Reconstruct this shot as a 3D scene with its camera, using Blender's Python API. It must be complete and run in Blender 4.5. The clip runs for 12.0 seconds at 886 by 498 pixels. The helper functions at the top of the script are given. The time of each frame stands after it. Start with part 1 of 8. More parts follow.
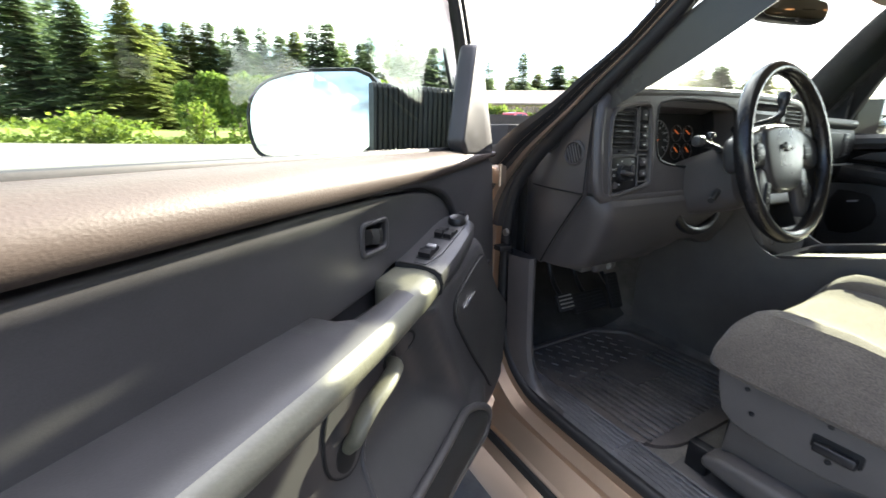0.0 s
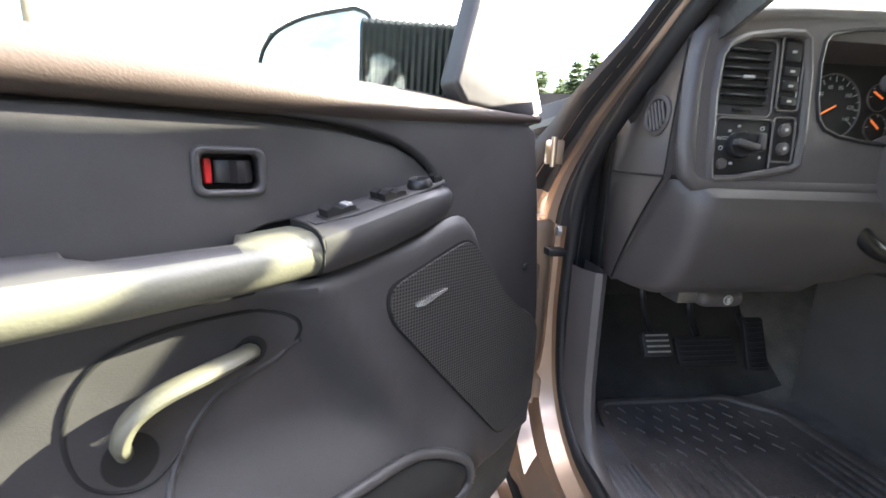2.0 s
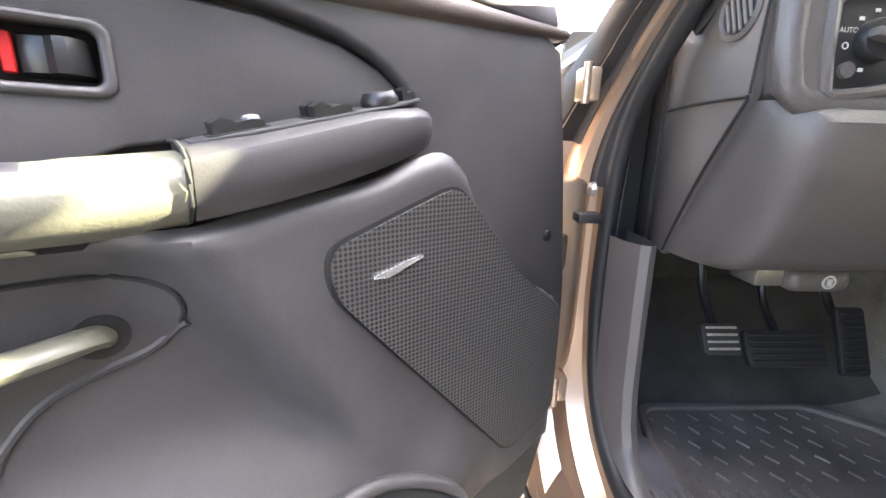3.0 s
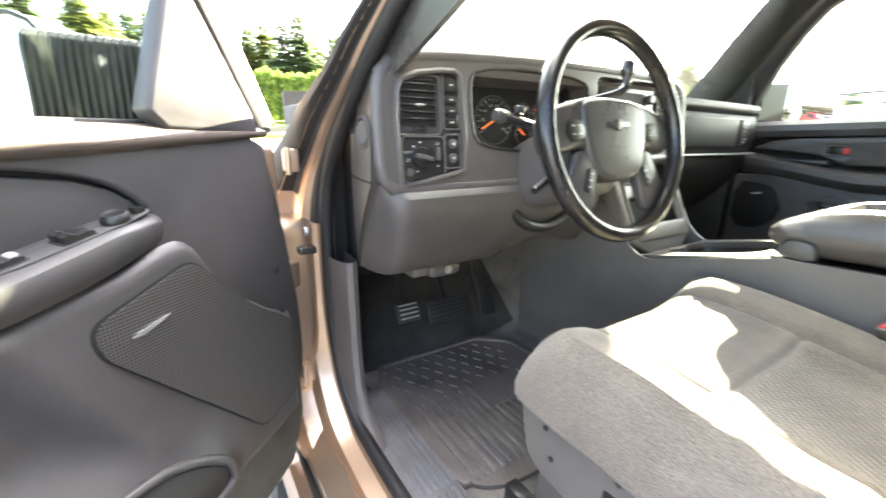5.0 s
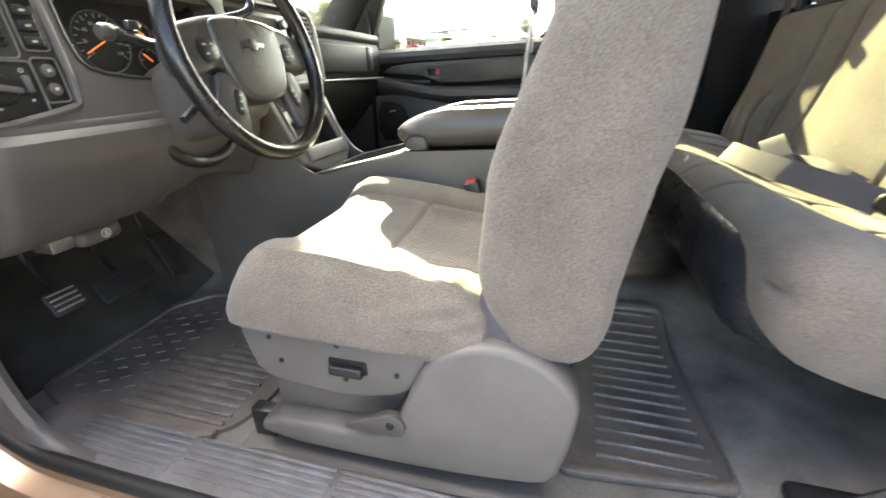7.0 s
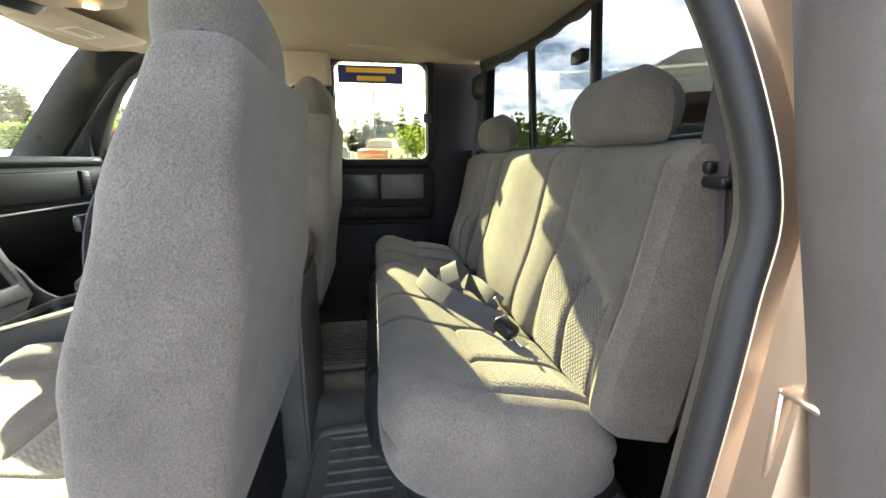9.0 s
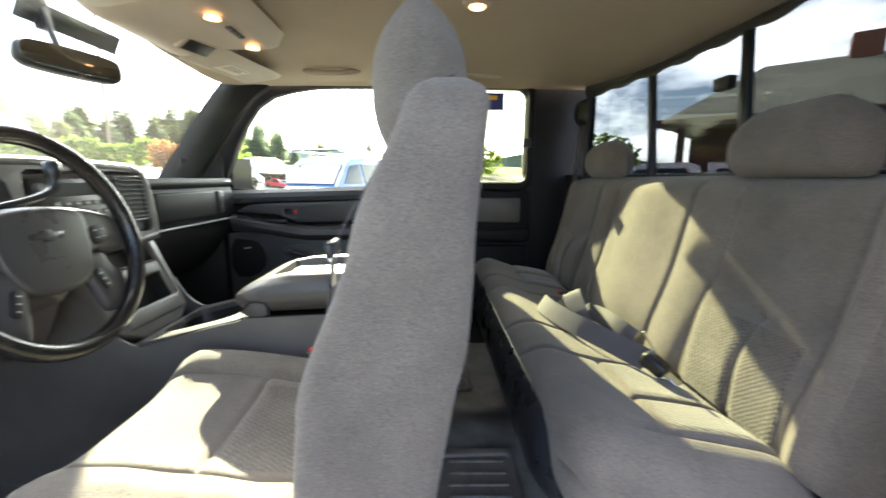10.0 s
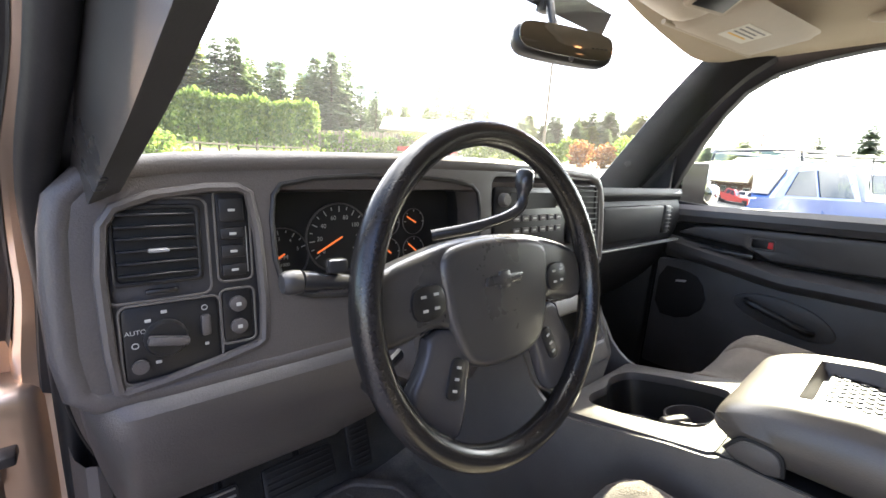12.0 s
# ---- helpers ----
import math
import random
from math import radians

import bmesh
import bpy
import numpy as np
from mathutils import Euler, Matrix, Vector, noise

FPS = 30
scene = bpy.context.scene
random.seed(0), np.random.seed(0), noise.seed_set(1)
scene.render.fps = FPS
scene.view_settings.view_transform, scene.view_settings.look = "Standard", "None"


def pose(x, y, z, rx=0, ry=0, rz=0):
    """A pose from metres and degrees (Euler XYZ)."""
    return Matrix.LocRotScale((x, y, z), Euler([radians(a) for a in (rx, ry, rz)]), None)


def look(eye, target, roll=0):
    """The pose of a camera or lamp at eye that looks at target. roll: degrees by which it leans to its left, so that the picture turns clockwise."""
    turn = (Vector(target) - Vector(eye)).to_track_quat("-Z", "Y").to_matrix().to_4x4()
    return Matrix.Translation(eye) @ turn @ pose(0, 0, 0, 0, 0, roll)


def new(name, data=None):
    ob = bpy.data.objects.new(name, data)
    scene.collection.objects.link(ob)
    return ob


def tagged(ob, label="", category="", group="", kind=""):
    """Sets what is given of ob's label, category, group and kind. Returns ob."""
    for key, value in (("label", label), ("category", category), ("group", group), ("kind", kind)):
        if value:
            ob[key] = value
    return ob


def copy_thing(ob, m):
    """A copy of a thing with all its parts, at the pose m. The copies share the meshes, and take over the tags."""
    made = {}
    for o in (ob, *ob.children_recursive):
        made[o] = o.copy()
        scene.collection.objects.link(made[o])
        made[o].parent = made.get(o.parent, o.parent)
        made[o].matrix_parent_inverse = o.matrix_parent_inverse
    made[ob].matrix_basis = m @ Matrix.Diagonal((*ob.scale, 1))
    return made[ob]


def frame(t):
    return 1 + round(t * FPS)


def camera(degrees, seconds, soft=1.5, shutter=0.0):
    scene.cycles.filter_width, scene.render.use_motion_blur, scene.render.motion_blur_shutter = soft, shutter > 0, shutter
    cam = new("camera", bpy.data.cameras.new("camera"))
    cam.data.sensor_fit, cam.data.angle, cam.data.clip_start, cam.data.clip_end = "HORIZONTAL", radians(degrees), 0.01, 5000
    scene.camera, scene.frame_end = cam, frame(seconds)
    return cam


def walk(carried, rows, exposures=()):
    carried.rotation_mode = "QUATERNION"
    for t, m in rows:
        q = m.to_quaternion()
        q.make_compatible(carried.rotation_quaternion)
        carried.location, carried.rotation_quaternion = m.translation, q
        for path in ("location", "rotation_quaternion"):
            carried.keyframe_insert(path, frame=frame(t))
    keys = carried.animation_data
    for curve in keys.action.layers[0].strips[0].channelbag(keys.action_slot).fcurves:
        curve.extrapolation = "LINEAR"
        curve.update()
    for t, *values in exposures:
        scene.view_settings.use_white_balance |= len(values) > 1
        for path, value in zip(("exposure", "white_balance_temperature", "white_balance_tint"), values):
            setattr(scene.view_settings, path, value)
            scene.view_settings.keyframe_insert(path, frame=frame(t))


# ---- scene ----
cam = camera(94.5, 12.0, 1.5, 0.3)
PATH = [
    (0, (-1.496, 0.26, 1.43), (-0.544, 1.935, 0.894), 0.9),
    (0.5, (-1.383, 0.274, 1.44), (-0.707, 2.071, 0.881), 1.7),
    (1, (-1.3, 0.252, 1.447), (-0.835, 2.123, 0.918), 2.7),
    (1.5, (-1.244, 0.269, 1.407), (-0.887, 2.181, 0.939), 2.8),
    (2, (-1.179, 0.336, 1.327), (-0.92, 2.269, 0.881), 2.2),
    (2.5, (-1.144, 0.438, 1.278), (-1.013, 2.377, 0.808), 1.5),
    (2.7, (-1.127, 0.474, 1.262), (-1.047, 2.41, 0.766), 1.3),
    (4.3, (-1.059, 0.445, 1.312), (-0.688, 2.333, 0.767), 0.0),
    (4.5, (-1.059, 0.38, 1.341), (-0.515, 2.223, 0.788), 0.4),
    (5, (-1.073, 0.215, 1.4), (-0.035, 1.826, 0.850), 1.1),
    (5.5, (-1.082, 0.162, 1.338), (0.361, 1.429, 0.779), -0.1),
    (6, (-1.092, 0.179, 1.298), (0.544, 1.117, 0.63), -0.3),
    (6.5, (-1.101, 0.178, 1.31), (0.608, 0.896, 0.558), -0.4),
    (7, (-1.121, 0.141, 1.369), (0.648, 0.621, 0.568), -1.1),
    (7.5, (-1.176, 0.044, 1.429), (0.658, 0.167, 0.64), -0.6),
    (7.7, (-1.179, 0.0, 1.405), (0.673, -0.004, 0.65), -1.5),
    (9.3, (-1.098, -0.135, 1.515), (0.836, -0.472, 1.132), 0.5),
    (9.5, (-1.103, -0.101, 1.518), (0.84, -0.423, 1.169), 0.7),
    (10, (-1.092, 0.058, 1.516), (0.878, -0.008, 1.179), 0.6),
    (10.5, (-0.981, 0.159, 1.53), (0.919, 0.703, 1.223), 0.7),
    (11, (-0.838, 0.195, 1.52), (0.726, 1.387, 1.154), 2.4),
    (11.5, (-0.784, 0.307, 1.544), (0.561, 1.747, 1.199), 4.0),
    (12, (-0.754, 0.395, 1.542), (0.533, 1.87, 1.134), 3.7),
]
walk(cam, [(t, look(eye, target, roll)) for t, eye, target, roll in PATH], [(0.0, 3.45, 6000, 18), (0.5, 3.60, 6000, 18), (1.5, 3.85, 6000, 18), (2.0, 4.45, 6050, 20), (2.5, 5.15, 6250, 22), (4.5, 5.75, 6450, 16), (5.0, 5.35, 6500, 16), (5.5, 5.00, 6700, 15), (6.5, 5.05, 6900, 16), (7.5, 4.85, 6600, 18), (9.5, 4.55, 6300, 16), (10.5, 4.25, 6100, 19), (11.5, 4.25, 6100, 22), (12.0, 4.35, 6100, 27)])

# ---- light ----
SUN = Vector((1.0, 0.225, 0.455)).normalized()
world = bpy.data.worlds.new("sky")
scene.world = world
world.use_nodes = True
wn = world.node_tree
sky = wn.nodes.new("ShaderNodeTexSky")
sky.sky_type, sky.sun_disc = "NISHITA", False
sky.sun_elevation = math.asin(SUN.z)
sky.sun_rotation = math.atan2(SUN.x, SUN.y)
sky.altitude, sky.dust_density, sky.ozone_density = 50, 0.8, 1.0
tc = wn.nodes.new("ShaderNodeTexCoord")
# broken white cloud over the blue
mp = wn.nodes.new("ShaderNodeMapping")
mp.inputs["Scale"].default_value = (1.0, 1.0, 2.6)
cn = wn.nodes.new("ShaderNodeTexNoise")
cn.inputs["Scale"].default_value, cn.inputs["Detail"].default_value, cn.inputs["Roughness"].default_value = 2.3, 8, 0.58
cr = wn.nodes.new("ShaderNodeValToRGB")
cr.color_ramp.elements[0].position, cr.color_ramp.elements[1].position = 0.47, 0.63
cm = wn.nodes.new("ShaderNodeMixRGB")
# cloud is brightest towards the sun
dv = wn.nodes.new("ShaderNodeVectorMath")
dv.operation = "DOT_PRODUCT"
dv.inputs[1].default_value = SUN
bri = wn.nodes.new("ShaderNodeValToRGB")
bri.color_ramp.elements[0].position, bri.color_ramp.elements[0].color = 0.42, (0.018, 0.0196, 0.0225, 1)
bri.color_ramp.elements[1].position, bri.color_ramp.elements[1].color = 1.0, (1, 0.97, 0.90, 1)
mr = wn.nodes.new("ShaderNodeMapRange")
mr.inputs[1].default_value, mr.inputs[2].default_value = -1.0, 1.0
gain = wn.nodes.new("ShaderNodeVectorMath")
gain.operation = "SCALE"
gain.inputs["Scale"].default_value = 55.0
wn.links.new(tc.outputs["Generated"], dv.inputs[0])
wn.links.new(dv.outputs["Value"], mr.inputs[0])
wn.links.new(mr.outputs[0], bri.inputs[0])
wn.links.new(bri.outputs[0], gain.inputs[0])
wn.links.new(gain.outputs[0], cm.inputs[2])
wn.links.new(tc.outputs["Generated"], mp.inputs[0])
wn.links.new(mp.outputs[0], cn.inputs["Vector"])
wn.links.new(cn.outputs["Fac"], cr.inputs[0])
wn.links.new(cr.outputs[0], cm.inputs[0])
wn.links.new(sky.outputs[0], cm.inputs[1])
bg = wn.nodes["Background"]
bg.inputs[1].default_value = 0.05
wn.links.new(cm.outputs[0], bg.inputs[0])
sun = new("sun", bpy.data.lights.new("sun", "SUN"))
sun.data.energy, sun.data.angle, sun.data.color = 3.2, radians(0.6), (1.0, 0.92, 0.66)
sun.matrix_world = look(SUN * 50, (0, 0, 0))

# ---- materials ----


def ramp(nt, src, stops):
    r = nt.nodes.new("ShaderNodeValToRGB")
    el = r.color_ramp.elements
    el[0].position, el[0].color = stops[0][0], (*stops[0][1], 1)
    el[1].position, el[1].color = stops[-1][0], (*stops[-1][1], 1)
    for p, c in stops[1:-1]:
        e = el.new(p)
        e.color = (*c, 1)
    nt.links.new(src, r.inputs[0])
    return r.outputs[0]


def noise_tex(nt, scale, detail=4, rough=0.55, coord="Object", stretch=None):
    c = nt.nodes.new("ShaderNodeTexCoord")
    n = nt.nodes.new("ShaderNodeTexNoise")
    n.inputs["Scale"].default_value, n.inputs["Detail"].default_value, n.inputs["Roughness"].default_value = scale, detail, rough
    src = c.outputs[coord]
    if stretch:
        m = nt.nodes.new("ShaderNodeMapping")
        m.inputs["Scale"].default_value = stretch
        nt.links.new(src, m.inputs[0])
        src = m.outputs[0]
    nt.links.new(src, n.inputs["Vector"])
    return n.outputs["Fac"]


def mat(name, col, rough=0.5, metal=0.0, var=0.25, grain=600, bump=0.05, blotch=9, coat=0.0, sheen=0.0, rvar=0.1, spec=0.5, tint=None, stretch=None, dist=0.001, gvar=None):
    """A painted, moulded or woven surface: base colour with blotches and grain, fine relief, uneven gloss."""
    m = bpy.data.materials.new(name)
    m.use_nodes = True
    nt = m.node_tree
    b = nt.nodes["Principled BSDF"]
    lo = [c * (1 - var) for c in col]
    hi = [min(1, c * (1 + var)) for c in (tint or col)]
    big = noise_tex(nt, blotch, 5, 0.6)
    c1 = ramp(nt, big, [(0.3, lo), (0.7, hi)])
    fine = noise_tex(nt, grain, 3, 0.6, stretch=stretch)
    c2 = ramp(nt, fine, [(0.25, (1 - (gvar or var) * 0.8,) * 3), (0.75, (1 + (gvar or var) * 0.5,) * 3)])
    mix = nt.nodes.new("ShaderNodeMixRGB")
    mix.blend_type = "MULTIPLY"
    mix.inputs[0].default_value = 1
    nt.links.new(c1, mix.inputs[1])
    nt.links.new(c2, mix.inputs[2])
    nt.links.new(mix.outputs[0], b.inputs["Base Color"])
    r = nt.nodes.new("ShaderNodeMapRange")
    r.inputs[3].default_value, r.inputs[4].default_value = max(0.02, rough - rvar), min(1, rough + rvar)
    nt.links.new(big, r.inputs[0])
    nt.links.new(r.outputs[0], b.inputs["Roughness"])
    b.inputs["Metallic"].default_value = metal
    b.inputs["Specular IOR Level"].default_value = spec
    b.inputs["Coat Weight"].default_value = coat
    b.inputs["Coat Roughness"].default_value = 0.08
    b.inputs["Sheen Weight"].default_value = sheen
    b.inputs["Sheen Roughness"].default_value = 0.4
    if bump:
        bu = nt.nodes.new("ShaderNodeBump")
        bu.inputs["Strength"].default_value, bu.inputs["Distance"].default_value = bump, dist
        nt.links.new(fine, bu.inputs["Height"])
        nt.links.new(bu.outputs[0], b.inputs["Normal"])
    return m


def glass_mat(name, tint, gloss=0.06, dust=0.0):
    m = bpy.data.materials.new(name)
    m.use_nodes = True
    nt = m.node_tree
    nt.nodes.remove(nt.nodes["Principled BSDF"])
    tr = nt.nodes.new("ShaderNodeBsdfTransparent")
    tr.inputs[0].default_value = (*tint, 1)
    gl = nt.nodes.new("ShaderNodeBsdfGlossy")
    gl.inputs["Roughness"].default_value = 0.02
    fr = nt.nodes.new("ShaderNodeLayerWeight")
    pw = nt.nodes.new("ShaderNodeMath")
    pw.operation = "POWER"
    pw.inputs[1].default_value = 4.0
    ml = nt.nodes.new("ShaderNodeMath")
    ml.operation = "MULTIPLY_ADD"
    ml.inputs[1].default_value, ml.inputs[2].default_value = 0.35, gloss * 0.4
    mx = nt.nodes.new("ShaderNodeMixShader")
    nt.links.new(fr.outputs["Facing"], pw.inputs[0])
    nt.links.new(pw.outputs[0], ml.inputs[0])
    nt.links.new(ml.outputs[0], mx.inputs[0])
    nt.links.new(tr.outputs[0], mx.inputs[1])
    nt.links.new(gl.outputs[0], mx.inputs[2])
    out = mx.outputs[0]
    if dust:  # a thin uneven film of dust that scatters the light through the pane
        tl = nt.nodes.new("ShaderNodeBsdfTranslucent")
        tl.inputs[0].default_value = (0.9, 0.88, 0.82, 1)
        f = ramp(nt, noise_tex(nt, 3.0, 6, 0.6), [(0.3, (dust * 0.5,) * 3), (0.75, (dust * 1.7,) * 3)])
        md = nt.nodes.new("ShaderNodeMixShader")
        nt.links.new(f, md.inputs[0])
        nt.links.new(out, md.inputs[1])
        nt.links.new(tl.outputs[0], md.inputs[2])
        out = md.outputs[0]
    nt.links.new(out, nt.nodes["Material Output"].inputs[0])
    return m


def glow_mat(name, col, power):
    m = bpy.data.materials.new(name)
    m.use_nodes = True
    b = m.node_tree.nodes["Principled BSDF"]
    b.inputs["Base Color"].default_value = (*col, 1)
    b.inputs["Emission Color"].default_value = (*col, 1)
    b.inputs["Emission Strength"].default_value = power
    return m


def leaf_mat(name, dark, light, scale=0.6):
    m = bpy.data.materials.new(name)
    m.use_nodes = True
    nt = m.node_tree
    b = nt.nodes["Principled BSDF"]
    g = nt.nodes.new("ShaderNodeNewGeometry")
    c = ramp(nt, g.outputs["Random Per Island"], [(0.0, dark), (1.0, light)])
    n = noise_tex(nt, scale, 4)
    c2 = ramp(nt, n, [(0.3, (0.65, 0.65, 0.65)), (0.7, (1.25, 1.25, 1.2))])
    mix = nt.nodes.new("ShaderNodeMixRGB")
    mix.blend_type = "MULTIPLY"
    mix.inputs[0].default_value = 1
    nt.links.new(c, mix.inputs[1])
    nt.links.new(c2, mix.inputs[2])
    nt.links.new(mix.outputs[0], b.inputs["Base Color"])
    b.inputs["Roughness"].default_value = 0.7
    tl = nt.nodes.new("ShaderNodeBsdfTranslucent")
    nt.links.new(mix.outputs[0], tl.inputs[0])
    ms = nt.nodes.new("ShaderNodeMixShader")
    ms.inputs[0].default_value = 0.55
    nt.links.new(b.outputs[0], ms.inputs[1])
    nt.links.new(tl.outputs[0], ms.inputs[2])
    nt.links.new(ms.outputs[0], nt.nodes["Material Output"].inputs[0])
    return m


def grille_mat(name):
    """Black sheet with a fine grid of round holes."""
    m = mat(name, (0.050, 0.049, 0.048), 0.45, var=0.05, bump=0)
    nt = m.node_tree
    c = nt.nodes.new("ShaderNodeTexCoord")
    v = nt.nodes.new("ShaderNodeTexVoronoi")
    v.inputs["Scale"].default_value, v.inputs["Randomness"].default_value = 230.0, 0.0
    turn_ = nt.nodes.new("ShaderNodeMapping")
    turn_.inputs["Rotation"].default_value = (0, 0, -math.atan2(-0.6091, -0.7931))
    flat_ = nt.nodes.new("ShaderNodeMapping")
    flat_.inputs["Scale"].default_value = (1, 0, 1)
    nt.links.new(c.outputs["Object"], turn_.inputs[0])
    nt.links.new(turn_.outputs[0], flat_.inputs[0])
    nt.links.new(flat_.outputs[0], v.inputs["Vector"])
    b = nt.nodes["Principled BSDF"]
    col_ = ramp(nt, v.outputs["Distance"], [(0.30, (0.004, 0.004, 0.004)), (0.42, (0.062, 0.060, 0.059))])
    nt.links.new(col_, b.inputs["Base Color"])
    bu = nt.nodes.new("ShaderNodeBump")
    bu.inputs["Strength"].default_value, bu.inputs["Distance"].default_value = 0.5, 0.001
    nt.links.new(v.outputs["Distance"], bu.inputs["Height"])
    nt.links.new(bu.outputs[0], b.inputs["Normal"])
    return m


M = {}
M["grille"] = grille_mat("perforated_grille")
M["dash"] = mat("charcoal_plastic", (0.090, 0.081, 0.078), 0.38, var=0.16, grain=550, bump=0.5, blotch=5)
M["dash_low"] = mat("pewter_plastic", (0.080, 0.072, 0.069), 0.40, var=0.16, grain=550, bump=0.5, blotch=5)
M["trim"] = mat("grey_plastic", (0.124, 0.114, 0.105), 0.40, var=0.16, grain=550, bump=0.5, blotch=6)
M["door"] = mat("dark_vinyl", (0.050, 0.0485, 0.0500), 0.42, spec=0.40, var=0.18, grain=800, bump=0.22, blotch=6)
M["pad_brown"] = mat("brown_grey_vinyl", (0.072, 0.056, 0.047), 0.50, spec=0.35, var=0.14, grain=500, bump=0.4, blotch=6)
M["lid"] = mat("pewter_vinyl", (0.088, 0.077, 0.068), 0.34, var=0.10, grain=500, bump=0.25, blotch=6)
M["arm"] = mat("grey_vinyl", (0.135, 0.132, 0.100), 0.38, var=0.10, grain=350, bump=0.35, blotch=6)
M["black"] = mat("black_plastic", (0.014, 0.014, 0.015), 0.36, var=0.15, grain=500, bump=0.10)
# near-black for seams and screens, and for shade painted into recesses
M["hole"] = mat("black_and_cavity_shade", (0.008, 0.008, 0.008), 0.7, var=0.1, bump=0)
M["rubber"] = mat("black_rubber", (0.016, 0.016, 0.017), 0.55, var=0.2, grain=300, bump=0.15)
M["mat"] = mat("rubber_mat", (0.145, 0.126, 0.111), 0.48, var=0.35, grain=250, bump=0.2, blotch=7)
M["carpet"] = mat("carpet", (0.200, 0.182, 0.156), 0.95, var=0.45, grain=420, bump=0.7, blotch=8, sheen=0.2, dist=0.003)
M["gold"] = mat("pewter_gold_paint", (0.62, 0.475, 0.35), 0.34, metal=0.85, var=0.06, grain=1800, bump=0.03, coat=0.7, blotch=3)
M["fabric"] = mat("velour", (0.172, 0.146, 0.120), 0.95, var=0.20, grain=430, bump=1.0, blotch=9, sheen=0.22, dist=0.002, gvar=0.62)
def weave_mat(name, col):
    """Velour with a small raised diamond weave."""
    m = mat(name, col, 0.95, var=0.3, grain=500, bump=0, blotch=9, sheen=0.4)
    nt = m.node_tree
    c = nt.nodes.new("ShaderNodeTexCoord")
    v = nt.nodes.new("ShaderNodeTexVoronoi")
    v.inputs["Scale"].default_value, v.inputs["Randomness"].default_value = 170.0, 0.2
    mp_ = nt.nodes.new("ShaderNodeMapping")
    mp_.inputs["Rotation"].default_value = (0.6, 0.5, 0.78)
    nt.links.new(c.outputs["Object"], mp_.inputs[0])
    nt.links.new(mp_.outputs[0], v.inputs["Vector"])
    b = nt.nodes["Principled BSDF"]
    old = b.inputs["Base Color"].links[0].from_socket
    k = ramp(nt, v.outputs["Distance"], [(0.2, (1.15, 1.15, 1.15)), (0.75, (0.55, 0.55, 0.55))])
    mx_ = nt.nodes.new("ShaderNodeMixRGB")
    mx_.blend_type = "MULTIPLY"
    mx_.inputs[0].default_value = 1
    nt.links.new(old, mx_.inputs[1])
    nt.links.new(k, mx_.inputs[2])
    nt.links.new(mx_.outputs[0], b.inputs["Base Color"])
    bu = nt.nodes.new("ShaderNodeBump")
    bu.invert = True
    bu.inputs["Strength"].default_value, bu.inputs["Distance"].default_value = 0.7, 0.0025
    nt.links.new(v.outputs["Distance"], bu.inputs["Height"])
    nt.links.new(bu.outputs[0], b.inputs["Normal"])
    return m


M["fabric_dark"] = weave_mat("patterned_velour", (0.160, 0.137, 0.114))
M["vinyl_dark"] = mat("dark_seat_vinyl", (0.022, 0.024, 0.028), 0.28, var=0.15, grain=300, bump=0.2)
M["liner"] = mat("headliner_felt", (0.40, 0.335, 0.245), 0.95, var=0.06, grain=500, bump=0.3, blotch=3)
M["liner_trim"] = mat("tan_plastic", (0.44, 0.38, 0.295), 0.55, var=0.06, grain=600, bump=0.1)
M["belt"] = mat("belt_webbing", (0.088, 0.079, 0.090), 0.75, var=0.2, grain=700, bump=0.5, stretch=(1, 1, 8))
M["chrome"] = mat("bright_metal", (0.75, 0.75, 0.76), 0.18, metal=1.0, var=0.05, bump=0)
M["steel"] = mat("dull_steel", (0.42, 0.41, 0.39), 0.42, metal=0.9, var=0.2, grain=200, bump=0.1)
M["silver"] = mat("silver_plastic", (0.33, 0.33, 0.33), 0.35, metal=0.3, var=0.06, bump=0)
M["leather"] = mat("worn_black_leather", (0.016, 0.015, 0.015), 0.20, var=0.25, grain=420, bump=0.25, rvar=0.14)
M["gloss"] = mat("glossy_black_plastic", (0.03, 0.03, 0.032), 0.16, var=0.1, bump=0, rvar=0.04)
M["spoke"] = mat("grey_spoke_plastic", (0.050, 0.048, 0.047), 0.30, var=0.1, grain=700, bump=0.1)
M["gloss_grey"] = mat("satin_grey_plastic", (0.060, 0.058, 0.060), 0.24, var=0.1, grain=700, bump=0.08)
# charcoal plastic of the far side, with the cab's shade put into its colour
M["dash_shaded"] = mat("shade_painted_charcoal", (0.013, 0.0125, 0.013), 0.50, spec=0.14, var=0.16, grain=550, bump=0.4, blotch=5)
M["mat_rib"] = mat("worn_rubber_rib", (0.165, 0.148, 0.130), 0.32, var=0.4, grain=160, bump=0.2, blotch=18)
M["sill"] = mat("scuffed_sill_plastic", (0.140, 0.137, 0.140), 0.34, var=0.3, grain=300, bump=0.4, blotch=14)
M["red"] = mat("red_plastic", (0.55, 0.02, 0.02), 0.4, var=0.1, bump=0)
M["orange"] = glow_mat("lit_needle", (1.0, 0.22, 0.04), 0.035)
M["white"] = mat("white_print", (0.42, 0.42, 0.40), 0.5, var=0.03, bump=0)
M["label"] = mat("paper_label", (0.66, 0.63, 0.55), 0.6, var=0.06, bump=0)
M["yellow"] = mat("yellow_print", (0.75, 0.42, 0.03), 0.5, var=0.05, bump=0)
M["blue_sign"] = mat("blue_film", (0.012, 0.022, 0.13), 0.5, var=0.1, bump=0)
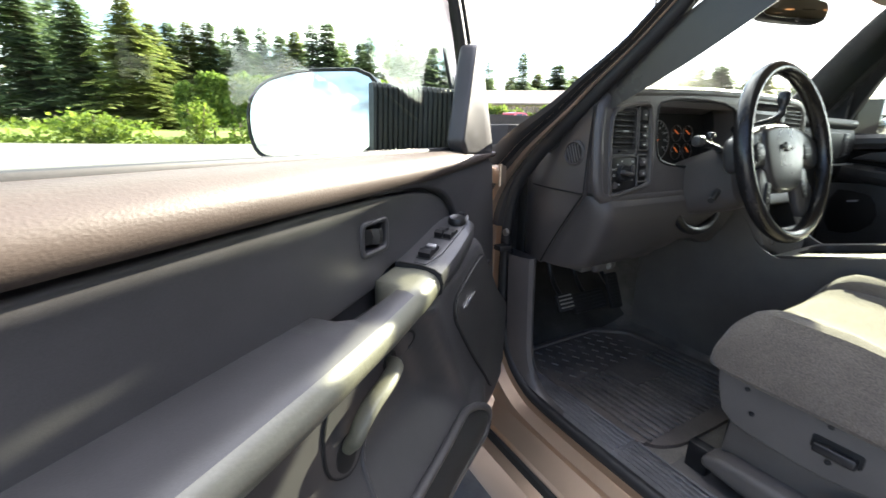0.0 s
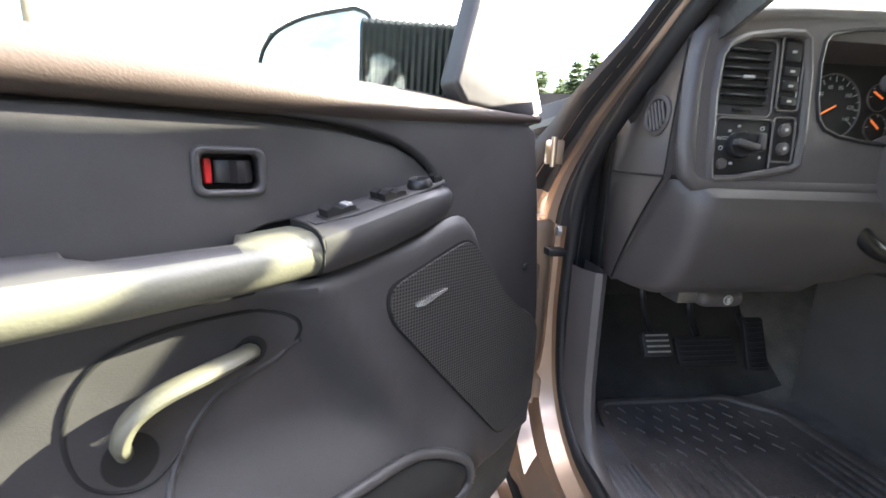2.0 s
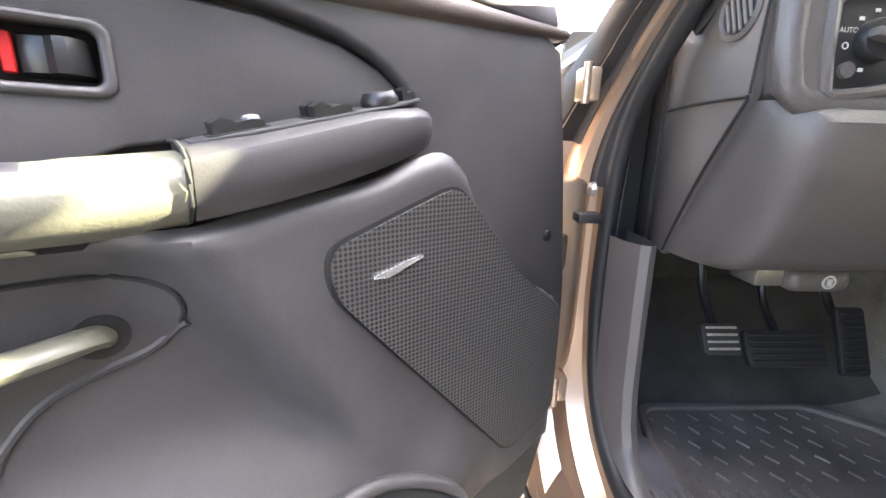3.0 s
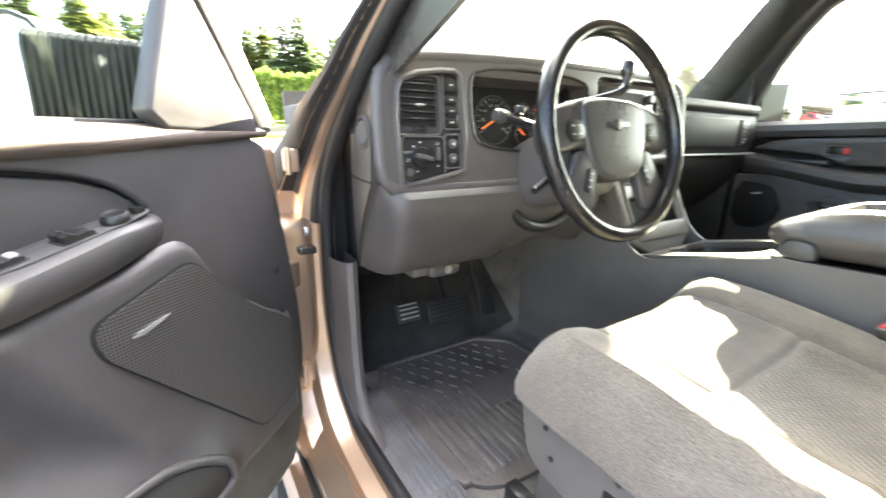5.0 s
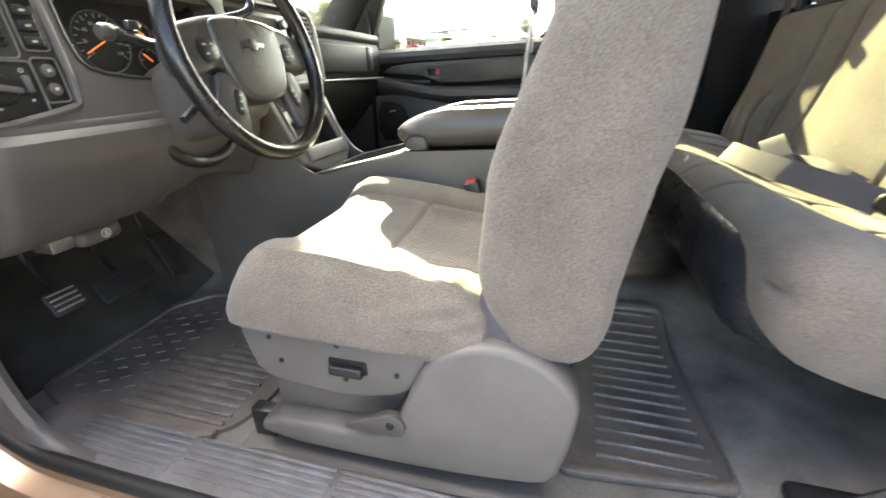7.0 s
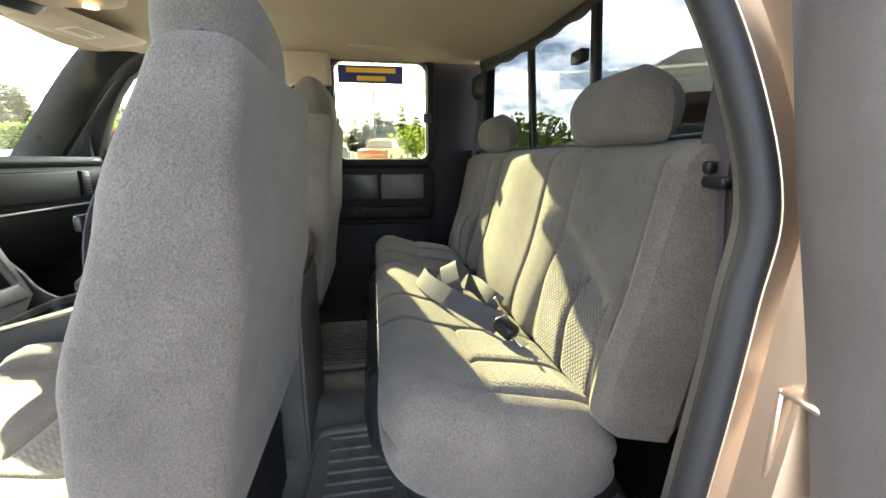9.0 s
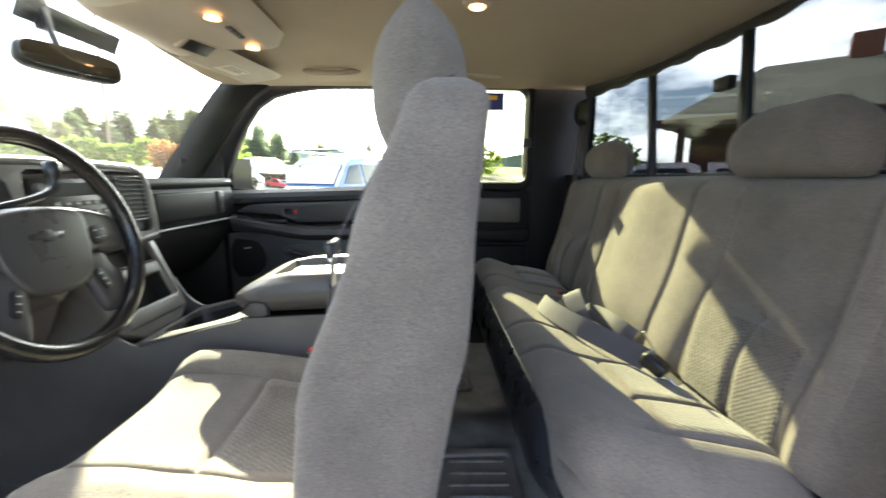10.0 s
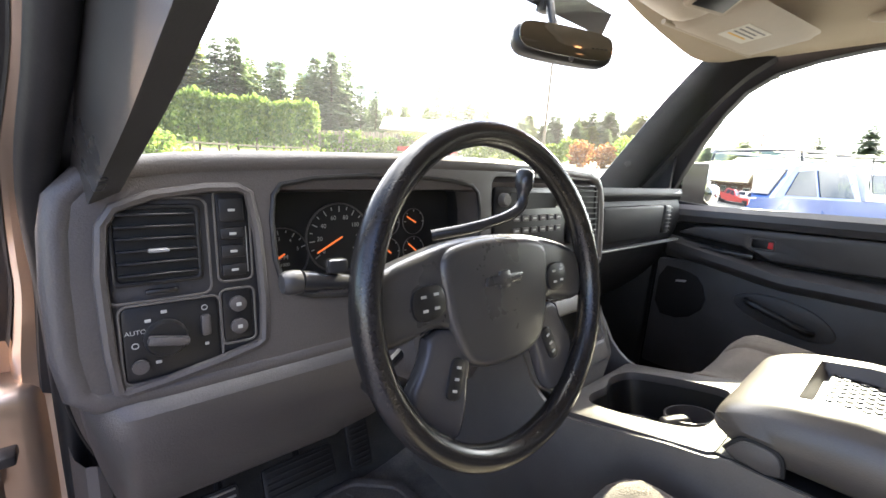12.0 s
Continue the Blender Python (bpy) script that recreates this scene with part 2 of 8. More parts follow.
M["mirror"] = mat("mirror_silver", (0.86, 0.88, 0.88), 0.03, metal=1.0, var=0.0, bump=0, rvar=0.01)
M["mirror_dim"] = mat("dimming_mirror", (0.30, 0.30, 0.29), 0.06, metal=1.0, var=0.0, bump=0, rvar=0.02)
M["glass"] = glass_mat("window_glass", (0.86, 0.90, 0.84))
# carpet with a darker base, for firewall and toe board
M["carpet_dark"] = mat("darker_carpet", (0.060, 0.056, 0.050), 0.95, var=0.4, grain=420, bump=0.6, blotch=8, dist=0.003)
M["carpet_door"] = mat("door_carpet", (0.085, 0.085, 0.075), 0.95, var=0.4, grain=420, bump=0.7, blotch=8, dist=0.003)
M["badge"] = mat("bright_badge", (0.70, 0.70, 0.70), 0.25, metal=0.8, var=0.05, bump=0)
M["rear_glass"] = glass_mat("tinted_rear_glass", (0.205, 0.22, 0.226))
M["side_glass"] = glass_mat("green_side_glass", (0.55, 0.57, 0.47))
M["shield"] = glass_mat("windshield_glass", (0.90, 0.93, 0.88), dust=0.008)
M["lamp"] = glow_mat("lamp_lens", (1.0, 0.50, 0.18), 0.30)

# ---- modelling helpers ----


def mesh_ob(name, bm, material, smooth=38):
    bmesh.ops.recalc_face_normals(bm, faces=bm.faces)
    me = bpy.data.meshes.new(name)
    bm.to_mesh(me)
    bm.free()
    if smooth:
        me.shade_smooth()
        me.set_sharp_from_angle(angle=radians(smooth))
    me.materials.append(material)
    return new(name, me)


def part(name, bm, material, parent=None, label="", smooth=38, m=None):
    if m is not None:
        bm.transform(m)
    ob = mesh_ob(name, bm, material, smooth)
    if parent is not None:
        ob.parent = parent
        ob.matrix_parent_inverse = parent.matrix_world.inverted()
    if label:
        ob["label"] = label
    return ob


def thing(name, at, label, category, group="", kind=""):
    ob = new(name)
    ob.location = at
    ob.empty_display_size = 0.05
    bpy.context.view_layer.update()
    return tagged(ob, label, category, group, kind)


def mono(name, bm, material, label, category, group="", kind="", smooth=38, m=None):
    return tagged(part(name, bm, material, None, "", smooth, m), label, category, group, kind)


def B():
    return bmesh.new()


def bevel_all(bm, width, seg=2, angle=30):
    edges = [e for e in bm.edges if len(e.link_faces) == 2 and e.calc_face_angle(0) > radians(angle)]
    if edges and width > 0:
        bmesh.ops.bevel(bm, geom=edges, offset=width, segments=seg, profile=0.5, affect="EDGES", clamp_overlap=True)
    return bm


def add(dst, src):
    me = bpy.data.meshes.new("tmp")
    src.to_mesh(me)
    src.free()
    dst.from_mesh(me)
    bpy.data.meshes.remove(me)
    return dst


def box(lo, hi, bev=0.004, seg=2, m=None, turn=None):
    bm = B()
    c = [(a + b) / 2 for a, b in zip(lo, hi)]
    s = [abs(b - a) for a, b in zip(lo, hi)]
    bmesh.ops.create_cube(bm, size=1)
    bmesh.ops.scale(bm, vec=s, verts=bm.verts)
    bevel_all(bm, min(bev, min(s) * 0.45), seg)
    if turn:
        bm.transform(Euler([radians(a) for a in turn]).to_matrix().to_4x4())
    bm.transform(Matrix.Translation(c))
    if m is not None:
        bm.transform(m)
    return bm


def plate(outer, depth, holes=(), bev=0.003, seg=2, m=None):
    """A flat piece of that outline in x and y, with holes, from z = 0 down to -depth."""
    bm = B()
    edges = []
    for loop in (outer, *holes):
        vs = [bm.verts.new((x, y, 0)) for x, y in loop]
        edges += [bm.edges.new((vs[i], vs[(i + 1) % len(vs)])) for i in range(len(vs))]
    if holes:
        bmesh.ops.triangle_fill(bm, use_beauty=True, use_dissolve=False, edges=edges)
    else:
        bm.faces.new(bm.verts)
    res = bmesh.ops.extrude_face_region(bm, geom=bm.faces[:])
    bmesh.ops.translate(bm, vec=(0, 0, -depth), verts=[g for g in res["geom"] if isinstance(g, bmesh.types.BMVert)])
    bmesh.ops.recalc_face_normals(bm, faces=bm.faces)
    if bev:
        bevel_all(bm, bev, seg, 50)
    if m is not None:
        bm.transform(m)
    return bm


def rrect(cx, cy, w, h, r, n=5):
    pts = []
    for sx, sy, a0 in ((1, 1, 0), (-1, 1, 90), (-1, -1, 180), (1, -1, 270)):
        for i in range(n + 1):
            a = radians(a0 + 90 * i / n)
            pts.append((cx + sx * (w / 2 - r) + r * math.cos(a), cy + sy * (h / 2 - r) + r * math.sin(a)))
    return pts


def smooth_poly(pts, rounds=2):
    """Cuts a polygon's corners off, so that its outline runs in curves."""
    for _ in range(rounds):
        out = []
        for i, (x, y) in enumerate(pts):
            nx, ny = pts[(i + 1) % len(pts)]
            out += [(x * 0.75 + nx * 0.25, y * 0.75 + ny * 0.25), (x * 0.25 + nx * 0.75, y * 0.25 + ny * 0.75)]
        pts = out
    return pts


def round_corners(pts, r, n=4):
    """The polygon with each corner rounded off by about r."""
    out = []
    for i, p in enumerate(pts):
        p, a, b = Vector((*p, 0)), Vector((*pts[i - 1], 0)), Vector((*pts[(i + 1) % len(pts)], 0))
        s, e = p + (a - p).normalized() * r, p + (b - p).normalized() * r
        for k in range(n + 1):
            t = k / n
            q = s * (1 - t) ** 2 + p * 2 * t * (1 - t) + e * t * t
            out.append((q.x, q.y))
    return out


def circle(cx, cy, r, n=24, ry=None):
    return [(cx + r * math.cos(2 * math.pi * i / n), cy + (ry or r) * math.sin(2 * math.pi * i / n)) for i in range(n)]


def axes(o, ax, ay):
    """A frame with its origin at o, x along ax and y along ay (made square to it)."""
    ax = Vector(ax).normalized()
    az = ax.cross(Vector(ay)).normalized()
    ay = az.cross(ax)
    m = Matrix((ax, ay, az)).transposed().to_4x4()
    m.translation = o
    return m


def loft(rings, caps=True, closed=True, m=None):
    bm = B()
    vs = [[bm.verts.new(p) for p in r] for r in rings]
    n = len(rings[0])
    for a, b in zip(vs, vs[1:]):
        for i in range(n if closed else n - 1):
            j = (i + 1) % n
            bm.faces.new((a[i], a[j], b[j], b[i]))
    if caps and closed:
        bm.faces.new(vs[0][::-1])
        bm.faces.new(vs[-1])
    if m is not None:
        bm.transform(m)
    return bm


def curve_pts(pts, n=6):
    """A smooth run through the points (Catmull-Rom)."""
    p = [Vector(q) for q in pts]
    p = [p[0] * 2 - p[1]] + p + [p[-1] * 2 - p[-2]]
    out = []
    for i in range(1, len(p) - 2):
        a, b, c, d = p[i - 1 : i + 3]
        for k in range(n):
            t = k / n
            out.append(0.5 * (2 * b + (c - a) * t + (2 * a - 5 * b + 4 * c - d) * t * t + (3 * b - a - 3 * c + d) * t**3))
    return out + [p[-2]]


def sweep(path, section, up=(0, 0, 1), closed=False, caps=True, m=None):
    """A section (x across, y up) drawn along the path."""
    path = [Vector(p) for p in path]
    rings = []
    n = len(path)
    for i, p in enumerate(path):
        a = path[(i - 1) % n] if closed or i else p
        b = path[(i + 1) % n] if closed or i < n - 1 else p
        d = (b - a).normalized()
        u = Vector(up[i] if isinstance(up, list) else up)
        side = d.cross(u).normalized()
        v = side.cross(d)
        sec = section[i] if isinstance(section[0][0], (tuple, list)) else section
        rings.append([p + side * x + v * y for x, y in sec])
    if closed:
        rings.append(rings[0])
        bm = loft(rings, caps=False)
        bmesh.ops.remove_doubles(bm, verts=bm.verts, dist=1e-5)
    else:
        bm = loft(rings, caps)
    if m is not None:
        bm.transform(m)
    return bm


def tube(path, r, n=10, closed=False, m=None, up=(0.1, 0.2, 1)):
    if isinstance(r, (list, tuple)):
        return sweep(path, [circle(0, 0, q, n) for q in r], up, closed, m=m)
    return sweep(path, circle(0, 0, r, n), up, closed, m=m)


def lathe(profile, n=28, m=None):
    """Turned about z: profile of (radius, height), from the bottom up; closed at the ends."""
    rings = [[(max(r, 1e-4) * math.cos(2 * math.pi * i / n), max(r, 1e-4) * math.sin(2 * math.pi * i / n), z) for i in range(n)] for r, z in profile]
    return loft(rings, True, m=m)


def sheet(fn, nu, nv, thick=0.004):
    """A curved skin: fn(u, v) with u and v from 0 to 1 gives its face; it has that thickness behind."""
    bm = B()
    g = [[Vector(fn(i / nu, j / nv)) for j in range(nv + 1)] for i in range(nu + 1)]
    nor = [[None] * (nv + 1) for _ in range(nu + 1)]
    for i in range(nu + 1):
        for j in range(nv + 1):
            a = g[min(i + 1, nu)][j] - g[max(i - 1, 0)][j]
            b = g[i][min(j + 1, nv)] - g[i][max(j - 1, 0)]
            nor[i][j] = a.cross(b).normalized()
    top = [[bm.verts.new(g[i][j]) for j in range(nv + 1)] for i in range(nu + 1)]
    bot = [[bm.verts.new(g[i][j] - nor[i][j] * thick) for j in range(nv + 1)] for i in range(nu + 1)]
    for i in range(nu):
        for j in range(nv):
            bm.faces.new((top[i][j], top[i + 1][j], top[i + 1][j + 1], top[i][j + 1]))
            bm.faces.new((bot[i][j + 1], bot[i + 1][j + 1], bot[i + 1][j], bot[i][j]))
    for i in range(nu):
        for j in (0, nv):
            bm.faces.new((top[i][j], bot[i][j], bot[i + 1][j], top[i + 1][j]))
    for j in range(nv):
        for i in (0, nu):
            bm.faces.new((top[i][j], top[i][j + 1], bot[i][j + 1], bot[i][j]))
    return bm


def fill_steps(stops, step, fine=()):
    """Even steps between the stops, and closer ones round the seams in fine."""
    xs = set()
    for a, b in zip(stops, stops[1:]):
        k = max(1, round(abs(b - a) / step))
        xs.update(round(a + (b - a) * i / k, 5) for i in range(k + 1))
    for s in fine:
        xs.update(round(s + d, 5) for d in (-0.012, -0.006, -0.003, 0.0, 0.003, 0.006, 0.012) if stops[0] < s + d < stops[-1])
    return sorted(xs)


def edge(d, r):
    q = min(max(d / r, 0), 1)
    return math.sqrt(max(0.0, 1 - (1 - q) ** 2))


def pad(us, vs, place, height, depth, ru=0.05, rv=0.05, corner=0.0, power=1.0):
    """A stuffed pad: place(u, v, w) puts it into the world, w out of its face. height(u, v): how far the face
    stands out of the middle; depth(u, v): how far the back goes behind. The rim is rounded off by ru and rv."""
    ru, rv = (r if isinstance(r, tuple) else (r, r) for r in (ru, rv))
    u0, u1, v0, v1 = us[0], us[-1], vs[0], vs[-1]
    uc, vc = (u0 + u1) / 2, (v0 + v1) / 2

    def at(u, v, s):
        qu, qv = min(edge(u - u0, ru[0]), edge(u1 - u, ru[1])), min(edge(v - v0, rv[0]), edge(v1 - v, rv[1]))
        q = (qu * qv) ** power
        uu = u + (uc - u) * corner * (1 - qv) ** 2
        vv = v + (vc - v) * corner * (1 - qu) ** 2
        return place(uu, vv, q * (height(u, v) if s else -depth(u, v)))

    bm = B()
    grid = {}
    for s in (1, 0):
        for i, u in enumerate(us):
            for j, v in enumerate(vs):
                rim = i in (0, len(us) - 1) or j in (0, len(vs) - 1)
                if s == 0 and rim:
                    grid[s, i, j] = grid[1, i, j]
                else:
                    grid[s, i, j] = bm.verts.new(at(u, v, s))
    for s in (1, 0):
        for i in range(len(us) - 1):
            for j in range(len(vs) - 1):
                q = [grid[s, i, j], grid[s, i + 1, j], grid[s, i + 1, j + 1], grid[s, i, j + 1]]
                if s == 0:
                    q = q[::-1]
                if len({id(x) for x in q}) == 4 and bm.faces.get(q) is None:
                    bm.faces.new(q)
    return bm


def inlay(u0, u1, v0, v1, us, vs, place, height, ru, rv, lift=0.002, n=(14, 14)):
    """A panel sewn onto a pad's face between those u and v, with the pad's own curve."""
    ru, rv = (r if isinstance(r, tuple) else (r, r) for r in (ru, rv))

    def at(a, b):
        u, v = u0 + (u1 - u0) * a, v0 + (v1 - v0) * b
        q = min(edge(u - us[0], ru[0]), edge(us[-1] - u, ru[1])) * min(edge(v - vs[0], rv[0]), edge(vs[-1] - v, rv[1]))
        rim = min(a, 1 - a, b, 1 - b)
        return place(u, v, q * height(u, v) + lift * min(1, rim / 0.06) - 0.001)

    return sheet(at, n[0], n[1], 0.003)


def seam(x, at, w=0.006, deep=0.008):
    return -deep * math.exp(-(((x - at) / w) ** 2))


def bump1(x, at, w, h):
    return h * math.exp(-(((x - at) / w) ** 2))


def piece(stops, x):
    """Straight pieces through the stops."""
    if x <= stops[0][0]:
        return stops[0][1]
    for (a, p), (b, q) in zip(stops, stops[1:]):
        if x <= b:
            t = (x - a) / (b - a)
            t = t * t * (3 - 2 * t) * 0.5 + t * 0.5
            return p + (q - p) * t
    return stops[-1][1]

# ---- cab: floor, sides, roof ----


def side_x(z):
    """How far out the driver's door opening lies at that height."""
    return piece([(0.7, -0.80), (1.2, -0.805), (1.45, -0.797), (1.7, -0.748), (1.90, -0.705)], z)


OPEN = [(0.5, 0.742), (0.9, 0.742), (1.02, 0.765), (1.095, 0.84), (1.125, 0.95), (1.13, 1.07), (1.115, 1.25), (1.055, 1.36), (0.905, 1.5), (0.80, 1.6),
        (0.70, 1.7), (0.595, 1.8), (0.47, 1.873), (0.25, 1.90), (-0.18, 1.895), (-0.32, 1.84), (-0.400, 1.68), (-0.447, 1.57), (-0.468, 1.46), (-0.458, 1.37), (-0.436, 1.22), (-0.402, 0.99), (-0.340, 0.82), (-0.25, 0.745), (0.1, 0.742)]
loop = curve_pts([(side_x(z), y, z) for y, z in OPEN + OPEN[:1]], 6)[:-1]


def offset_loop(out, dx):
    res = []
    n = len(loop)
    for i, p in enumerate(loop):
        d = loop[(i + 1) % n] - loop[i - 1]
        nrm = Vector((0, d.z, -d.y)).normalized()
        if nrm.dot(Vector((0, p.y - 0.33, p.z - 1.3))) < 0:
            nrm = -nrm
        k = 1.0
        if p.y > 0.25 and p.z > 1.2:
            k = piece([(1.2, 1.0), (1.36, 0.42), (1.50, 0.16), (1.60, 0.07), (1.9, 0.05)], p.z)
        elif p.z > 1.8:
            k = 0.22
        res.append(p + nrm * out * k + Vector((dx * (0.28 + 0.72 * k), 0, 0)))
    return res


def ring_sheet(specs):
    rings = [offset_loop(o, dx) for o, dx in specs]
    rings = [r + [r[0]] for r in rings]
    bm = loft(rings, caps=False, closed=False)
    bmesh.ops.remove_doubles(bm, verts=bm.verts, dist=1e-5)
    return bm


body = thing("truck_body", (-0.9, 0.3, 0.55), "pewter-gold metallic painted truck body side with open door frame", "truck body")
part("door_frame", ring_sheet([(0.0, 0.0), (0.012, -0.01), (0.030, -0.012), (0.036, -0.045), (0.050, -0.055), (0.075, -0.060), (0.082, -0.095), (0.11, -0.115), (0.16, -0.12)]), M["gold"], body, smooth=25)
part("weather_strip", sweep(loop, circle(0, 0, 0.0145, 10), (1, 0, 0), closed=True), M["rubber"], body, "black rubber weather strip")
part("inner_strip", sweep(offset_loop(0.006, 0.018), circle(0, 0, 0.007, 8), (1, 0, 0), closed=True), M["rubber"], body, "black rubber inner seal")
pillar_seal = ring_sheet([(0.050, -0.058), (0.075, -0.064), (0.083, -0.099), (0.112, -0.119), (0.165, -0.125)])
bmesh.ops.delete(pillar_seal, geom=[f for f in pillar_seal.faces if f.calc_center_median().z < 1.27 or f.calc_center_median().y < 0.30], context="FACES")
part("pillar_seal", pillar_seal, M["rubber"], body, "black rubber windshield pillar seal")
flange = ring_sheet([(0.003, -0.010), (0.014, -0.024), (0.034, -0.028), (0.040, -0.046)])
bmesh.ops.delete(flange, geom=[f for f in flange.faces if f.calc_center_median().z < 1.20 or f.calc_center_median().y < 0.30], context="FACES")
part("flange_seal", flange, M["rubber"], body, "black rubber flange seal")
# rocker below the sill
part("rocker", loft([[(x, y, z) for x, z in ((-0.86, 0.705), (-0.905, 0.675), (-0.915, 0.64), (-0.945, 0.63), (-0.955, 0.56), (-0.93, 0.48), (-0.80, 0.46), (-0.80, 0.60))] for y in (-0.62, 0.0, 0.6, 1.12)]), M["gold"], body)
def roof_at(u, v):
    x = -0.80 + 1.60 * u
    y0 = piece([(-0.80, 0.38), (-0.70, 0.47), (-0.56, 0.59), (-0.25, 0.785), (0.10, 0.91), (0.45, 0.94), (0.69, 0.925), (0.80, 0.80)], x)
    return (x, y0 + (-0.72 - y0) * v, 1.955 + 0.050 * math.sin(math.pi * u) + 0.022 * (1 - (1 - v) ** 4))


part("roof_panel", sheet(roof_at, 32, 14, -0.01), M["gold"], body)

fl = lambda x, y: 0.722 + bump1(x, 0.02, 0.17, 0.075) + (0.85 * (y - 1.20) if y > 1.20 else 0) + 0.035 * max(0, min(1, (-0.22 - y) / 0.06))
floor = mono("floor", sheet(lambda u, v: (-0.71 + 1.52 * u, -0.72 + 2.27 * v, fl(-0.71 + 1.52 * u, -0.72 + 2.27 * v)), 48, 60, 0.03), M["carpet"], "worn grey-brown carpeted cab floor", "floor", kind="structure")

front = mono("wall_front", sheet(lambda u, v: (-0.80 + 1.62 * u, 1.46 - 0.02 * math.sin(9 * u), 0.60 + 0.90 * v), 8, 4, 0.03), M["carpet_dark"], "darker carpeted firewall under the dash", "wall", kind="structure")
# near-black fillers round the footwell, their colour supplies the shade there
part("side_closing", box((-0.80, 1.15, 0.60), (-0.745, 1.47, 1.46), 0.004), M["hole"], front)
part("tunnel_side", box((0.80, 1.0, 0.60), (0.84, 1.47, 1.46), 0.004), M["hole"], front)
part("toe_carpet", sheet(lambda u, v: (-0.70 + 0.565 * u, 1.20 + 0.26 * v, fl(-0.70 + 0.565 * u, 1.20 + 0.26 * v) + 0.006), 20, 12, 0.004), M["carpet_dark"], front, "darker toe-board carpet")
part("under_dash_box", box((-0.74, 1.13, 1.10), (-0.15, 1.44, 1.40), 0.01), M["hole"], front, "near-black box standing for the shade under the dash")
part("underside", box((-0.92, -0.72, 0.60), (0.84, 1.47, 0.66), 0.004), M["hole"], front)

# driver's side trims
trims = thing("side_trim", (-0.75, 0.3, 0.72), "grey moulded plastic trim round the door opening", "trim", kind="structure")
kick_y = lambda z: piece([(0.738, 0.84), (0.748, 0.92), (0.765, 0.968), (0.79, 0.995), (0.83, 1.014), (0.885, 1.024), (1.0, 1.032), (1.12, 1.036)], z)
kick = loft([[(-0.808, kick_y(z) + 0.07, z), (-0.801, kick_y(z) + 0.03, z), (-0.790, kick_y(z) + 0.006, z), (-0.778, kick_y(z), z), (-0.766, kick_y(z) + 0.006, z), (-0.760, kick_y(z) + 0.05, z), (-0.757, kick_y(z) + 0.20, z)] for z in (0.738, 0.743, 0.748, 0.756, 0.765, 0.777, 0.79, 0.81, 0.83, 0.855, 0.885, 0.95, 1.02, 1.09, 1.12)], caps=False, closed=False)
part("kick_panel", kick, M["dash"], trims)


def trim_along(i0, i1, w_out, dx, material, name, back=0.10):
    n = len(loop)
    ids = [k % n for k in range(i0, i1)]
    a, b, c = offset_loop(0.004, 0.012), offset_loop(w_out, dx), offset_loop(w_out + 0.01, dx + back)
    rings = [[a[k], a[k] * 0.5 + b[k] * 0.5 + Vector((0, 0, 0)), b[k], c[k]] for k in ids]
    return part(name, loft(rings, caps=False, closed=False), material, trims)


def nearest(y, z):
    return min(range(len(loop)), key=lambda k: (loop[k].y - y) ** 2 + (loop[k].z - z) ** 2)


trim_along(nearest(0.93, 1.48), nearest(0.40, 1.885), 0.012, 0.06, M["black"], "pillar_trim", 0.05)
trim_along(nearest(-0.33, 1.83), nearest(-0.37, 0.82) + 2, 0.014, 0.042, M["dash"], "rear_pillar_trim", 0.012)

# sill plate with its raised ribs
sill = thing("sill_plate", (-0.73, 0.3, 0.73), "grey ribbed plastic door sill plate with scuffs", "sill plate")
part("base", loft([[(x, y, z) for x, z in ((-0.796, 0.728), (-0.790, 0.742), (-0.775, 0.744), (-0.697, 0.742), (-0.690, 0.737), (-0.688, 0.71), (-0.796, 0.71))] for y in (-0.46, -0.2, 0.2, 0.6, 1.0, 1.10)]), M["sill"], sill)
part("inner_ledge", loft([[(x + dx, y, z) for x, z in ((-0.689, 0.730), (-0.682, 0.7385), (-0.606, 0.7400), (-0.598, 0.734), (-0.596, 0.712), (-0.689, 0.712))] for y, dx in ((0.110, 0.012), (0.118, 0.012), (0.60, 0.0), (0.655, -0.01))]), M["trim"], sill, "smooth grey ledge inside the sill")
for k in range(6):
    x = -0.768 + k * 0.0135
    for y0, y1 in ((-0.42, -0.14), (-0.13, 0.15), (0.16, 0.44), (0.45, 0.73), (0.74, 0.98)):
        part("rib", box((x, y0, 0.742), (x + 0.0075, y1, 0.7462), 0.002, 1), M["sill"], sill)

# passenger's side wall with its two windows
fw = smooth_poly([(0.985, 1.455), (0.99, 1.50), (0.90, 1.72), (0.80, 1.855), (0.62, 1.905), (0.40, 1.915), (0.19, 1.91), (0.185, 1.70), (0.185, 1.475), (0.5, 1.468)], 1)
rw = rrect(-0.178, 1.712, 0.40, 0.415, 0.04)
wall_r = mono("wall_right", plate([(1.20, 0.70), (1.20, 1.42), (1.08, 1.55), (0.84, 1.86), (0.76, 1.935), (-0.70, 1.945), (-0.70, 0.70)], 0.05, [fw, rw], 0.004, m=axes((0.835, 0, 0), (0, -1, 0), (0, 0, 1)) @ Matrix.Diagonal((-1, 1, 1, 1))), M["dash_shaded"], "moulded trim of the cab's passenger side, shade in its colour", "wall", kind="structure")
part("window_glass", plate([(1.02, 1.44), (0.82, 1.90), (0.17, 1.93), (0.17, 1.44)], 0.004, m=axes((0.858, 0, 0), (0, 1, 0), (0, 0, 1)), bev=0), M["glass"], wall_r)
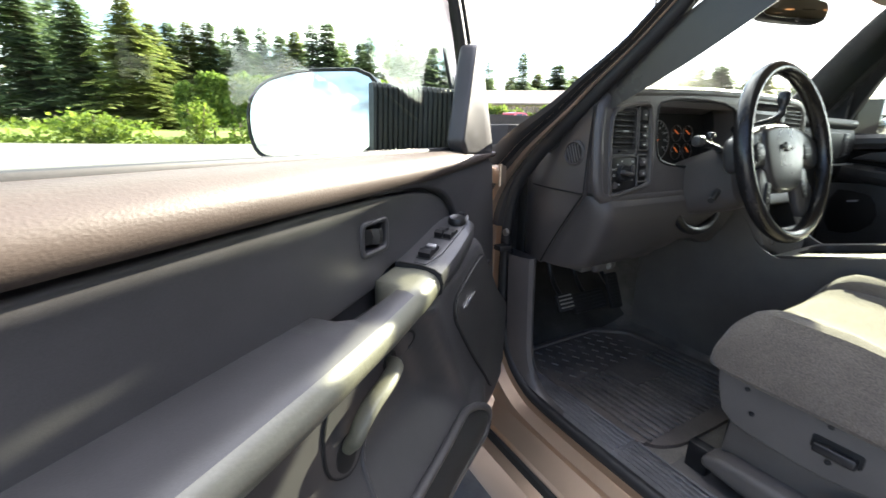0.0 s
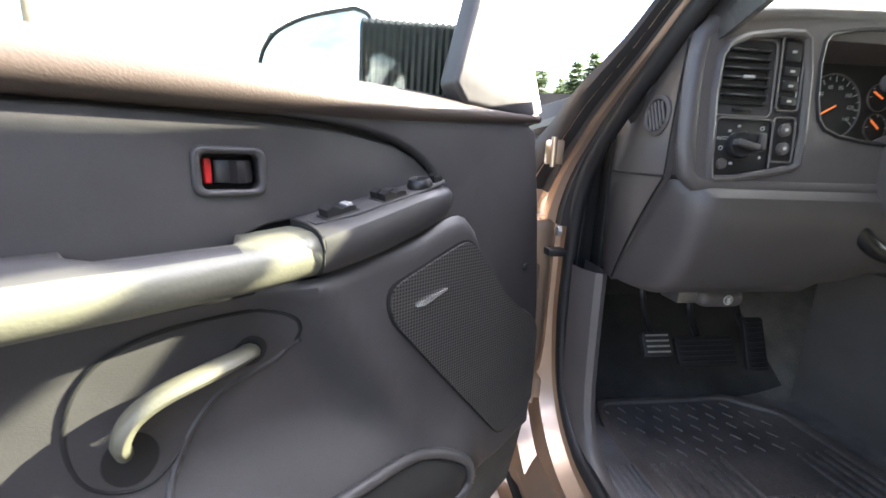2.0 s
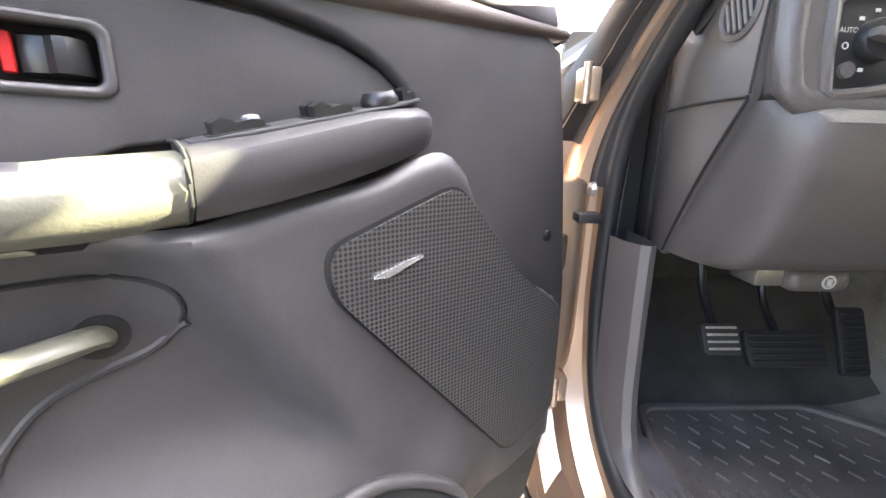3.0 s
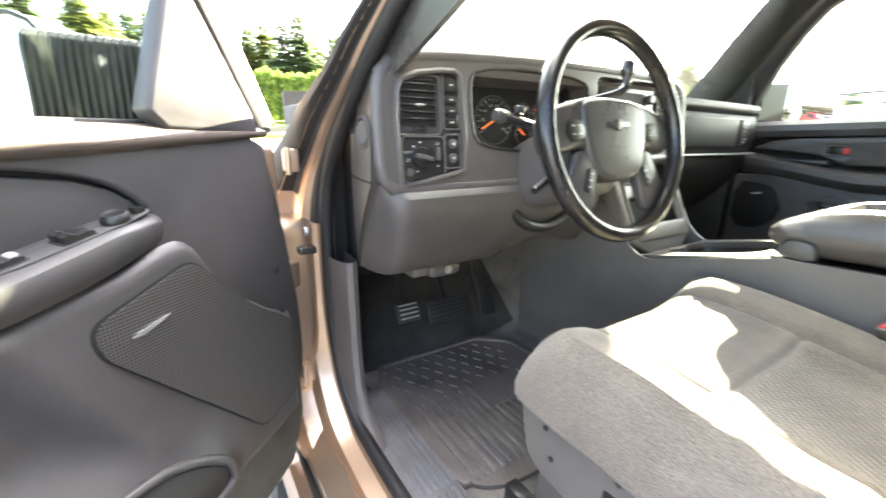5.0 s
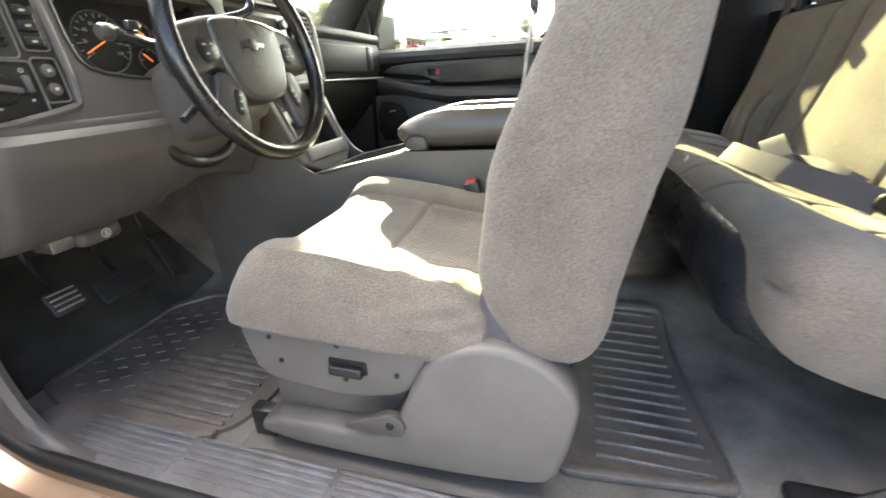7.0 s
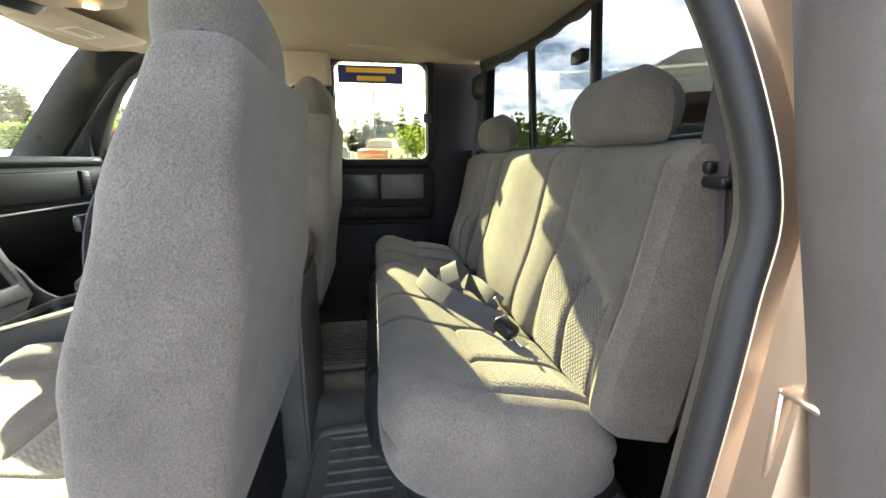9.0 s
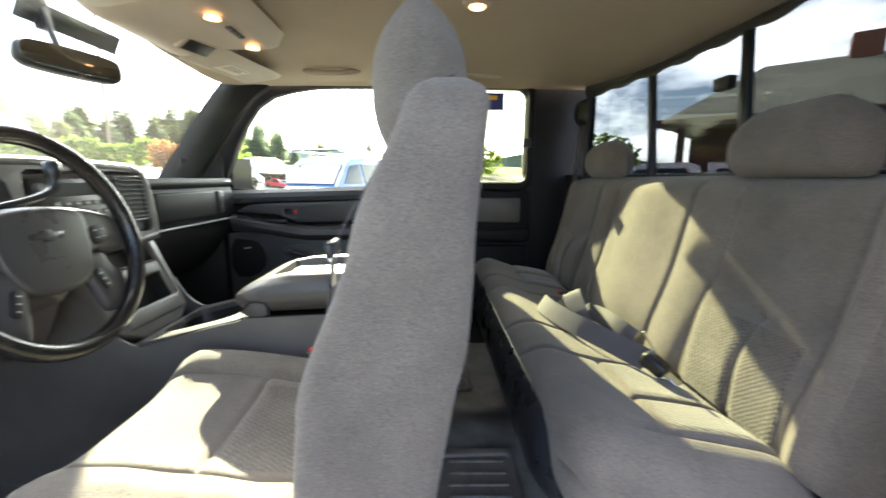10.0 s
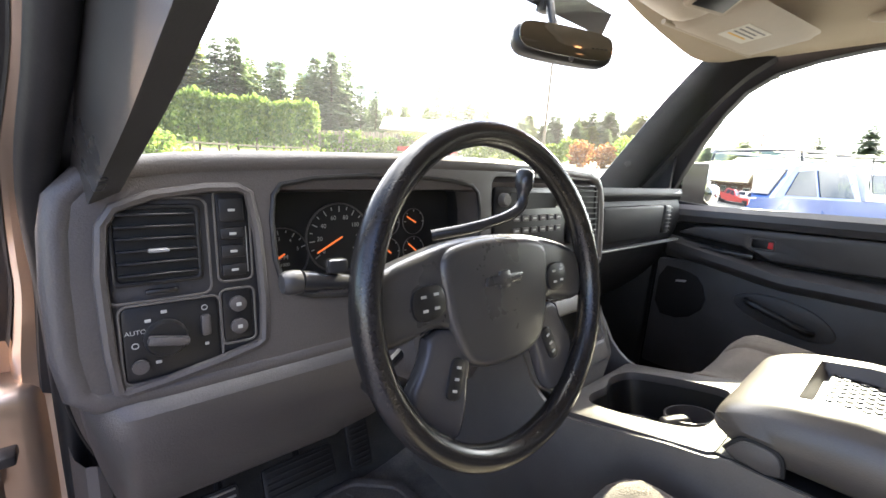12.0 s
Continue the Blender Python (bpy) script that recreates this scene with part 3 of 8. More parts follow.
part("rear_window_glass", plate([(0.05, 1.48), (0.05, 1.94), (-0.40, 1.94), (-0.40, 1.48)], 0.004, m=axes((0.858, 0, 0), (0, 1, 0), (0, 0, 1)), bev=0), M["side_glass"], wall_r)

# headliner
HEAD = [(-0.70, 0.50, 1.895), (-0.56, 0.62, 1.915), (-0.25, 0.80, 1.935), (0.10, 0.90, 1.94), (0.45, 0.93, 1.925), (0.69, 0.915, 1.912), (0.80, 0.80, 1.925)]
HC = curve_pts(HEAD, 6)


def head_at(u):
    f = u * (len(HC) - 1)
    i = min(int(f), len(HC) - 2)
    return HC[i].lerp(HC[i + 1], f - i)


def liner(u, v):
    h = head_at(u)
    r = Vector((-0.705 + 1.52 * u, -0.655, 1.885 + 0.01 * math.sin(math.pi * u) + 0.05 * u ** 5))
    p = h.lerp(r, v)
    p.z += 0.065 * math.sin(math.pi * u) ** 0.5 * math.sin(math.pi * min(1, v * 1.05)) ** 0.6
    return p


ceiling = mono("ceiling", sheet(lambda u, v: liner(u, v), 36, 30, -0.02), M["liner"], "tan cloth headliner of the cab roof", "ceiling", kind="structure")

# windshield, the cowl below it and its pillars
part("cowl", loft([[(x, 1.415 - 0.34 * min(1.0, abs(x) / 0.78) ** 2, 1.412), (x, 1.62, 1.392), (x, 1.62, 1.38), (x, 1.415 - 0.34 * min(1.0, abs(x) / 0.78) ** 2, 1.398)] for x in (-0.86, -0.70, -0.5, -0.25, 0.0, 0.25, 0.5, 0.70, 0.86)]), M["black"], body, "black plastic cowl below the windshield")
shield = mono("windshield", sheet(lambda u, v: Vector((-0.78 + 1.56 * u, 1.42 - 0.34 * (2 * u - 1) ** 2, 1.425)).lerp(head_at(u), v), 20, 10, 0.005), M["shield"], "clear laminated windshield", "windshield", kind="structure")
pil = thing("front_pillar", (0.73, 1.1, 1.45), "plastic windshield pillar trim with a cap screw, shade in its colour", "pillar", kind="structure")
pr_ = curve_pts([(0.755, 1.22, 1.44), (0.755, 1.105, 1.60), (0.765, 0.98, 1.78), (0.772, 0.88, 1.90), (0.785, 0.80, 1.965)], 6)
part("cover", sweep(pr_, [(-0.055, -0.02), (-0.05, 0.012), (-0.02, 0.026), (0.02, 0.024), (0.075, 0.004), (0.085, -0.02)], (-1, -0.6, 0.3)), M["dash_shaded"], pil)
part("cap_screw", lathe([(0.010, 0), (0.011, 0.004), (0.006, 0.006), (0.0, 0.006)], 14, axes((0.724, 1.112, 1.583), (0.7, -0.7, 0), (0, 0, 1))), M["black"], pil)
part("corner_cover", plate([(0.99, 1.42), (1.13, 1.42), (0.985, 1.62)], 0.02, m=axes((0.80, 0, 0), (0, -1, 0), (0, 0, 1)) @ Matrix.Diagonal((-1, 1, 1, 1))), M["dash_shaded"], pil)
pil2 = thing("front_pillar", (-0.76, 1.1, 1.45), "dark grey plastic windshield pillar trim on the driver's side", "pillar", kind="structure")
pl_ = curve_pts([(-0.775, 1.03, 1.42), (-0.757, 0.91, 1.505), (-0.722, 0.735, 1.605), (-0.69, 0.60, 1.70), (-0.655, 0.47, 1.80), (-0.63, 0.40, 1.90)], 6)
part("cover", sweep(pl_, [(-0.035, -0.012), (-0.03, 0.012), (0.0, 0.02), (0.03, 0.012), (0.04, -0.012)], (0.9, -0.3, 0.4)), M["spoke"], pil2)

# rear wall, window
rear_y = lambda x: -0.675 + 0.16 * abs(x) ** 2.0
mono("wall_rear", sheet(lambda u, v: (-0.80 + 1.62 * u, rear_y(-0.80 + 1.62 * u) - 0.03 - 0.02 * (1 - v), 0.70 + 0.84 * v), 16, 4, 0.03), M["dash_shaded"], "trim behind the rear bench, shade in its colour", "wall", kind="structure")
rwin = thing("window_1", (0, -0.68, 1.53), "sliding rear cab window in a black frame", "window", kind="structure")


def rail(name, pts, w, d, material=None, lab=""):
    return part(name, sweep(curve_pts(pts, 4), rrect(0, 0, w, d, min(w, d) * 0.3, 3), (0, 0.15, 1) if abs(pts[0][2] - pts[-1][2]) < 0.05 else (0, 1, 0)), material or M["black"], rwin, lab)


zt = lambda x: 1.885
rail("top_rail", [(x, rear_y(x), zt(x)) for x in (-0.66, -0.3, 0.0, 0.3, 0.68)], 0.03, 0.035)
rail("bottom_rail", [(x, rear_y(x) - 0.01, 1.525) for x in (-0.66, -0.3, 0.0, 0.3, 0.68)], 0.03, 0.03)
for x, xb in ((-0.106, -0.15), (0.285, 0.235), (-0.66, -0.67), (0.66, 0.67)):
    rail("mullion", [(xb, rear_y(xb) + 0.004, 1.53), (x, rear_y(x) + 0.004, 1.88)], 0.026, 0.022)
rail("top_fringe", [(x, rear_y(x) + 0.012, 1.862 + 0.004 * math.sin(40 * x)) for x in [-0.62 + 0.04 * k for k in range(32)]], 0.008, 0.022)
part("latch", box((-0.10, -0.665, 1.735), (-0.045, -0.64, 1.765), 0.004), M["black"], rwin, "black slider latch")
part("pane", sheet(lambda u, v: (-0.67 + 1.34 * u, rear_y(-0.67 + 1.34 * u) - 0.008, 1.52 + 0.375 * v), 10, 2, 0.004), M["rear_glass"], rwin)

# ---- driver's door, swung open ----
DD, DN, DC = Vector((-0.7931, -0.6091, 0)), Vector((0.6091, -0.7931, 0)), -1.382
DM = Matrix(((DD.x, DN.x, 0, DN.x * DC), (DD.y, DN.y, 0, DN.y * DC), (0, 0, 1, 0), (0, 0, 0, 1)))
# local x: from the hinge outwards, local y: towards the cab, local z: up
DP = DM @ Matrix(((1, 0, 0, 0), (0, 0, 1, 0), (0, 1, 0, 0), (0, 0, 0, 1)))  # plates in (x, z), facing the cab
BELT = 1.398
PT = lambda u, v, z: DM @ Vector((u, v, z))
door = thing("driver_door", PT(0.1, 0, 0.64), "open driver's door with dark vinyl trim and grey armrest", "truck door")


def dplate(name, pts, v, depth, material, lab="", bev=0.004, rounds=0, holes=(), seg=2, parent=None):
    pts = smooth_poly(pts, rounds) if rounds else pts
    return part(name, plate(pts, depth, holes, bev, seg, DP @ Matrix.Translation((0, 0, v))), material, parent or door, lab)


dplate("outer_shell", [(0.035, 1.37), (0.03, 1.0), (0.045, 0.72), (0.10, 0.60), (1.15, 0.58), (1.18, 1.37)], -0.045, 0.13, M["gold"], "pewter-gold painted shell", 0.02, seg=3)
dplate("trim_panel", [(0.11, 1.37), (0.09, 1.25), (0.065, 1.09), (0.06, 0.97), (0.075, 0.80), (0.33, 0.78), (1.16, 0.74), (1.165, 1.385), (0.35, 1.38)], -0.026, 0.02, M["door"], "dark charcoal vinyl", 0.006)
# flat front of the trim, its curved edge running round the padded insert
dplate("front_panel", smooth_poly([(0.125, 1.391), (0.108, 1.31), (0.093, 1.24), (0.075, 1.12), (0.062, 1.03), (0.062, 0.90), (0.085, 0.85), (0.30, 0.83), (0.45, 0.86), (0.47, 1.0), (0.47, 1.22), (0.350, 1.24), (0.336, 1.272), (0.349, 1.303), (0.383, 1.330), (0.430, 1.347), (0.49, 1.356), (0.58, 1.360), (0.64, 1.362), (0.64, 1.388), (0.30, 1.392)], 1), 0.0, 0.030, M["door"], bev=0.005, seg=3)
dplate("lower_carpet", [(0.070, 0.90), (0.072, 0.78), (0.11, 0.68), (0.24, 0.64), (1.15, 0.62), (1.15, 0.84), (0.34, 0.86)], -0.004, 0.02, M["carpet_door"], "grey carpet strip", 0.008)
# rolled pad under the window
ring_u = [0.115, 0.15, 0.2, 0.3, 0.4, 0.46, 0.52, 0.58, 0.64, 0.72, 0.80, 0.93, 1.16]


def roll_ring(u):
    b = BELT + 0.004 * math.sin(2.2 * u)
    s = piece([(0.1, 0.014), (0.3, 0.030), (0.45, 0.040), (0.62, 0.044), (1.16, 0.052)], u)
    k = piece([(0.1, 0.35), (0.3, 0.55), (0.55, 1.0), (1.16, 1.15)], u)
    pts = [(-0.045, b - 0.010), (-0.036, b + 0.001), (-0.018, b + 0.002), (-0.002, b - 0.003), (0.010 * k, b - 0.28 * s), (0.014 * k, b - 0.52 * s), (0.012 * k, b - 0.76 * s), (0.004 * k, b - 0.93 * s), (-0.006, b - s), (-0.026, b - s)]
    return [PT(u, v, z) for v, z in pts]


part("upper_pad", loft([roll_ring(u) for u in ring_u]), M["pad_brown"], door, "brown-grey grained upper door pad")
part("window_seal", sweep([PT(u, -0.040, BELT + 0.004) for u in (0.28, 0.5, 0.8, 1.16)], rrect(0, 0, 0.014, 0.012, 0.003, 2), (0, 0, 1)), M["rubber"], door, "black rubber glass seal")
INS = [(0.344, 1.286), (0.352, 1.303), (0.378, 1.322), (0.415, 1.337), (0.48, 1.348), (0.58, 1.353), (0.70, 1.354), (0.85, 1.350), (1.14, 1.340), (1.14, 1.238), (0.86, 1.244), (0.74, 1.243), (0.722, 1.240), (0.712, 1.231), (0.70, 1.229), (0.602, 1.236), (0.588, 1.246), (0.57, 1.253), (0.50, 1.262), (0.42, 1.278)]


def insert_skin():
    """The padded insert: its outline filled, a little fuller in the middle, rounded off at the rim."""
    bm = plate(INS, 0.020, [rrect(0.600, 1.305, 0.052, 0.034, 0.007, 4)], 0.0075, 4)
    bm.transform(DP @ Matrix.Translation((0, 0, -0.010)))
    return bm


part("insert_panel", insert_skin(), M["door"], door)
lock = dplate("lock_bezel", rrect(0.600, 1.305, 0.064, 0.046, 0.010, 4), -0.0065, 0.012, M["door"], "dark lock bezel", 0.0035, holes=[rrect(0.600, 1.305, 0.049, 0.032, 0.006, 4)], seg=3)
dplate("lock_recess", rrect(0.600, 1.305, 0.054, 0.038, 0.007, 4), -0.026, 0.003, M["black"], parent=lock)
part("lock_tab", box((0.6135, -0.026, 1.294), (0.6200, -0.018, 1.3165), 0.001, 1, DM), M["red"], lock, "red lock marker")
part("release_lever", loft([[PT(u, v, z) for v, z in ((-0.026, 1.2925), (d, 1.295), (d + 0.002, 1.305), (d, 1.315), (-0.026, 1.3175))] for u, d in ((0.6115, -0.020), (0.607, -0.016), (0.600, -0.014), (0.596, -0.006), (0.590, -0.005), (0.582, -0.012), (0.578, -0.020))]), M["black"], lock, "black release lever")
# armrest
ARM = [(-0.014, 1.246), (0.020, 1.248), (0.048, 1.247), (0.062, 1.243), (0.071, 1.235), (0.0735, 1.226), (0.070, 1.215), (0.058, 1.207), (0.042, 1.202), (0.020, 1.198), (-0.014, 1.196)]


def arm_ring(u):
    grip = max(0.0, min(1.0, (u - 0.600) / 0.016)) * max(0.0, min(1.0, (0.724 - u) / 0.016))
    w = piece([(0.545, 0.80), (0.60, 0.86), (0.70, 1.0), (0.85, 1.12), (1.16, 1.2)], u)
    lift = piece([(0.545, 0.004), (0.60, 0.0), (1.16, 0.003)], u)
    pts = []
    for k, (v, z) in enumerate(ARM):
        if k < 2:
            v, z = v + (0.030 if k == 0 else 0.014) * grip, z - (0.030 if k == 0 else 0.002) * grip
        pts.append(PT(u, v * w, z + lift))
    return pts


armrest = part("armrest", loft([arm_ring(u) for u in (0.547, 0.552, 0.56, 0.58, 0.60, 0.605, 0.61, 0.616, 0.65, 0.69, 0.708, 0.714, 0.720, 0.724, 0.76, 0.82, 0.88, 0.95, 1.05, 1.16)]), M["arm"], door, "grey vinyl armrest, shade painted on its rear top", 60)
armrest.data.materials.append(M["door"])  # rear of the flat top takes the darker vinyl, shade put into the colour
for f_ in armrest.data.polygons:
    if f_.normal.z > 0.85 and (armrest.matrix_basis @ f_.center - PT(0, 0, 0)).dot(DD) > 0.62:
        f_.material_index = 1
# floor of the grip recess, its shade put into the colour
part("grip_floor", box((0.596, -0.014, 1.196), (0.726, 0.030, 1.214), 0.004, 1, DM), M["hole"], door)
# switch pod in front of the armrest
pod = part("switch_pod", loft([[PT(u, v, z) for v, z in (((-0.012, zt_ + 0.001), (0.02 * w, zt_ + 0.001), (0.046 * w, zt_ - 0.002), (0.056 * w, zt_ - 0.007), (0.0585 * w, zt_ - 0.016 * h), (0.057 * w, zt_ - 0.040 * h), (0.048 * w, zt_ - 0.056 * h), (-0.012, zt_ - 0.062 * h)))]
                               for u, zt_, w, h in ((0.545, 1.256, 1.05, 0.80), (0.53, 1.259, 1.05, 0.82), (0.50, 1.265, 1.04, 0.84), (0.46, 1.274, 1.0, 0.86), (0.42, 1.283, 0.94, 0.84), (0.39, 1.288, 0.86, 0.78), (0.365, 1.290, 0.74, 0.68), (0.350, 1.288, 0.56, 0.56), (0.341, 1.284, 0.34, 0.42), (0.337, 1.279, 0.12, 0.2))]), M["door"], door)
PODX = (PT(0.40, 0, 1.287) - PT(0.53, 0, 1.259)).normalized()
PODM = axes(PT(0.455, 0.024, 1.2752), PODX, Vector((0, 0, 0.06)) - DN)
part("pod_seam", tube([PT(0.5475, v, z) for v, z in ((-0.005, 1.258), (0.03, 1.2575), (0.05, 1.254), (0.0605, 1.248), (0.062, 1.235), (0.060, 1.222), (0.048, 1.211), (0.0, 1.206))], 0.0016, 6), M["hole"], pod)
part("switch_plate", plate(smooth_poly([(-0.088, -0.019), (-0.088, 0.019), (0.06, 0.017), (0.092, 0.012), (0.100, 0.0), (0.092, -0.010), (0.06, -0.017)], 1), 0.003, bev=0.001, m=PODM @ Matrix.Translation((0, 0, 0.0018))), M["door"], pod)
for x, y, w, h in ((-0.056, 0.0, 0.040, 0.024), (0.010, 0.0, 0.036, 0.030)):
    part("switch_well", plate(rrect(x, y, w, h, 0.003, 3), 0.002, bev=0, m=PODM @ Matrix.Translation((0, 0, 0.0024))), M["hole"], pod)
rocker = lambda x, y, w, h: loft([[PODM @ Vector((x + px, y + s * h / 2, pz)) for px, pz in ((-w / 2, 0.002), (-w / 2, 0.010), (-w * 0.28, 0.0125), (-w * 0.02, 0.0075), (w * 0.25, 0.0085), (w / 2, 0.007), (w / 2, 0.002))] for s in (-1, 1)])
for y in (0.0075, -0.0075):
    wsw = part("window_switch", bevel_all(rocker(0.010, y, 0.030, 0.0125), 0.001, 1), M["black"], pod)
    part("symbol", box((0.002, y - 0.0025, 0.0082), (0.007, y + 0.0025, 0.0092), 0, 1, PODM), M["white"], wsw)
part("lock_switch", bevel_all(rocker(-0.056, 0.0, 0.033, 0.018), 0.0012, 1), M["black"], pod)
part("lock_rocker", box((-0.050, -0.0075, 0.006), (-0.041, 0.0075, 0.0105), 0.002, 2, PODM), M["silver"], pod, "bright lock rocker")
part("mirror_knob", lathe([(0.0155, 0), (0.0160, 0.004), (0.014, 0.008), (0.0125, 0.0105), (0.010, 0.009), (0.0, 0.0085)], 24, PODM @ Matrix.Translation((0.058, 0.0, 0.0016))), M["black"], pod)
part("mirror_selector", bevel_all(rocker(0.085, 0.0, 0.013, 0.010), 0.0008, 1), M["black"], pod)


# lower panel: sculpted skin from the armrest down to the map pocket
def low_z0(uu):
    return piece([(0.112, 1.052), (0.15, 1.062), (0.18, 1.085), (0.25, 1.132), (0.29, 1.182), (0.325, 1.246), (0.345, 1.252), (0.43, 1.226), (0.55, 1.206), (1.15, 1.200)], uu)


def low_z1(uu):
    return piece([(0.112, 0.878), (0.16, 0.860), (0.25, 0.838), (0.40, 0.80), (1.15, 0.76)], uu)


def low_v(uu, z):
    return (z - low_z0(uu)) / (low_z1(uu) - low_z0(uu))


def sstep(x):
    x = max(0.0, min(1.0, x))
    return x * x * (3 - 2 * x)


def low_h(uu, z, v):
    k = 0.30 + 0.70 * sstep((uu - 0.112) / 0.05)
    h = 0.046 + 0.010 * sstep((0.40 - uu) / 0.2)
    crease = 0.545 - (1.195 - z) * 0.62  # the bowl round the pull handle begins behind this line
    bowl = sstep((uu - crease) / 0.065)
    h -= 0.040 * bowl * sstep((z - 0.955) / 0.10)
    h += 0.005 * math.exp(-((uu - crease) / 0.022) ** 2) * sstep((z - 0.90) / 0.1)
    shelf = math.exp(-((z - 0.885 - 0.02 * sstep((uu - 0.35) / 0.2)) / 0.055) ** 2)
    h += 0.034 * shelf * sstep((uu - 0.27) / 0.10)
    h += 0.010 * math.exp(-((v - 0.0) / 0.05) ** 2) * sstep((uu - 0.5) / 0.08)
    return k * h * edge(min(v * 1.3, 1 - v) + 0.03, 0.09)


def low_skin(u, v):
    uu = 0.112 + 1.04 * (u ** 1.25)
    z = low_z0(uu) + (low_z1(uu) - low_z0(uu)) * v
    return PT(uu, low_h(uu, z, v), z)


part("lower_skin", sheet(low_skin, 84, 60, 0.006), M["door"], door)
part("skin_end", box((0.108, -0.01, 0.872), (0.118, 0.014, 1.05), 0.004, 2, DM), M["door"], door)
SPK = round_corners([(0.331, 1.222), (0.461, 1.178), (0.458, 1.140), (0.245, 0.889), (0.152, 0.918), (0.160, 1.058), (0.247, 1.124), (0.292, 1.178)], 0.019, 4)


def on_skin(outline, lift, deep, step=0.014):
    """A plate of that outline that follows the curved lower skin, lifted off it."""
    u0, u1, z0, z1 = min(p[0] for p in outline), max(p[0] for p in outline), min(p[1] for p in outline), max(p[1] for p in outline)
    bm = plate(outline, deep, bev=0)
    for k in range(1, int((u1 - u0) / step) + 1):
        bmesh.ops.bisect_plane(bm, geom=bm.verts[:] + bm.edges[:] + bm.faces[:], plane_co=(u0 + k * step, 0, 0), plane_no=(1, 0, 0))
    for k in range(1, int((z1 - z0) / step) + 1):
        bmesh.ops.bisect_plane(bm, geom=bm.verts[:] + bm.edges[:] + bm.faces[:], plane_co=(0, z0 + k * step, 0), plane_no=(0, 1, 0))
    for q in bm.verts:
        u, z, w = q.co
        q.co = PT(u, w + lift + low_h(u, z, max(0.10, min(0.90, low_v(u, z)))), z)
    return bm


low_at = lambda u, z, w: PT(u, low_h(u, z, max(0.10, min(0.90, low_v(u, z)))) + w, z)
on_line = lambda pts, w: [low_at(p.x, p.z, w) for p in curve_pts([(u, 0, z) for u, z in pts], 5)]
grow = lambda pts, k: [(sum(p[0] for p in pts) / len(pts) + (x - sum(p[0] for p in pts) / len(pts)) * k, sum(p[1] for p in pts) / len(pts) + (z - sum(p[1] for p in pts) / len(pts)) * k) for x, z in pts]
part("grille_gap", on_skin(grow(SPK, 1.028), 0.0012, 0.01), M["hole"], door, "dark shadow gap round the grille")
speaker = part("speaker_grille", on_skin(SPK, 0.0042, 0.010), M["grille"], door, "black perforated speaker grille")
badge = part("badge", on_skin([(0.424, 1.1490), (0.4235, 1.1515), (0.378, 1.1625), (0.373, 1.1620), (0.3735, 1.1600), (0.402, 1.1500), (0.410, 1.1475)], 0.0062, 0.003), M["badge"], speaker, "silver badge bar")
# pull handle in its oval recess
HR = smooth_poly([(0.553, 1.142), (0.560, 1.165), (0.588, 1.174), (0.630, 1.176), (0.680, 1.174), (0.722, 1.158), (0.742, 1.110), (0.735, 1.055), (0.700, 1.035), (0.672, 1.048), (0.655, 1.078), (0.632, 1.100), (0.600, 1.112), (0.566, 1.118)], 2)
part("recess_gap", tube(on_line(HR + HR[:1], 0.0012), 0.0022, 6), M["hole"], door, "dark seam round the handle recess")
recess = part("handle_recess", on_skin(HR, 0.0025, 0.006), M["door"], door)
# sockets are flat near-black discs, the shade of a hollow painted on
part("handle_socket", on_skin(circle(0.702, 1.068, 0.020, 24, 0.024), 0.0035, 0.004), M["hole"], recess, "near-black disc for the shaded handle socket")
part("handle_socket", on_skin(circle(0.601, 1.134, 0.016, 20, 0.015), 0.0035, 0.004), M["hole"], recess, "near-black disc for the shaded handle socket")
HP = curve_pts([low_at(0.599, 1.134, 0.002), low_at(0.606, 1.138, 0.012), low_at(0.622, 1.139, 0.022), low_at(0.650, 1.136, 0.027), low_at(0.680, 1.129, 0.027), low_at(0.699, 1.117, 0.025), low_at(0.708, 1.098, 0.020), low_at(0.706, 1.078, 0.006)], 5)
part("pull_handle", sweep(HP, [circle(0, 0, 0.0065 + 0.0015 * math.sin(math.pi * i / (len(HP) - 1)), 12, 0.0085 + 0.004 * math.sin(math.pi * i / (len(HP) - 1))) for i in range(len(HP))], DN), M["arm"], door, "grey vinyl pull handle")
part("recess_lip", tube(on_line([(0.553, 1.135), (0.575, 1.118), (0.605, 1.110), (0.634, 1.098), (0.655, 1.075), (0.668, 1.050), (0.678, 1.028), (0.684, 1.005), (0.688, 0.985)], 0.0005), 0.0035, 8), M["door"], door)
# map pocket: a near-black sheet paints the opening's shade, behind a rolled lip
POC = [(0.350, 0.866), (0.345, 0.892), (0.362, 0.918), (0.41, 0.944), (0.47, 0.955), (0.60, 0.958), (1.10, 0.955), (1.10, 0.86), (0.60, 0.862), (0.42, 0.850)]
part("map_pocket", on_skin(smooth_poly(POC, 2), 0.004, 0.012), M["hole"], door, "near-black sheet for the shaded map pocket opening")
part("pocket_lip", tube(on_line([(0.66, 0.958), (0.47, 0.956), (0.408, 0.946), (0.358, 0.919), (0.340, 0.892), (0.346, 0.862), (0.42, 0.846), (0.60, 0.858), (0.85, 0.860), (1.10, 0.856)], 0.006), 0.0075, 10), M["door"], door)
dplate("trim_screw", circle(0.119, 1.137, 0.0075, 16), 0.003, 0.006, M["black"], bev=0.0015)
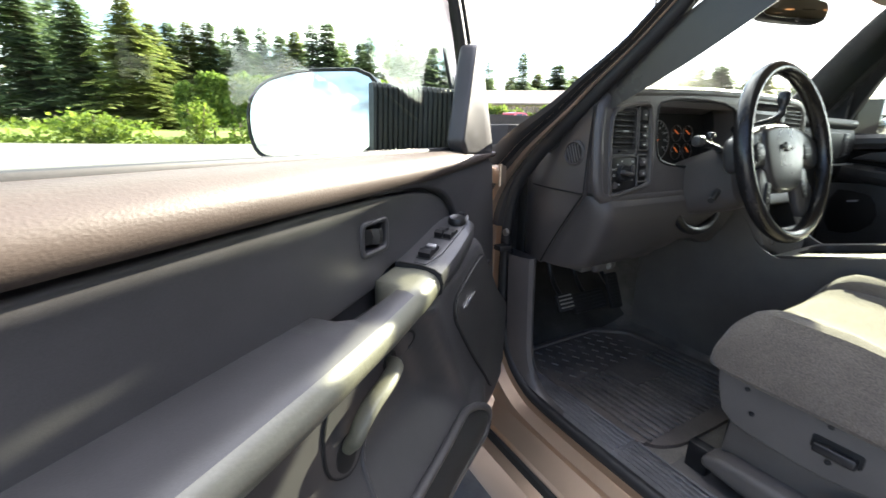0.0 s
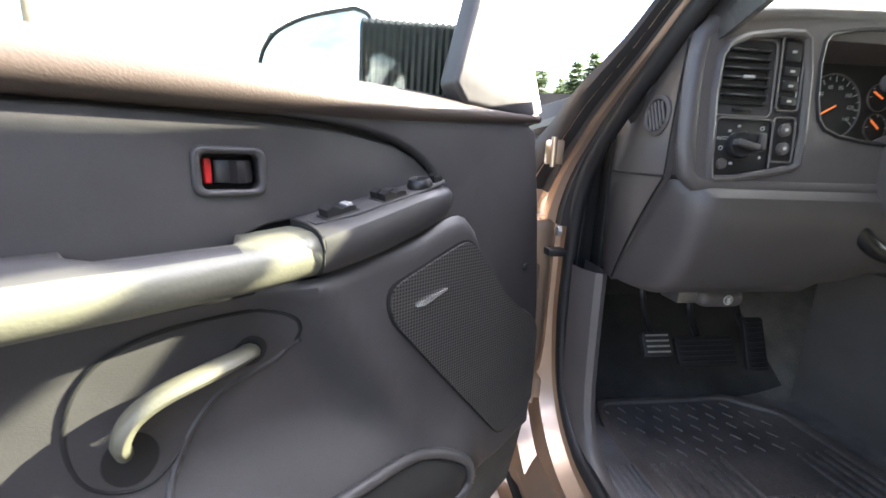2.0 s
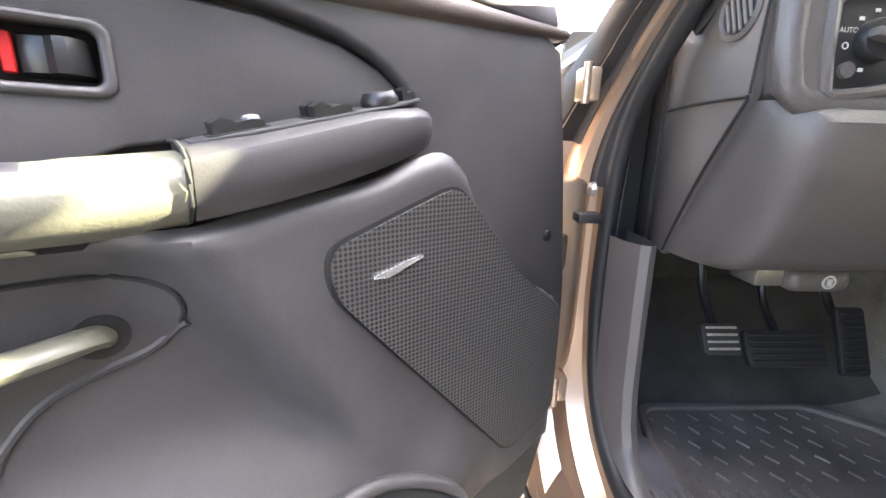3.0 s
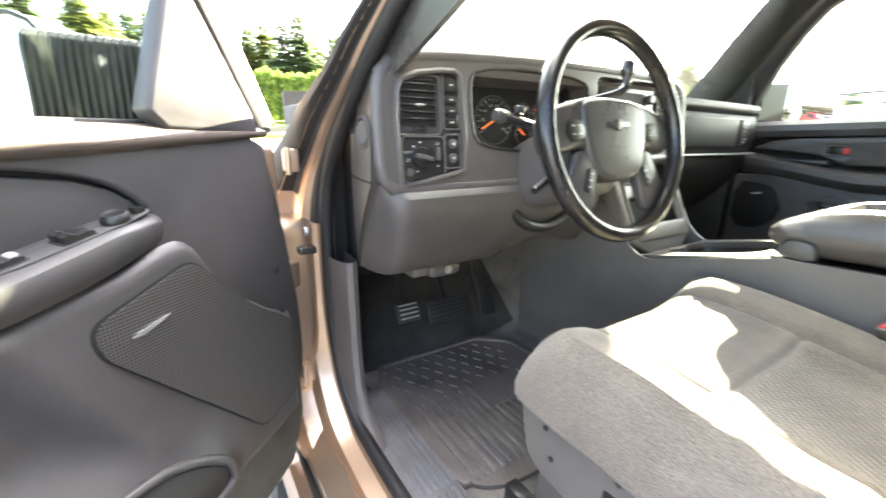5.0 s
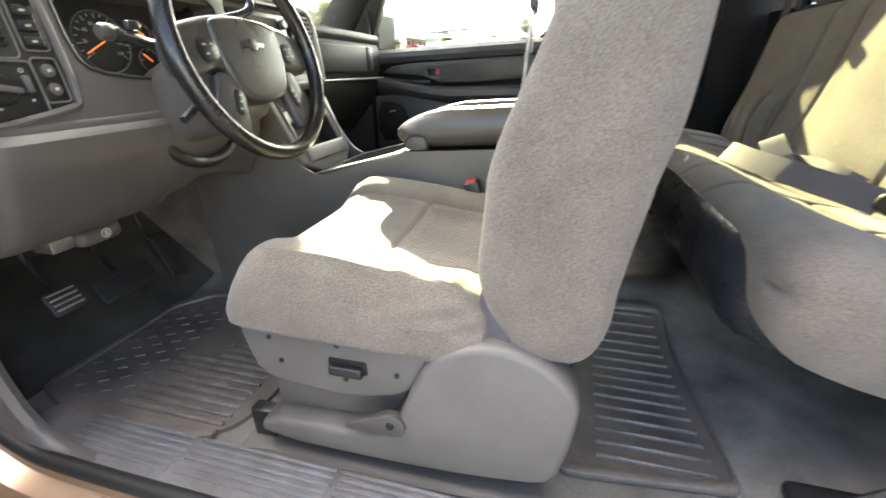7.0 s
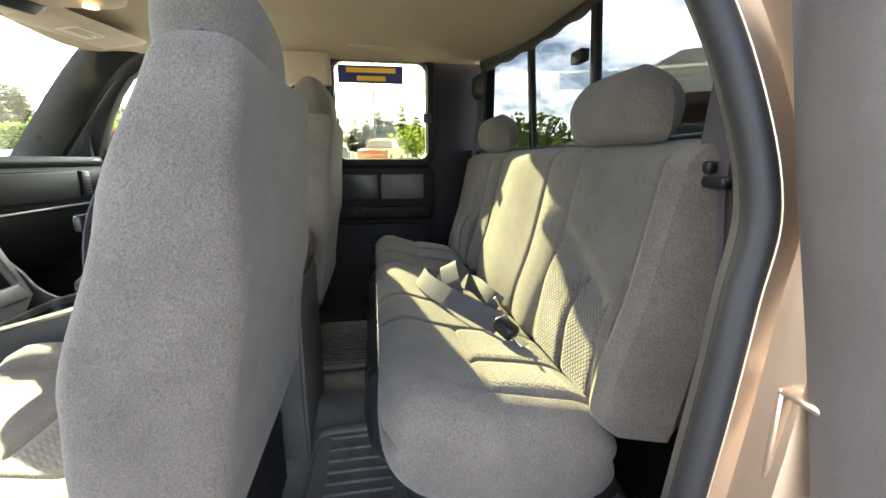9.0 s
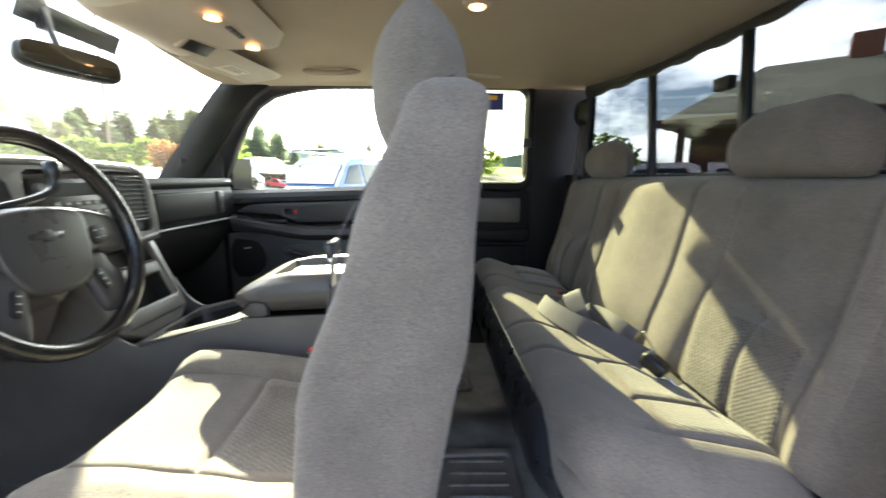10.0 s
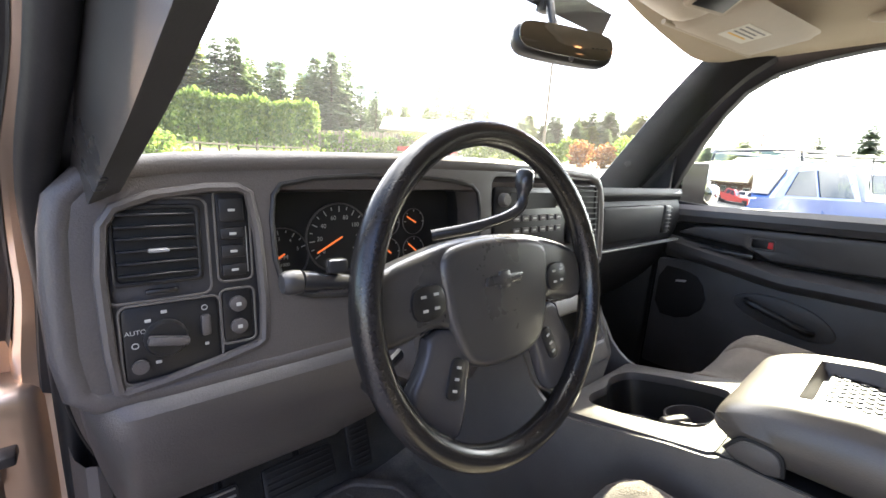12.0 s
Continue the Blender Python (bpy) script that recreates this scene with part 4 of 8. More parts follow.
# window frame, sail panel and glass
dplate("sail_panel", smooth_poly([(0.332, 1.396), (0.20, 1.391), (0.128, 1.386), (0.140, 1.42), (0.172, 1.475), (0.222, 1.560), (0.240, 1.586), (0.258, 1.592), (0.272, 1.578), (0.300, 1.49)], 1), 0.004, 0.035, M["door"], bev=0.008, seg=3)
fr = curve_pts([PT(0.08, -0.05, 1.39), PT(0.145, -0.052, 1.52), PT(0.225, -0.055, 1.665), PT(0.32, -0.06, 1.80), PT(0.40, -0.065, 1.865), PT(0.56, -0.07, 1.89), PT(0.80, -0.072, 1.90), PT(1.10, -0.072, 1.90), PT(1.15, -0.065, 1.84), PT(1.16, -0.045, 1.40)], 5)
part("window_frame", sweep(fr, rrect(0, 0, 0.034, 0.044, 0.008, 3), -DN), M["black"], door, "black inner window frame")
part("glass_channel", sweep([p - DN * 0.004 + DD * (0.036 if i < len(fr) * 0.45 else 0.0) - Vector((0, 0, 0.004 if i < len(fr) * 0.45 else 0.03)) for i, p in enumerate(fr)], rrect(0, 0, 0.016, 0.050, 0.006, 3), -DN), M["rubber"], door, "black rubber glass channel")
fr2 = [p + DN * -0.012 + (Vector((0, 0, 0.018)) - DD * 0.024) for p in fr]
part("outer_frame", sweep(fr2, rrect(0, 0, 0.022, 0.05, 0.008, 3), -DN), M["gold"], door, "pewter-gold outer frame")
part("window_glass", plate([(0.28, 1.38), (0.235, 1.60), (0.30, 1.74), (0.42, 1.86), (1.13, 1.90), (1.15, 1.38)], 0.004, m=DP @ Matrix.Translation((0, 0, -0.045)), bev=0), M["glass"], door)
part("hinge", box((0.015, -0.11, 1.06), (0.055, -0.03, 1.12), 0.006, 2, DM), M["gold"], door)
part("hinge", box((0.015, -0.11, 0.80), (0.055, -0.03, 0.86), 0.006, 2, DM), M["gold"], door)

# outside mirror on the door
mirror = thing("door_mirror", PT(0.25, -0.12, 1.39), "black folding door mirror with ribbed gaiter arm", "side mirror")
ma, mb = PT(0.327, -0.165, 1.461), PT(0.405, -0.400, 1.461)
mx = (mb - ma)
mm = axes(ma + mx * 0.5, -mx, Vector((0, 0, 1)) - DN * 0.12)
half = mx.length / 2
MO = smooth_poly([(half + 0.012, 0.086), (half + 0.010, -0.080), (-half + 0.03, -0.088), (-half - 0.010, -0.066), (-half - 0.014, 0.020), (-half + 0.02, 0.062), (-half + 0.07, 0.078), (0.0, 0.086)], 2)
if (mm.to_3x3() @ Vector((0, 0, 1))).dot(DN) < 0:
    mm = mm @ Matrix.Diagonal((-1, 1, -1, 1))
    MO = [(-x, y) for x, y in MO]
MI = [(x * 0.955, y * 0.925) for x, y in MO]
part("housing", plate(MO, 0.085, bev=0.025, seg=4, m=mm), M["black"], mirror)
part("rim", plate(MO, 0.012, [MI], 0.003, m=mm @ Matrix.Translation((0, 0, 0.008))), M["black"], mirror)
part("mirror_glass", plate([(x * 0.965, y * 0.94) for x, y in MO], 0.003, bev=0, m=mm @ Matrix.Translation((0, 0, 0.004))), M["mirror"], mirror, "reflecting glass")
arm_a, arm_b = PT(0.330, -0.190, 1.455), PT(0.215, -0.075, 1.450)
gpts = [arm_a.lerp(arm_b, k / 34) for k in range(35)]
part("gaiter", sweep(gpts, [rrect(0, 0, 0.10 + (0.006 if k % 2 else 0.0), 0.130 + (0.004 if k % 2 else 0.0), 0.02, 3) for k in range(35)], (0, 0, 1)), M["rubber"], mirror, "ribbed black gaiter", 20)

# ---- dashboard ----
dash = thing("dashboard", (0.0, 1.1, 1.07), "charcoal and grey plastic dashboard", "dashboard")


def dash_top(u, v):
    x = -0.775 + 1.50 * u
    front = Vector((x, 1.40 - 0.30 * abs(2 * u - 1) ** 2.2, 1.43))
    pas = max(0, min(1, (x - 0.09) / 0.06))
    back = Vector((x, 0.872 + 0.045 * pas, 1.526 - 0.016 * pas - 0.035 * max(0, (-0.66 - x) / 0.12) ** 2))
    p = back.lerp(front, v)
    p.z += 0.010 * (1 - pas) * math.sin(math.pi * u) * math.exp(-((v - 0.06) / 0.07) ** 2) - 0.014 * (1 - min(1, v / 0.03))
    return p


part("top_pad", sheet(dash_top, 60, 20, 0.015), M["dash"], dash)
# face of the driver's pod: frame x to the right, y up, leaning back a little
FM = axes((-0.40, 0.862, 1.42), (1, 0, 0), (0, 0.10, 1))
FX, FZ = -0.40, 1.42
loc = lambda pts: [(x - FX, z - FZ) for x, z in pts]
face = loc(smooth_poly([(-0.782, 1.32), (-0.782, 1.45), (-0.772, 1.505), (-0.72, 1.522), (-0.60, 1.532), (-0.30, 1.545), (0.06, 1.540), (0.112, 1.528), (0.130, 1.48), (0.130, 1.36), (0.128, 1.345), (0.0, 1.34), (-0.24, 1.332), (-0.30, 1.305), (-0.55, 1.300), (-0.76, 1.300)], 1))
panel_hole = loc(smooth_poly([(-0.752, 1.312), (-0.755, 1.46), (-0.735, 1.492), (-0.64, 1.507), (-0.618, 1.495), (-0.612, 1.335), (-0.628, 1.325), (-0.74, 1.306)], 1))
cluster_hole = loc(smooth_poly([(-0.598, 1.40), (-0.602, 1.49), (-0.585, 1.513), (-0.44, 1.524), (-0.29, 1.515), (-0.266, 1.495), (-0.268, 1.40), (-0.32, 1.37), (-0.40, 1.36), (-0.50, 1.365), (-0.575, 1.375)], 1))
stack_hole = loc(rrect(-0.062, 1.445, 0.355, 0.165, 0.018))
part("fascia", plate(face, 0.055, [panel_hole, cluster_hole, stack_hole], 0.016, 4, FM), M["dash"], dash)
part("fascia_rim", sweep([FM @ Vector((x, y, -0.008)) for x, y in face], circle(0, 0, 0.013, 10, 0.011), (0, -1, 0.1), closed=True), M["dash"], dash)
part("panel_lip", sweep([FM @ Vector((x, y, -0.001)) for x, y in panel_hole], circle(0, 0, 0.0055, 8), (0, -1, 0.1), closed=True), M["dash"], dash)
part("gauge_lip", sweep([FM @ Vector((x, y, -0.001)) for x, y in cluster_hole], circle(0, 0, 0.0035, 8), (0, -1, 0.1), closed=True), M["black"], dash)
# end of the dash towards the open door
cap_edge = lambda z: 0.886 + max(0, 1.308 - z) * 0.72


def end_cap(u, v):
    zt_ = 1.507 - 0.05 * u
    z = 1.112 + (zt_ - 1.112) * v
    y = cap_edge(z) + (1.17 - cap_edge(z)) * u
    return (-0.782 + 0.07 * ((y - 0.886) / 0.284) ** 2 - 0.006 * math.sin(math.pi * v), y, z)


part("end_cap", sheet(end_cap, 16, 30, -0.008), M["dash_low"], dash)
cap_at = lambda y, z: Vector((-0.7838 + 0.07 * ((y - 0.886) / 0.284) ** 2 - 0.006 * math.sin(math.pi * (z - 1.112) / 0.385), y, z))
part("cap_seam", tube([cap_at(0.890 + 0.008 * k, 1.310) for k in range(26)], 0.0018, 6), M["hole"], dash)
part("cap_seam", tube([cap_at(cap_edge(1.308 - 0.0095 * k) + 0.003, 1.308 - 0.0095 * k) for k in range(21)], 0.0018, 6), M["hole"], dash)
part("cap_seam", tube([cap_at(0.888, 1.312 + 0.0095 * k) for k in range(20)], 0.0014, 6), M["hole"], dash)
vent_at = Vector((-0.7862, 0.927, 1.396))
vm = axes(vent_at, (0.05, -1, 0), (0, 0, 1))
if (vm.to_3x3() @ Vector((0, 0, 1))).x > 0:
    vm = axes(vent_at, (-0.05, 1, 0), (0, 0, 1))
rv = part("round_vent", lathe([(0.020, -0.008), (0.0285, -0.004), (0.029, 0.003), (0.024, 0.005), (0.021, 0.0), (0.020, -0.006)], 28, vm), M["dash_low"], dash, "round grey demister vent")
part("back", plate(circle(0, 0, 0.0225, 24), 0.002, bev=0, m=vm @ Matrix.Translation((0, 0, 0.0015))), M["hole"], rv)
for k in range(5):
    x = -0.014 + 0.007 * k
    h = math.sqrt(0.021**2 - x * x)
    part("slat", box((x - 0.0013, -h, 0.001), (x + 0.0013, h, 0.0045), 0.0008, 1, vm @ Matrix.Rotation(radians(20), 4, "Z")), M["trim"], rv)
# knee bolster
KN = [(0.868, 1.306), (0.850, 1.300), (0.838, 1.285), (0.838, 1.262), (0.847, 1.235), (0.866, 1.19), (0.890, 1.146), (0.908, 1.127), (0.932, 1.118), (1.12, 1.12), (1.16, 1.30)]


def kn_ring(x):
    e = max(0, min(1, (-0.735 - x) / 0.048))
    tuck = 0.07 * e
    e = 1 - math.sqrt(max(0, 1 - e * e))
    low = piece([(-0.60, 0.0), (-0.50, 0.02), (-0.42, 0.075), (-0.34, 0.075), (-0.26, 0.03)], x)
    return [(x + tuck * (max(0, max(y, cap_edge(z)) - 0.886) / 0.284) ** 2 + 0.0015 * e, y + (max(y, cap_edge(z)) - y) * e, max(z, 1.112 + low * 0.7 * (1 if z < 1.28 else 0))) for y, z in KN]


part("knee_panel", loft([kn_ring(x) for x in (-0.783, -0.781, -0.777, -0.77, -0.76, -0.75, -0.735, -0.70, -0.62, -0.55, -0.50, -0.45, -0.40, -0.34, -0.28, -0.23)]), M["dash_low"], dash)
def letters(words, size, m):
    """Printed words as a thin mesh, middle on the matrix, in Blender's own font."""
    cu = bpy.data.curves.new("print", "FONT")
    cu.body, cu.size, cu.align_x, cu.align_y = words, size, "CENTER", "CENTER"
    o = bpy.data.objects.new("print", cu)
    scene.collection.objects.link(o)
    me = bpy.data.meshes.new_from_object(o.evaluated_get(bpy.context.evaluated_depsgraph_get()))
    bm = B()
    bm.from_mesh(me)
    bmesh.ops.transform(bm, matrix=m, verts=bm.verts)
    bpy.data.objects.remove(o)
    bpy.data.curves.remove(cu)
    bpy.data.meshes.remove(me)
    return bm


# light and switch panel on the left
swp = part("switch_panel", plate([(x, y) for x, y in panel_hole], 0.006, bev=0.002, m=FM @ Matrix.Translation((0, 0, -0.008))), M["door"], dash)
part("panel_rim", plate([(x * 1.0, y) for x, y in panel_hole], 0.006, [[((x - -0.284) * 0.95 - 0.284, (y + 0.013) * 0.955 - 0.013) for x, y in panel_hole]], 0.002, m=FM @ Matrix.Translation((0, 0, -0.002))), M["dash_low"], swp)
PF = FM @ Matrix.Translation((-FX, -FZ, -0.006))  # plates given in the cab's x and z
vent = part("air_vent", plate(rrect(-0.7085, 1.448, 0.075, 0.078, 0.006), 0.03, [rrect(-0.7085, 1.448, 0.066, 0.068, 0.004)], 0.002, m=PF @ Matrix.Translation((0, 0, 0.003))), M["black"], dash, "black louvred air vent")
part("back", plate(rrect(-0.7085, 1.448, 0.07, 0.072, 0.004), 0.002, bev=0, m=PF @ Matrix.Translation((0, 0, 0.0005))), M["hole"], vent)
for k in range(6):
    z = 1.420 + 0.0115 * k
    part("slat", box((-0.7410, z - 0.0012, -0.006), (-0.6760, z + 0.0012, 0.009), 0.0008, 1, PF), M["black"], vent)
part("vent_tab", box((-0.717, 1.441, 0.004), (-0.700, 1.445, 0.011), 0.001, 1, PF), M["silver"], vent)
part("vent_wheel", box((-0.722, 1.400, 0), (-0.695, 1.405, 0.006), 0.002, 2, PF), M["black"], vent)
lp = part("light_panel", plate(rrect(-0.7015, 1.352, 0.082, 0.074, 0.006), 0.004, bev=0.0015, m=PF @ Matrix.Translation((0, 0, 0.002))), M["black"], dash, "black headlight switch panel")
part("knob", lathe([(0.0185, 0), (0.0185, 0.006), (0.0165, 0.010), (0.0, 0.010)], 24, PF @ Matrix.Translation((-0.7085, 1.355, 0.002))), M["black"], lp)
part("knob_grip", box((-0.016, -0.004, 0.008), (0.018, 0.004, 0.020), 0.002, 2, PF @ Matrix.Translation((-0.7085, 1.355, 0.002)) @ Matrix.Rotation(radians(-12), 4, "Z")), M["dash"], lp)
part("dimmer_wheel", box((-0.6775, 1.350, 0.001), (-0.6690, 1.372, 0.008), 0.002, 2, PF), M["dash"], lp)
part("fog_button", lathe([(0.007, 0), (0.007, 0.004), (0.0, 0.004)], 16, PF @ Matrix.Translation((-0.731, 1.330, 0.002))), M["dash"], lp)
for x, z, w in ((-0.7085, 1.381, 0.008), (-0.722, 1.374, 0.008), (-0.716, 1.331, 0.008), (-0.673, 1.340, 0.006)):
    part("symbol", box((x - w * 0.32, z - 0.0016, 0.002), (x + w * 0.32, z + 0.0016, 0.0027), 0.0003, 1, PF), M["white"], lp)
sw = part("button_column", plate(rrect(-0.641, 1.452, 0.030, 0.092, 0.005), 0.004, bev=0.0015, m=PF @ Matrix.Translation((0, 0, 0.002))), M["black"], dash)
for pts_ in (rrect(-0.7085, 1.4435, 0.087, 0.099, 0.009), rrect(-0.7015, 1.352, 0.086, 0.078, 0.008), rrect(-0.641, 1.452, 0.034, 0.096, 0.006), rrect(-0.641, 1.365, 0.034, 0.060, 0.006)):
    part("section_rim", sweep([PF @ Vector((x, z, 0.0035)) for x, z in pts_], circle(0, 0, 0.0013, 6), (0, -1, 0.1), closed=True), M["trim"], swp)
part("bracket_print", box((-0.6285, 1.412, 0.0022), (-0.6277, 1.462, 0.0028), 0, 1, PF), M["white"], sw)
part("print", letters("AUTO", 0.0062, PF @ Matrix.Translation((-0.7325, 1.364, 0.0025))), M["white"], lp)
for x, z in ((-0.7335, 1.351), (-0.673, 1.379)):
    part("ring_print", plate(circle(x, z, 0.0030, 16), 0.0006, [circle(x, z, 0.0022, 16)], 0, m=PF @ Matrix.Translation((0, 0, 0.0026))), M["white"], lp)
for z, h in ((1.480, 0.024), (1.455, 0.012), (1.436, 0.013), (1.416, 0.012)):
    part("button", box((-0.654, z - h / 2, 0.001), (-0.630, z + h / 2, 0.0065), 0.0015, 2, PF), M["black"], sw)
    part("symbol", box((-0.6455, z - 0.0014, 0.0062), (-0.6385, z + 0.0014, 0.0069), 0.0003, 1, PF), M["white"], sw)
sb = part("button_block", plate(rrect(-0.641, 1.365, 0.030, 0.056, 0.005), 0.004, bev=0.0015, m=PF @ Matrix.Translation((0, 0, 0.002))), M["black"], dash)
for z in (1.378, 1.353):
    part("push_button", lathe([(0.0085, 0), (0.0085, 0.005), (0.006, 0.006), (0.0, 0.006)], 18, PF @ Matrix.Translation((-0.641, z, 0.002))), M["dash"], sb)
    part("symbol", box((-0.6435, z - 0.002, 0.0077), (-0.6385, z + 0.002, 0.0084), 0.0003, 1, PF), M["white"], sb)
# instrument cluster
cl = part("gauge_panel", plate(rrect(-0.432, 1.435, 0.345, 0.180, 0.03), 0.004, bev=0, m=FM @ Matrix.Translation((-FX, -FZ, -0.085))), M["hole"], dash, "black instrument cluster with orange needles")
hood = B()
cpts = [(x, y) for x, y in cluster_hole]
add(hood, loft([[FM @ Vector((x, y, 0.0)) for x, y in cpts], [FM @ Vector((x * 1.02, y * 1.02 + 0.0, -0.084)) for x, y in cpts]], caps=False))
part("cluster_hood", hood, M["black"], cl)
CF = FM @ Matrix.Translation((-FX, -FZ, -0.080))


def gauge(x, z, r, a0, a1, n, needle, big):
    g = part("gauge", plate(circle(x, z, r, 32), 0.003, [circle(x, z, r * 0.95, 32)], 0.0008, 1, CF @ Matrix.Translation((0, 0, 0.002))), M["dash"], cl)
    for k in range(n + 1):
        a = radians(a0 + (a1 - a0) * k / n)
        L = 0.16 if k % 2 == 0 else 0.09
        mt = CF @ Matrix.Translation((x, z, 0.002)) @ Matrix.Rotation(a, 4, "Z")
        part("tick", box((r * (0.90 - L), -0.0006, 0), (r * 0.90, 0.0006, 0.0006), 0, 1, mt), M["white"], g)
    for k, words in enumerate(big if isinstance(big, tuple) else ()):
        a = radians(a0 + (a1 - a0) * k / (len(big) - 1))
        part("numeral", letters(words, r * 0.17, CF @ Matrix.Translation((x + r * 0.60 * math.cos(a), z + r * 0.60 * math.sin(a), 0.0025))), M["white"], g)
    mt = CF @ Matrix.Translation((x, z, 0.003)) @ Matrix.Rotation(radians(needle), 4, "Z")
    part("needle", box((-0.004, -0.0013, 0), (r * 0.78, 0.0013, 0.0012), 0.0004, 1, mt), M["orange"], g)
    return g


g1 = gauge(-0.565, 1.415, 0.038, 215, 20, 10, 212, ("0", "1", "2", "3", "4", "5"))
part("print", letters("RPM", 0.0085, CF @ Matrix.Translation((-0.565, 1.412, 0.0025))), M["white"], g1)
part("print", letters("X 1000", 0.0065, CF @ Matrix.Translation((-0.565, 1.402, 0.0025))), M["white"], g1)
g2 = gauge(-0.480, 1.433, 0.052, 215, -35, 16, 208, ("0", "20", "40", "60", "80", "100", "120", "140"))
for x, z, r, a in ((-0.395, 1.452, 0.022, 150), (-0.345, 1.452, 0.022, 150), (-0.395, 1.405, 0.022, 140), (-0.345, 1.405, 0.022, 140)):
    gauge(x, z, r, 180, 0, 4, a, False)


# centre stack: radio between two vents
part("stack_panel", plate(rrect(-0.062, 1.445, 0.36, 0.17, 0.018), 0.006, bev=0, m=PF @ Matrix.Translation((0, 0, -0.008))), M["black"], dash)
radio = part("radio", box((-0.228, 1.385, -0.004), (-0.015, 1.510, 0.004), 0.003, 2, PF), M["black"], dash, "black radio with knobs and buttons")
part("screen", box((-0.190, 1.470, 0.003), (-0.050, 1.500, 0.0052), 0.001, 1, PF), M["hole"], radio)
for x, z, r in ((-0.209, 1.487, 0.012), (-0.033, 1.487, 0.012), (-0.20, 1.400, 0.013)):
    part("knob", lathe([(r, 0), (r, 0.008), (r * 0.8, 0.012), (0.0, 0.012)], 20, PF @ Matrix.Translation((x, z, 0.004))), M["dash"], radio)
for i in range(6):
    for j in range(2):
        part("button", box((-0.182 + 0.026 * i, 1.425 + 0.022 * j, 0.003), (-0.162 + 0.026 * i, 1.436 + 0.022 * j, 0.007), 0.001, 1, PF), M["dash"], radio)
        part("mark", box((-0.177 + 0.026 * i, 1.429 + 0.022 * j, 0.0068), (-0.167 + 0.026 * i, 1.432 + 0.022 * j, 0.0074), 0, 1, PF), M["white"], radio)
v2 = part("air_vent", plate(rrect(0.058, 1.455, 0.105, 0.125, 0.008), 0.02, [rrect(0.058, 1.455, 0.093, 0.112, 0.006)], 0.002, m=PF @ Matrix.Translation((0, 0, 0.004))), M["black"], dash, "black louvred air vent")
part("back", plate(rrect(0.058, 1.455, 0.10, 0.12, 0.004), 0.002, bev=0, m=PF @ Matrix.Translation((0, 0, 0.0))), M["hole"], v2)
for k in range(9):
    z = 1.406 + 0.0122 * k
    part("slat", box((0.012, z - 0.0013, -0.006), (0.104, z + 0.0013, 0.009), 0.0008, 1, PF), M["black"], v2)
# passenger side: upper pad edge, air bag door, glove box
def glove(u, v):
    x = 0.128 + 0.62 * u
    prof = curve_prof[min(int(v * (len(curve_prof) - 1)), len(curve_prof) - 1)]
    return (x, prof[0] + 0.02 * u * u, prof[1])


curve_prof = [(p.y, p.z) for p in curve_pts([(0, 0.918, 1.505), (0, 0.912, 1.49), (0, 0.925, 1.475), (0, 0.915, 1.45), (0, 0.912, 1.40), (0, 0.925, 1.352), (0, 0.935, 1.345), (0, 0.93, 1.33), (0, 0.945, 1.28), (0, 1.00, 1.20), (0, 1.08, 1.12)], 5)]
# passenger's dash face in the shade-darkened copy of the dash plastic
part("passenger_panel", sheet(glove, 24, len(curve_prof) - 1, 0.01), M["dash_shaded"], dash)
ab = part("airbag_door", box((0.20, 0.898, 1.365), (0.56, 0.92, 1.462), 0.008, 3), M["dash_shaded"], dash, "air bag cover, shade in its colour")
for x0 in (0.148, 0.585):
    pv = part("side_vent", box((x0, 0.902, 1.372), (x0 + 0.042, 0.93, 1.46), 0.006, 2), M["black"], dash, "black louvred side vent")
    for k in range(7):
        part("slat", box((x0 + 0.006, 0.897, 1.381 + 0.0118 * k), (x0 + 0.036, 0.906, 1.3835 + 0.0118 * k), 0.0008, 1), M["dash"], pv)
part("trim_line", box((0.135, 0.906, 1.340), (0.74, 0.925, 1.346), 0.002, 2), M["silver"], dash, "silver trim line")
# lower centre stack with bins
LS = axes((-0.005, 0.847, 1.26), (1, 0, 0), (0, 0.48, 1))
lsf = part("bin_panel", plate(smooth_poly([(-0.150, 0.10), (0.150, 0.10), (0.145, 0.0), (0.128, -0.175), (-0.128, -0.175), (-0.145, 0.0)], 1), 0.05, [rrect(0.0, 0.045, 0.215, 0.055, 0.008), rrect(0.0, -0.055, 0.20, 0.075, 0.008)], 0.006, 3, LS), M["trim"], dash, "grey centre stack with open bins")
# bin walls and backs near-black: the shade inside is in the colour
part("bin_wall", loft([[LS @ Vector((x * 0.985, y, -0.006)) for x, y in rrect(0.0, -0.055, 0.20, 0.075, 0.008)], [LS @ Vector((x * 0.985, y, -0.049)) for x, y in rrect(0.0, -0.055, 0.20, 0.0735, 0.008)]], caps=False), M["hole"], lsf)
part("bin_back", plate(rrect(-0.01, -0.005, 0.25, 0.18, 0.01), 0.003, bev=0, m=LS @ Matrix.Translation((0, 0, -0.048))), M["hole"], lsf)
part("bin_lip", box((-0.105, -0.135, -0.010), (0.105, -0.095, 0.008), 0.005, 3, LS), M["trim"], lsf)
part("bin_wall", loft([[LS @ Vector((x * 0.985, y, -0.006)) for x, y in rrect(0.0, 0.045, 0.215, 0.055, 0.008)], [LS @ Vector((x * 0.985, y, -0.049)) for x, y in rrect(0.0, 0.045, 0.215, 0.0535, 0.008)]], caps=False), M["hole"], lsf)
part("bin_shelf", box((-0.104, 0.019, -0.046), (0.104, 0.023, -0.004), 0.0015, 1, LS), M["dash"], lsf)
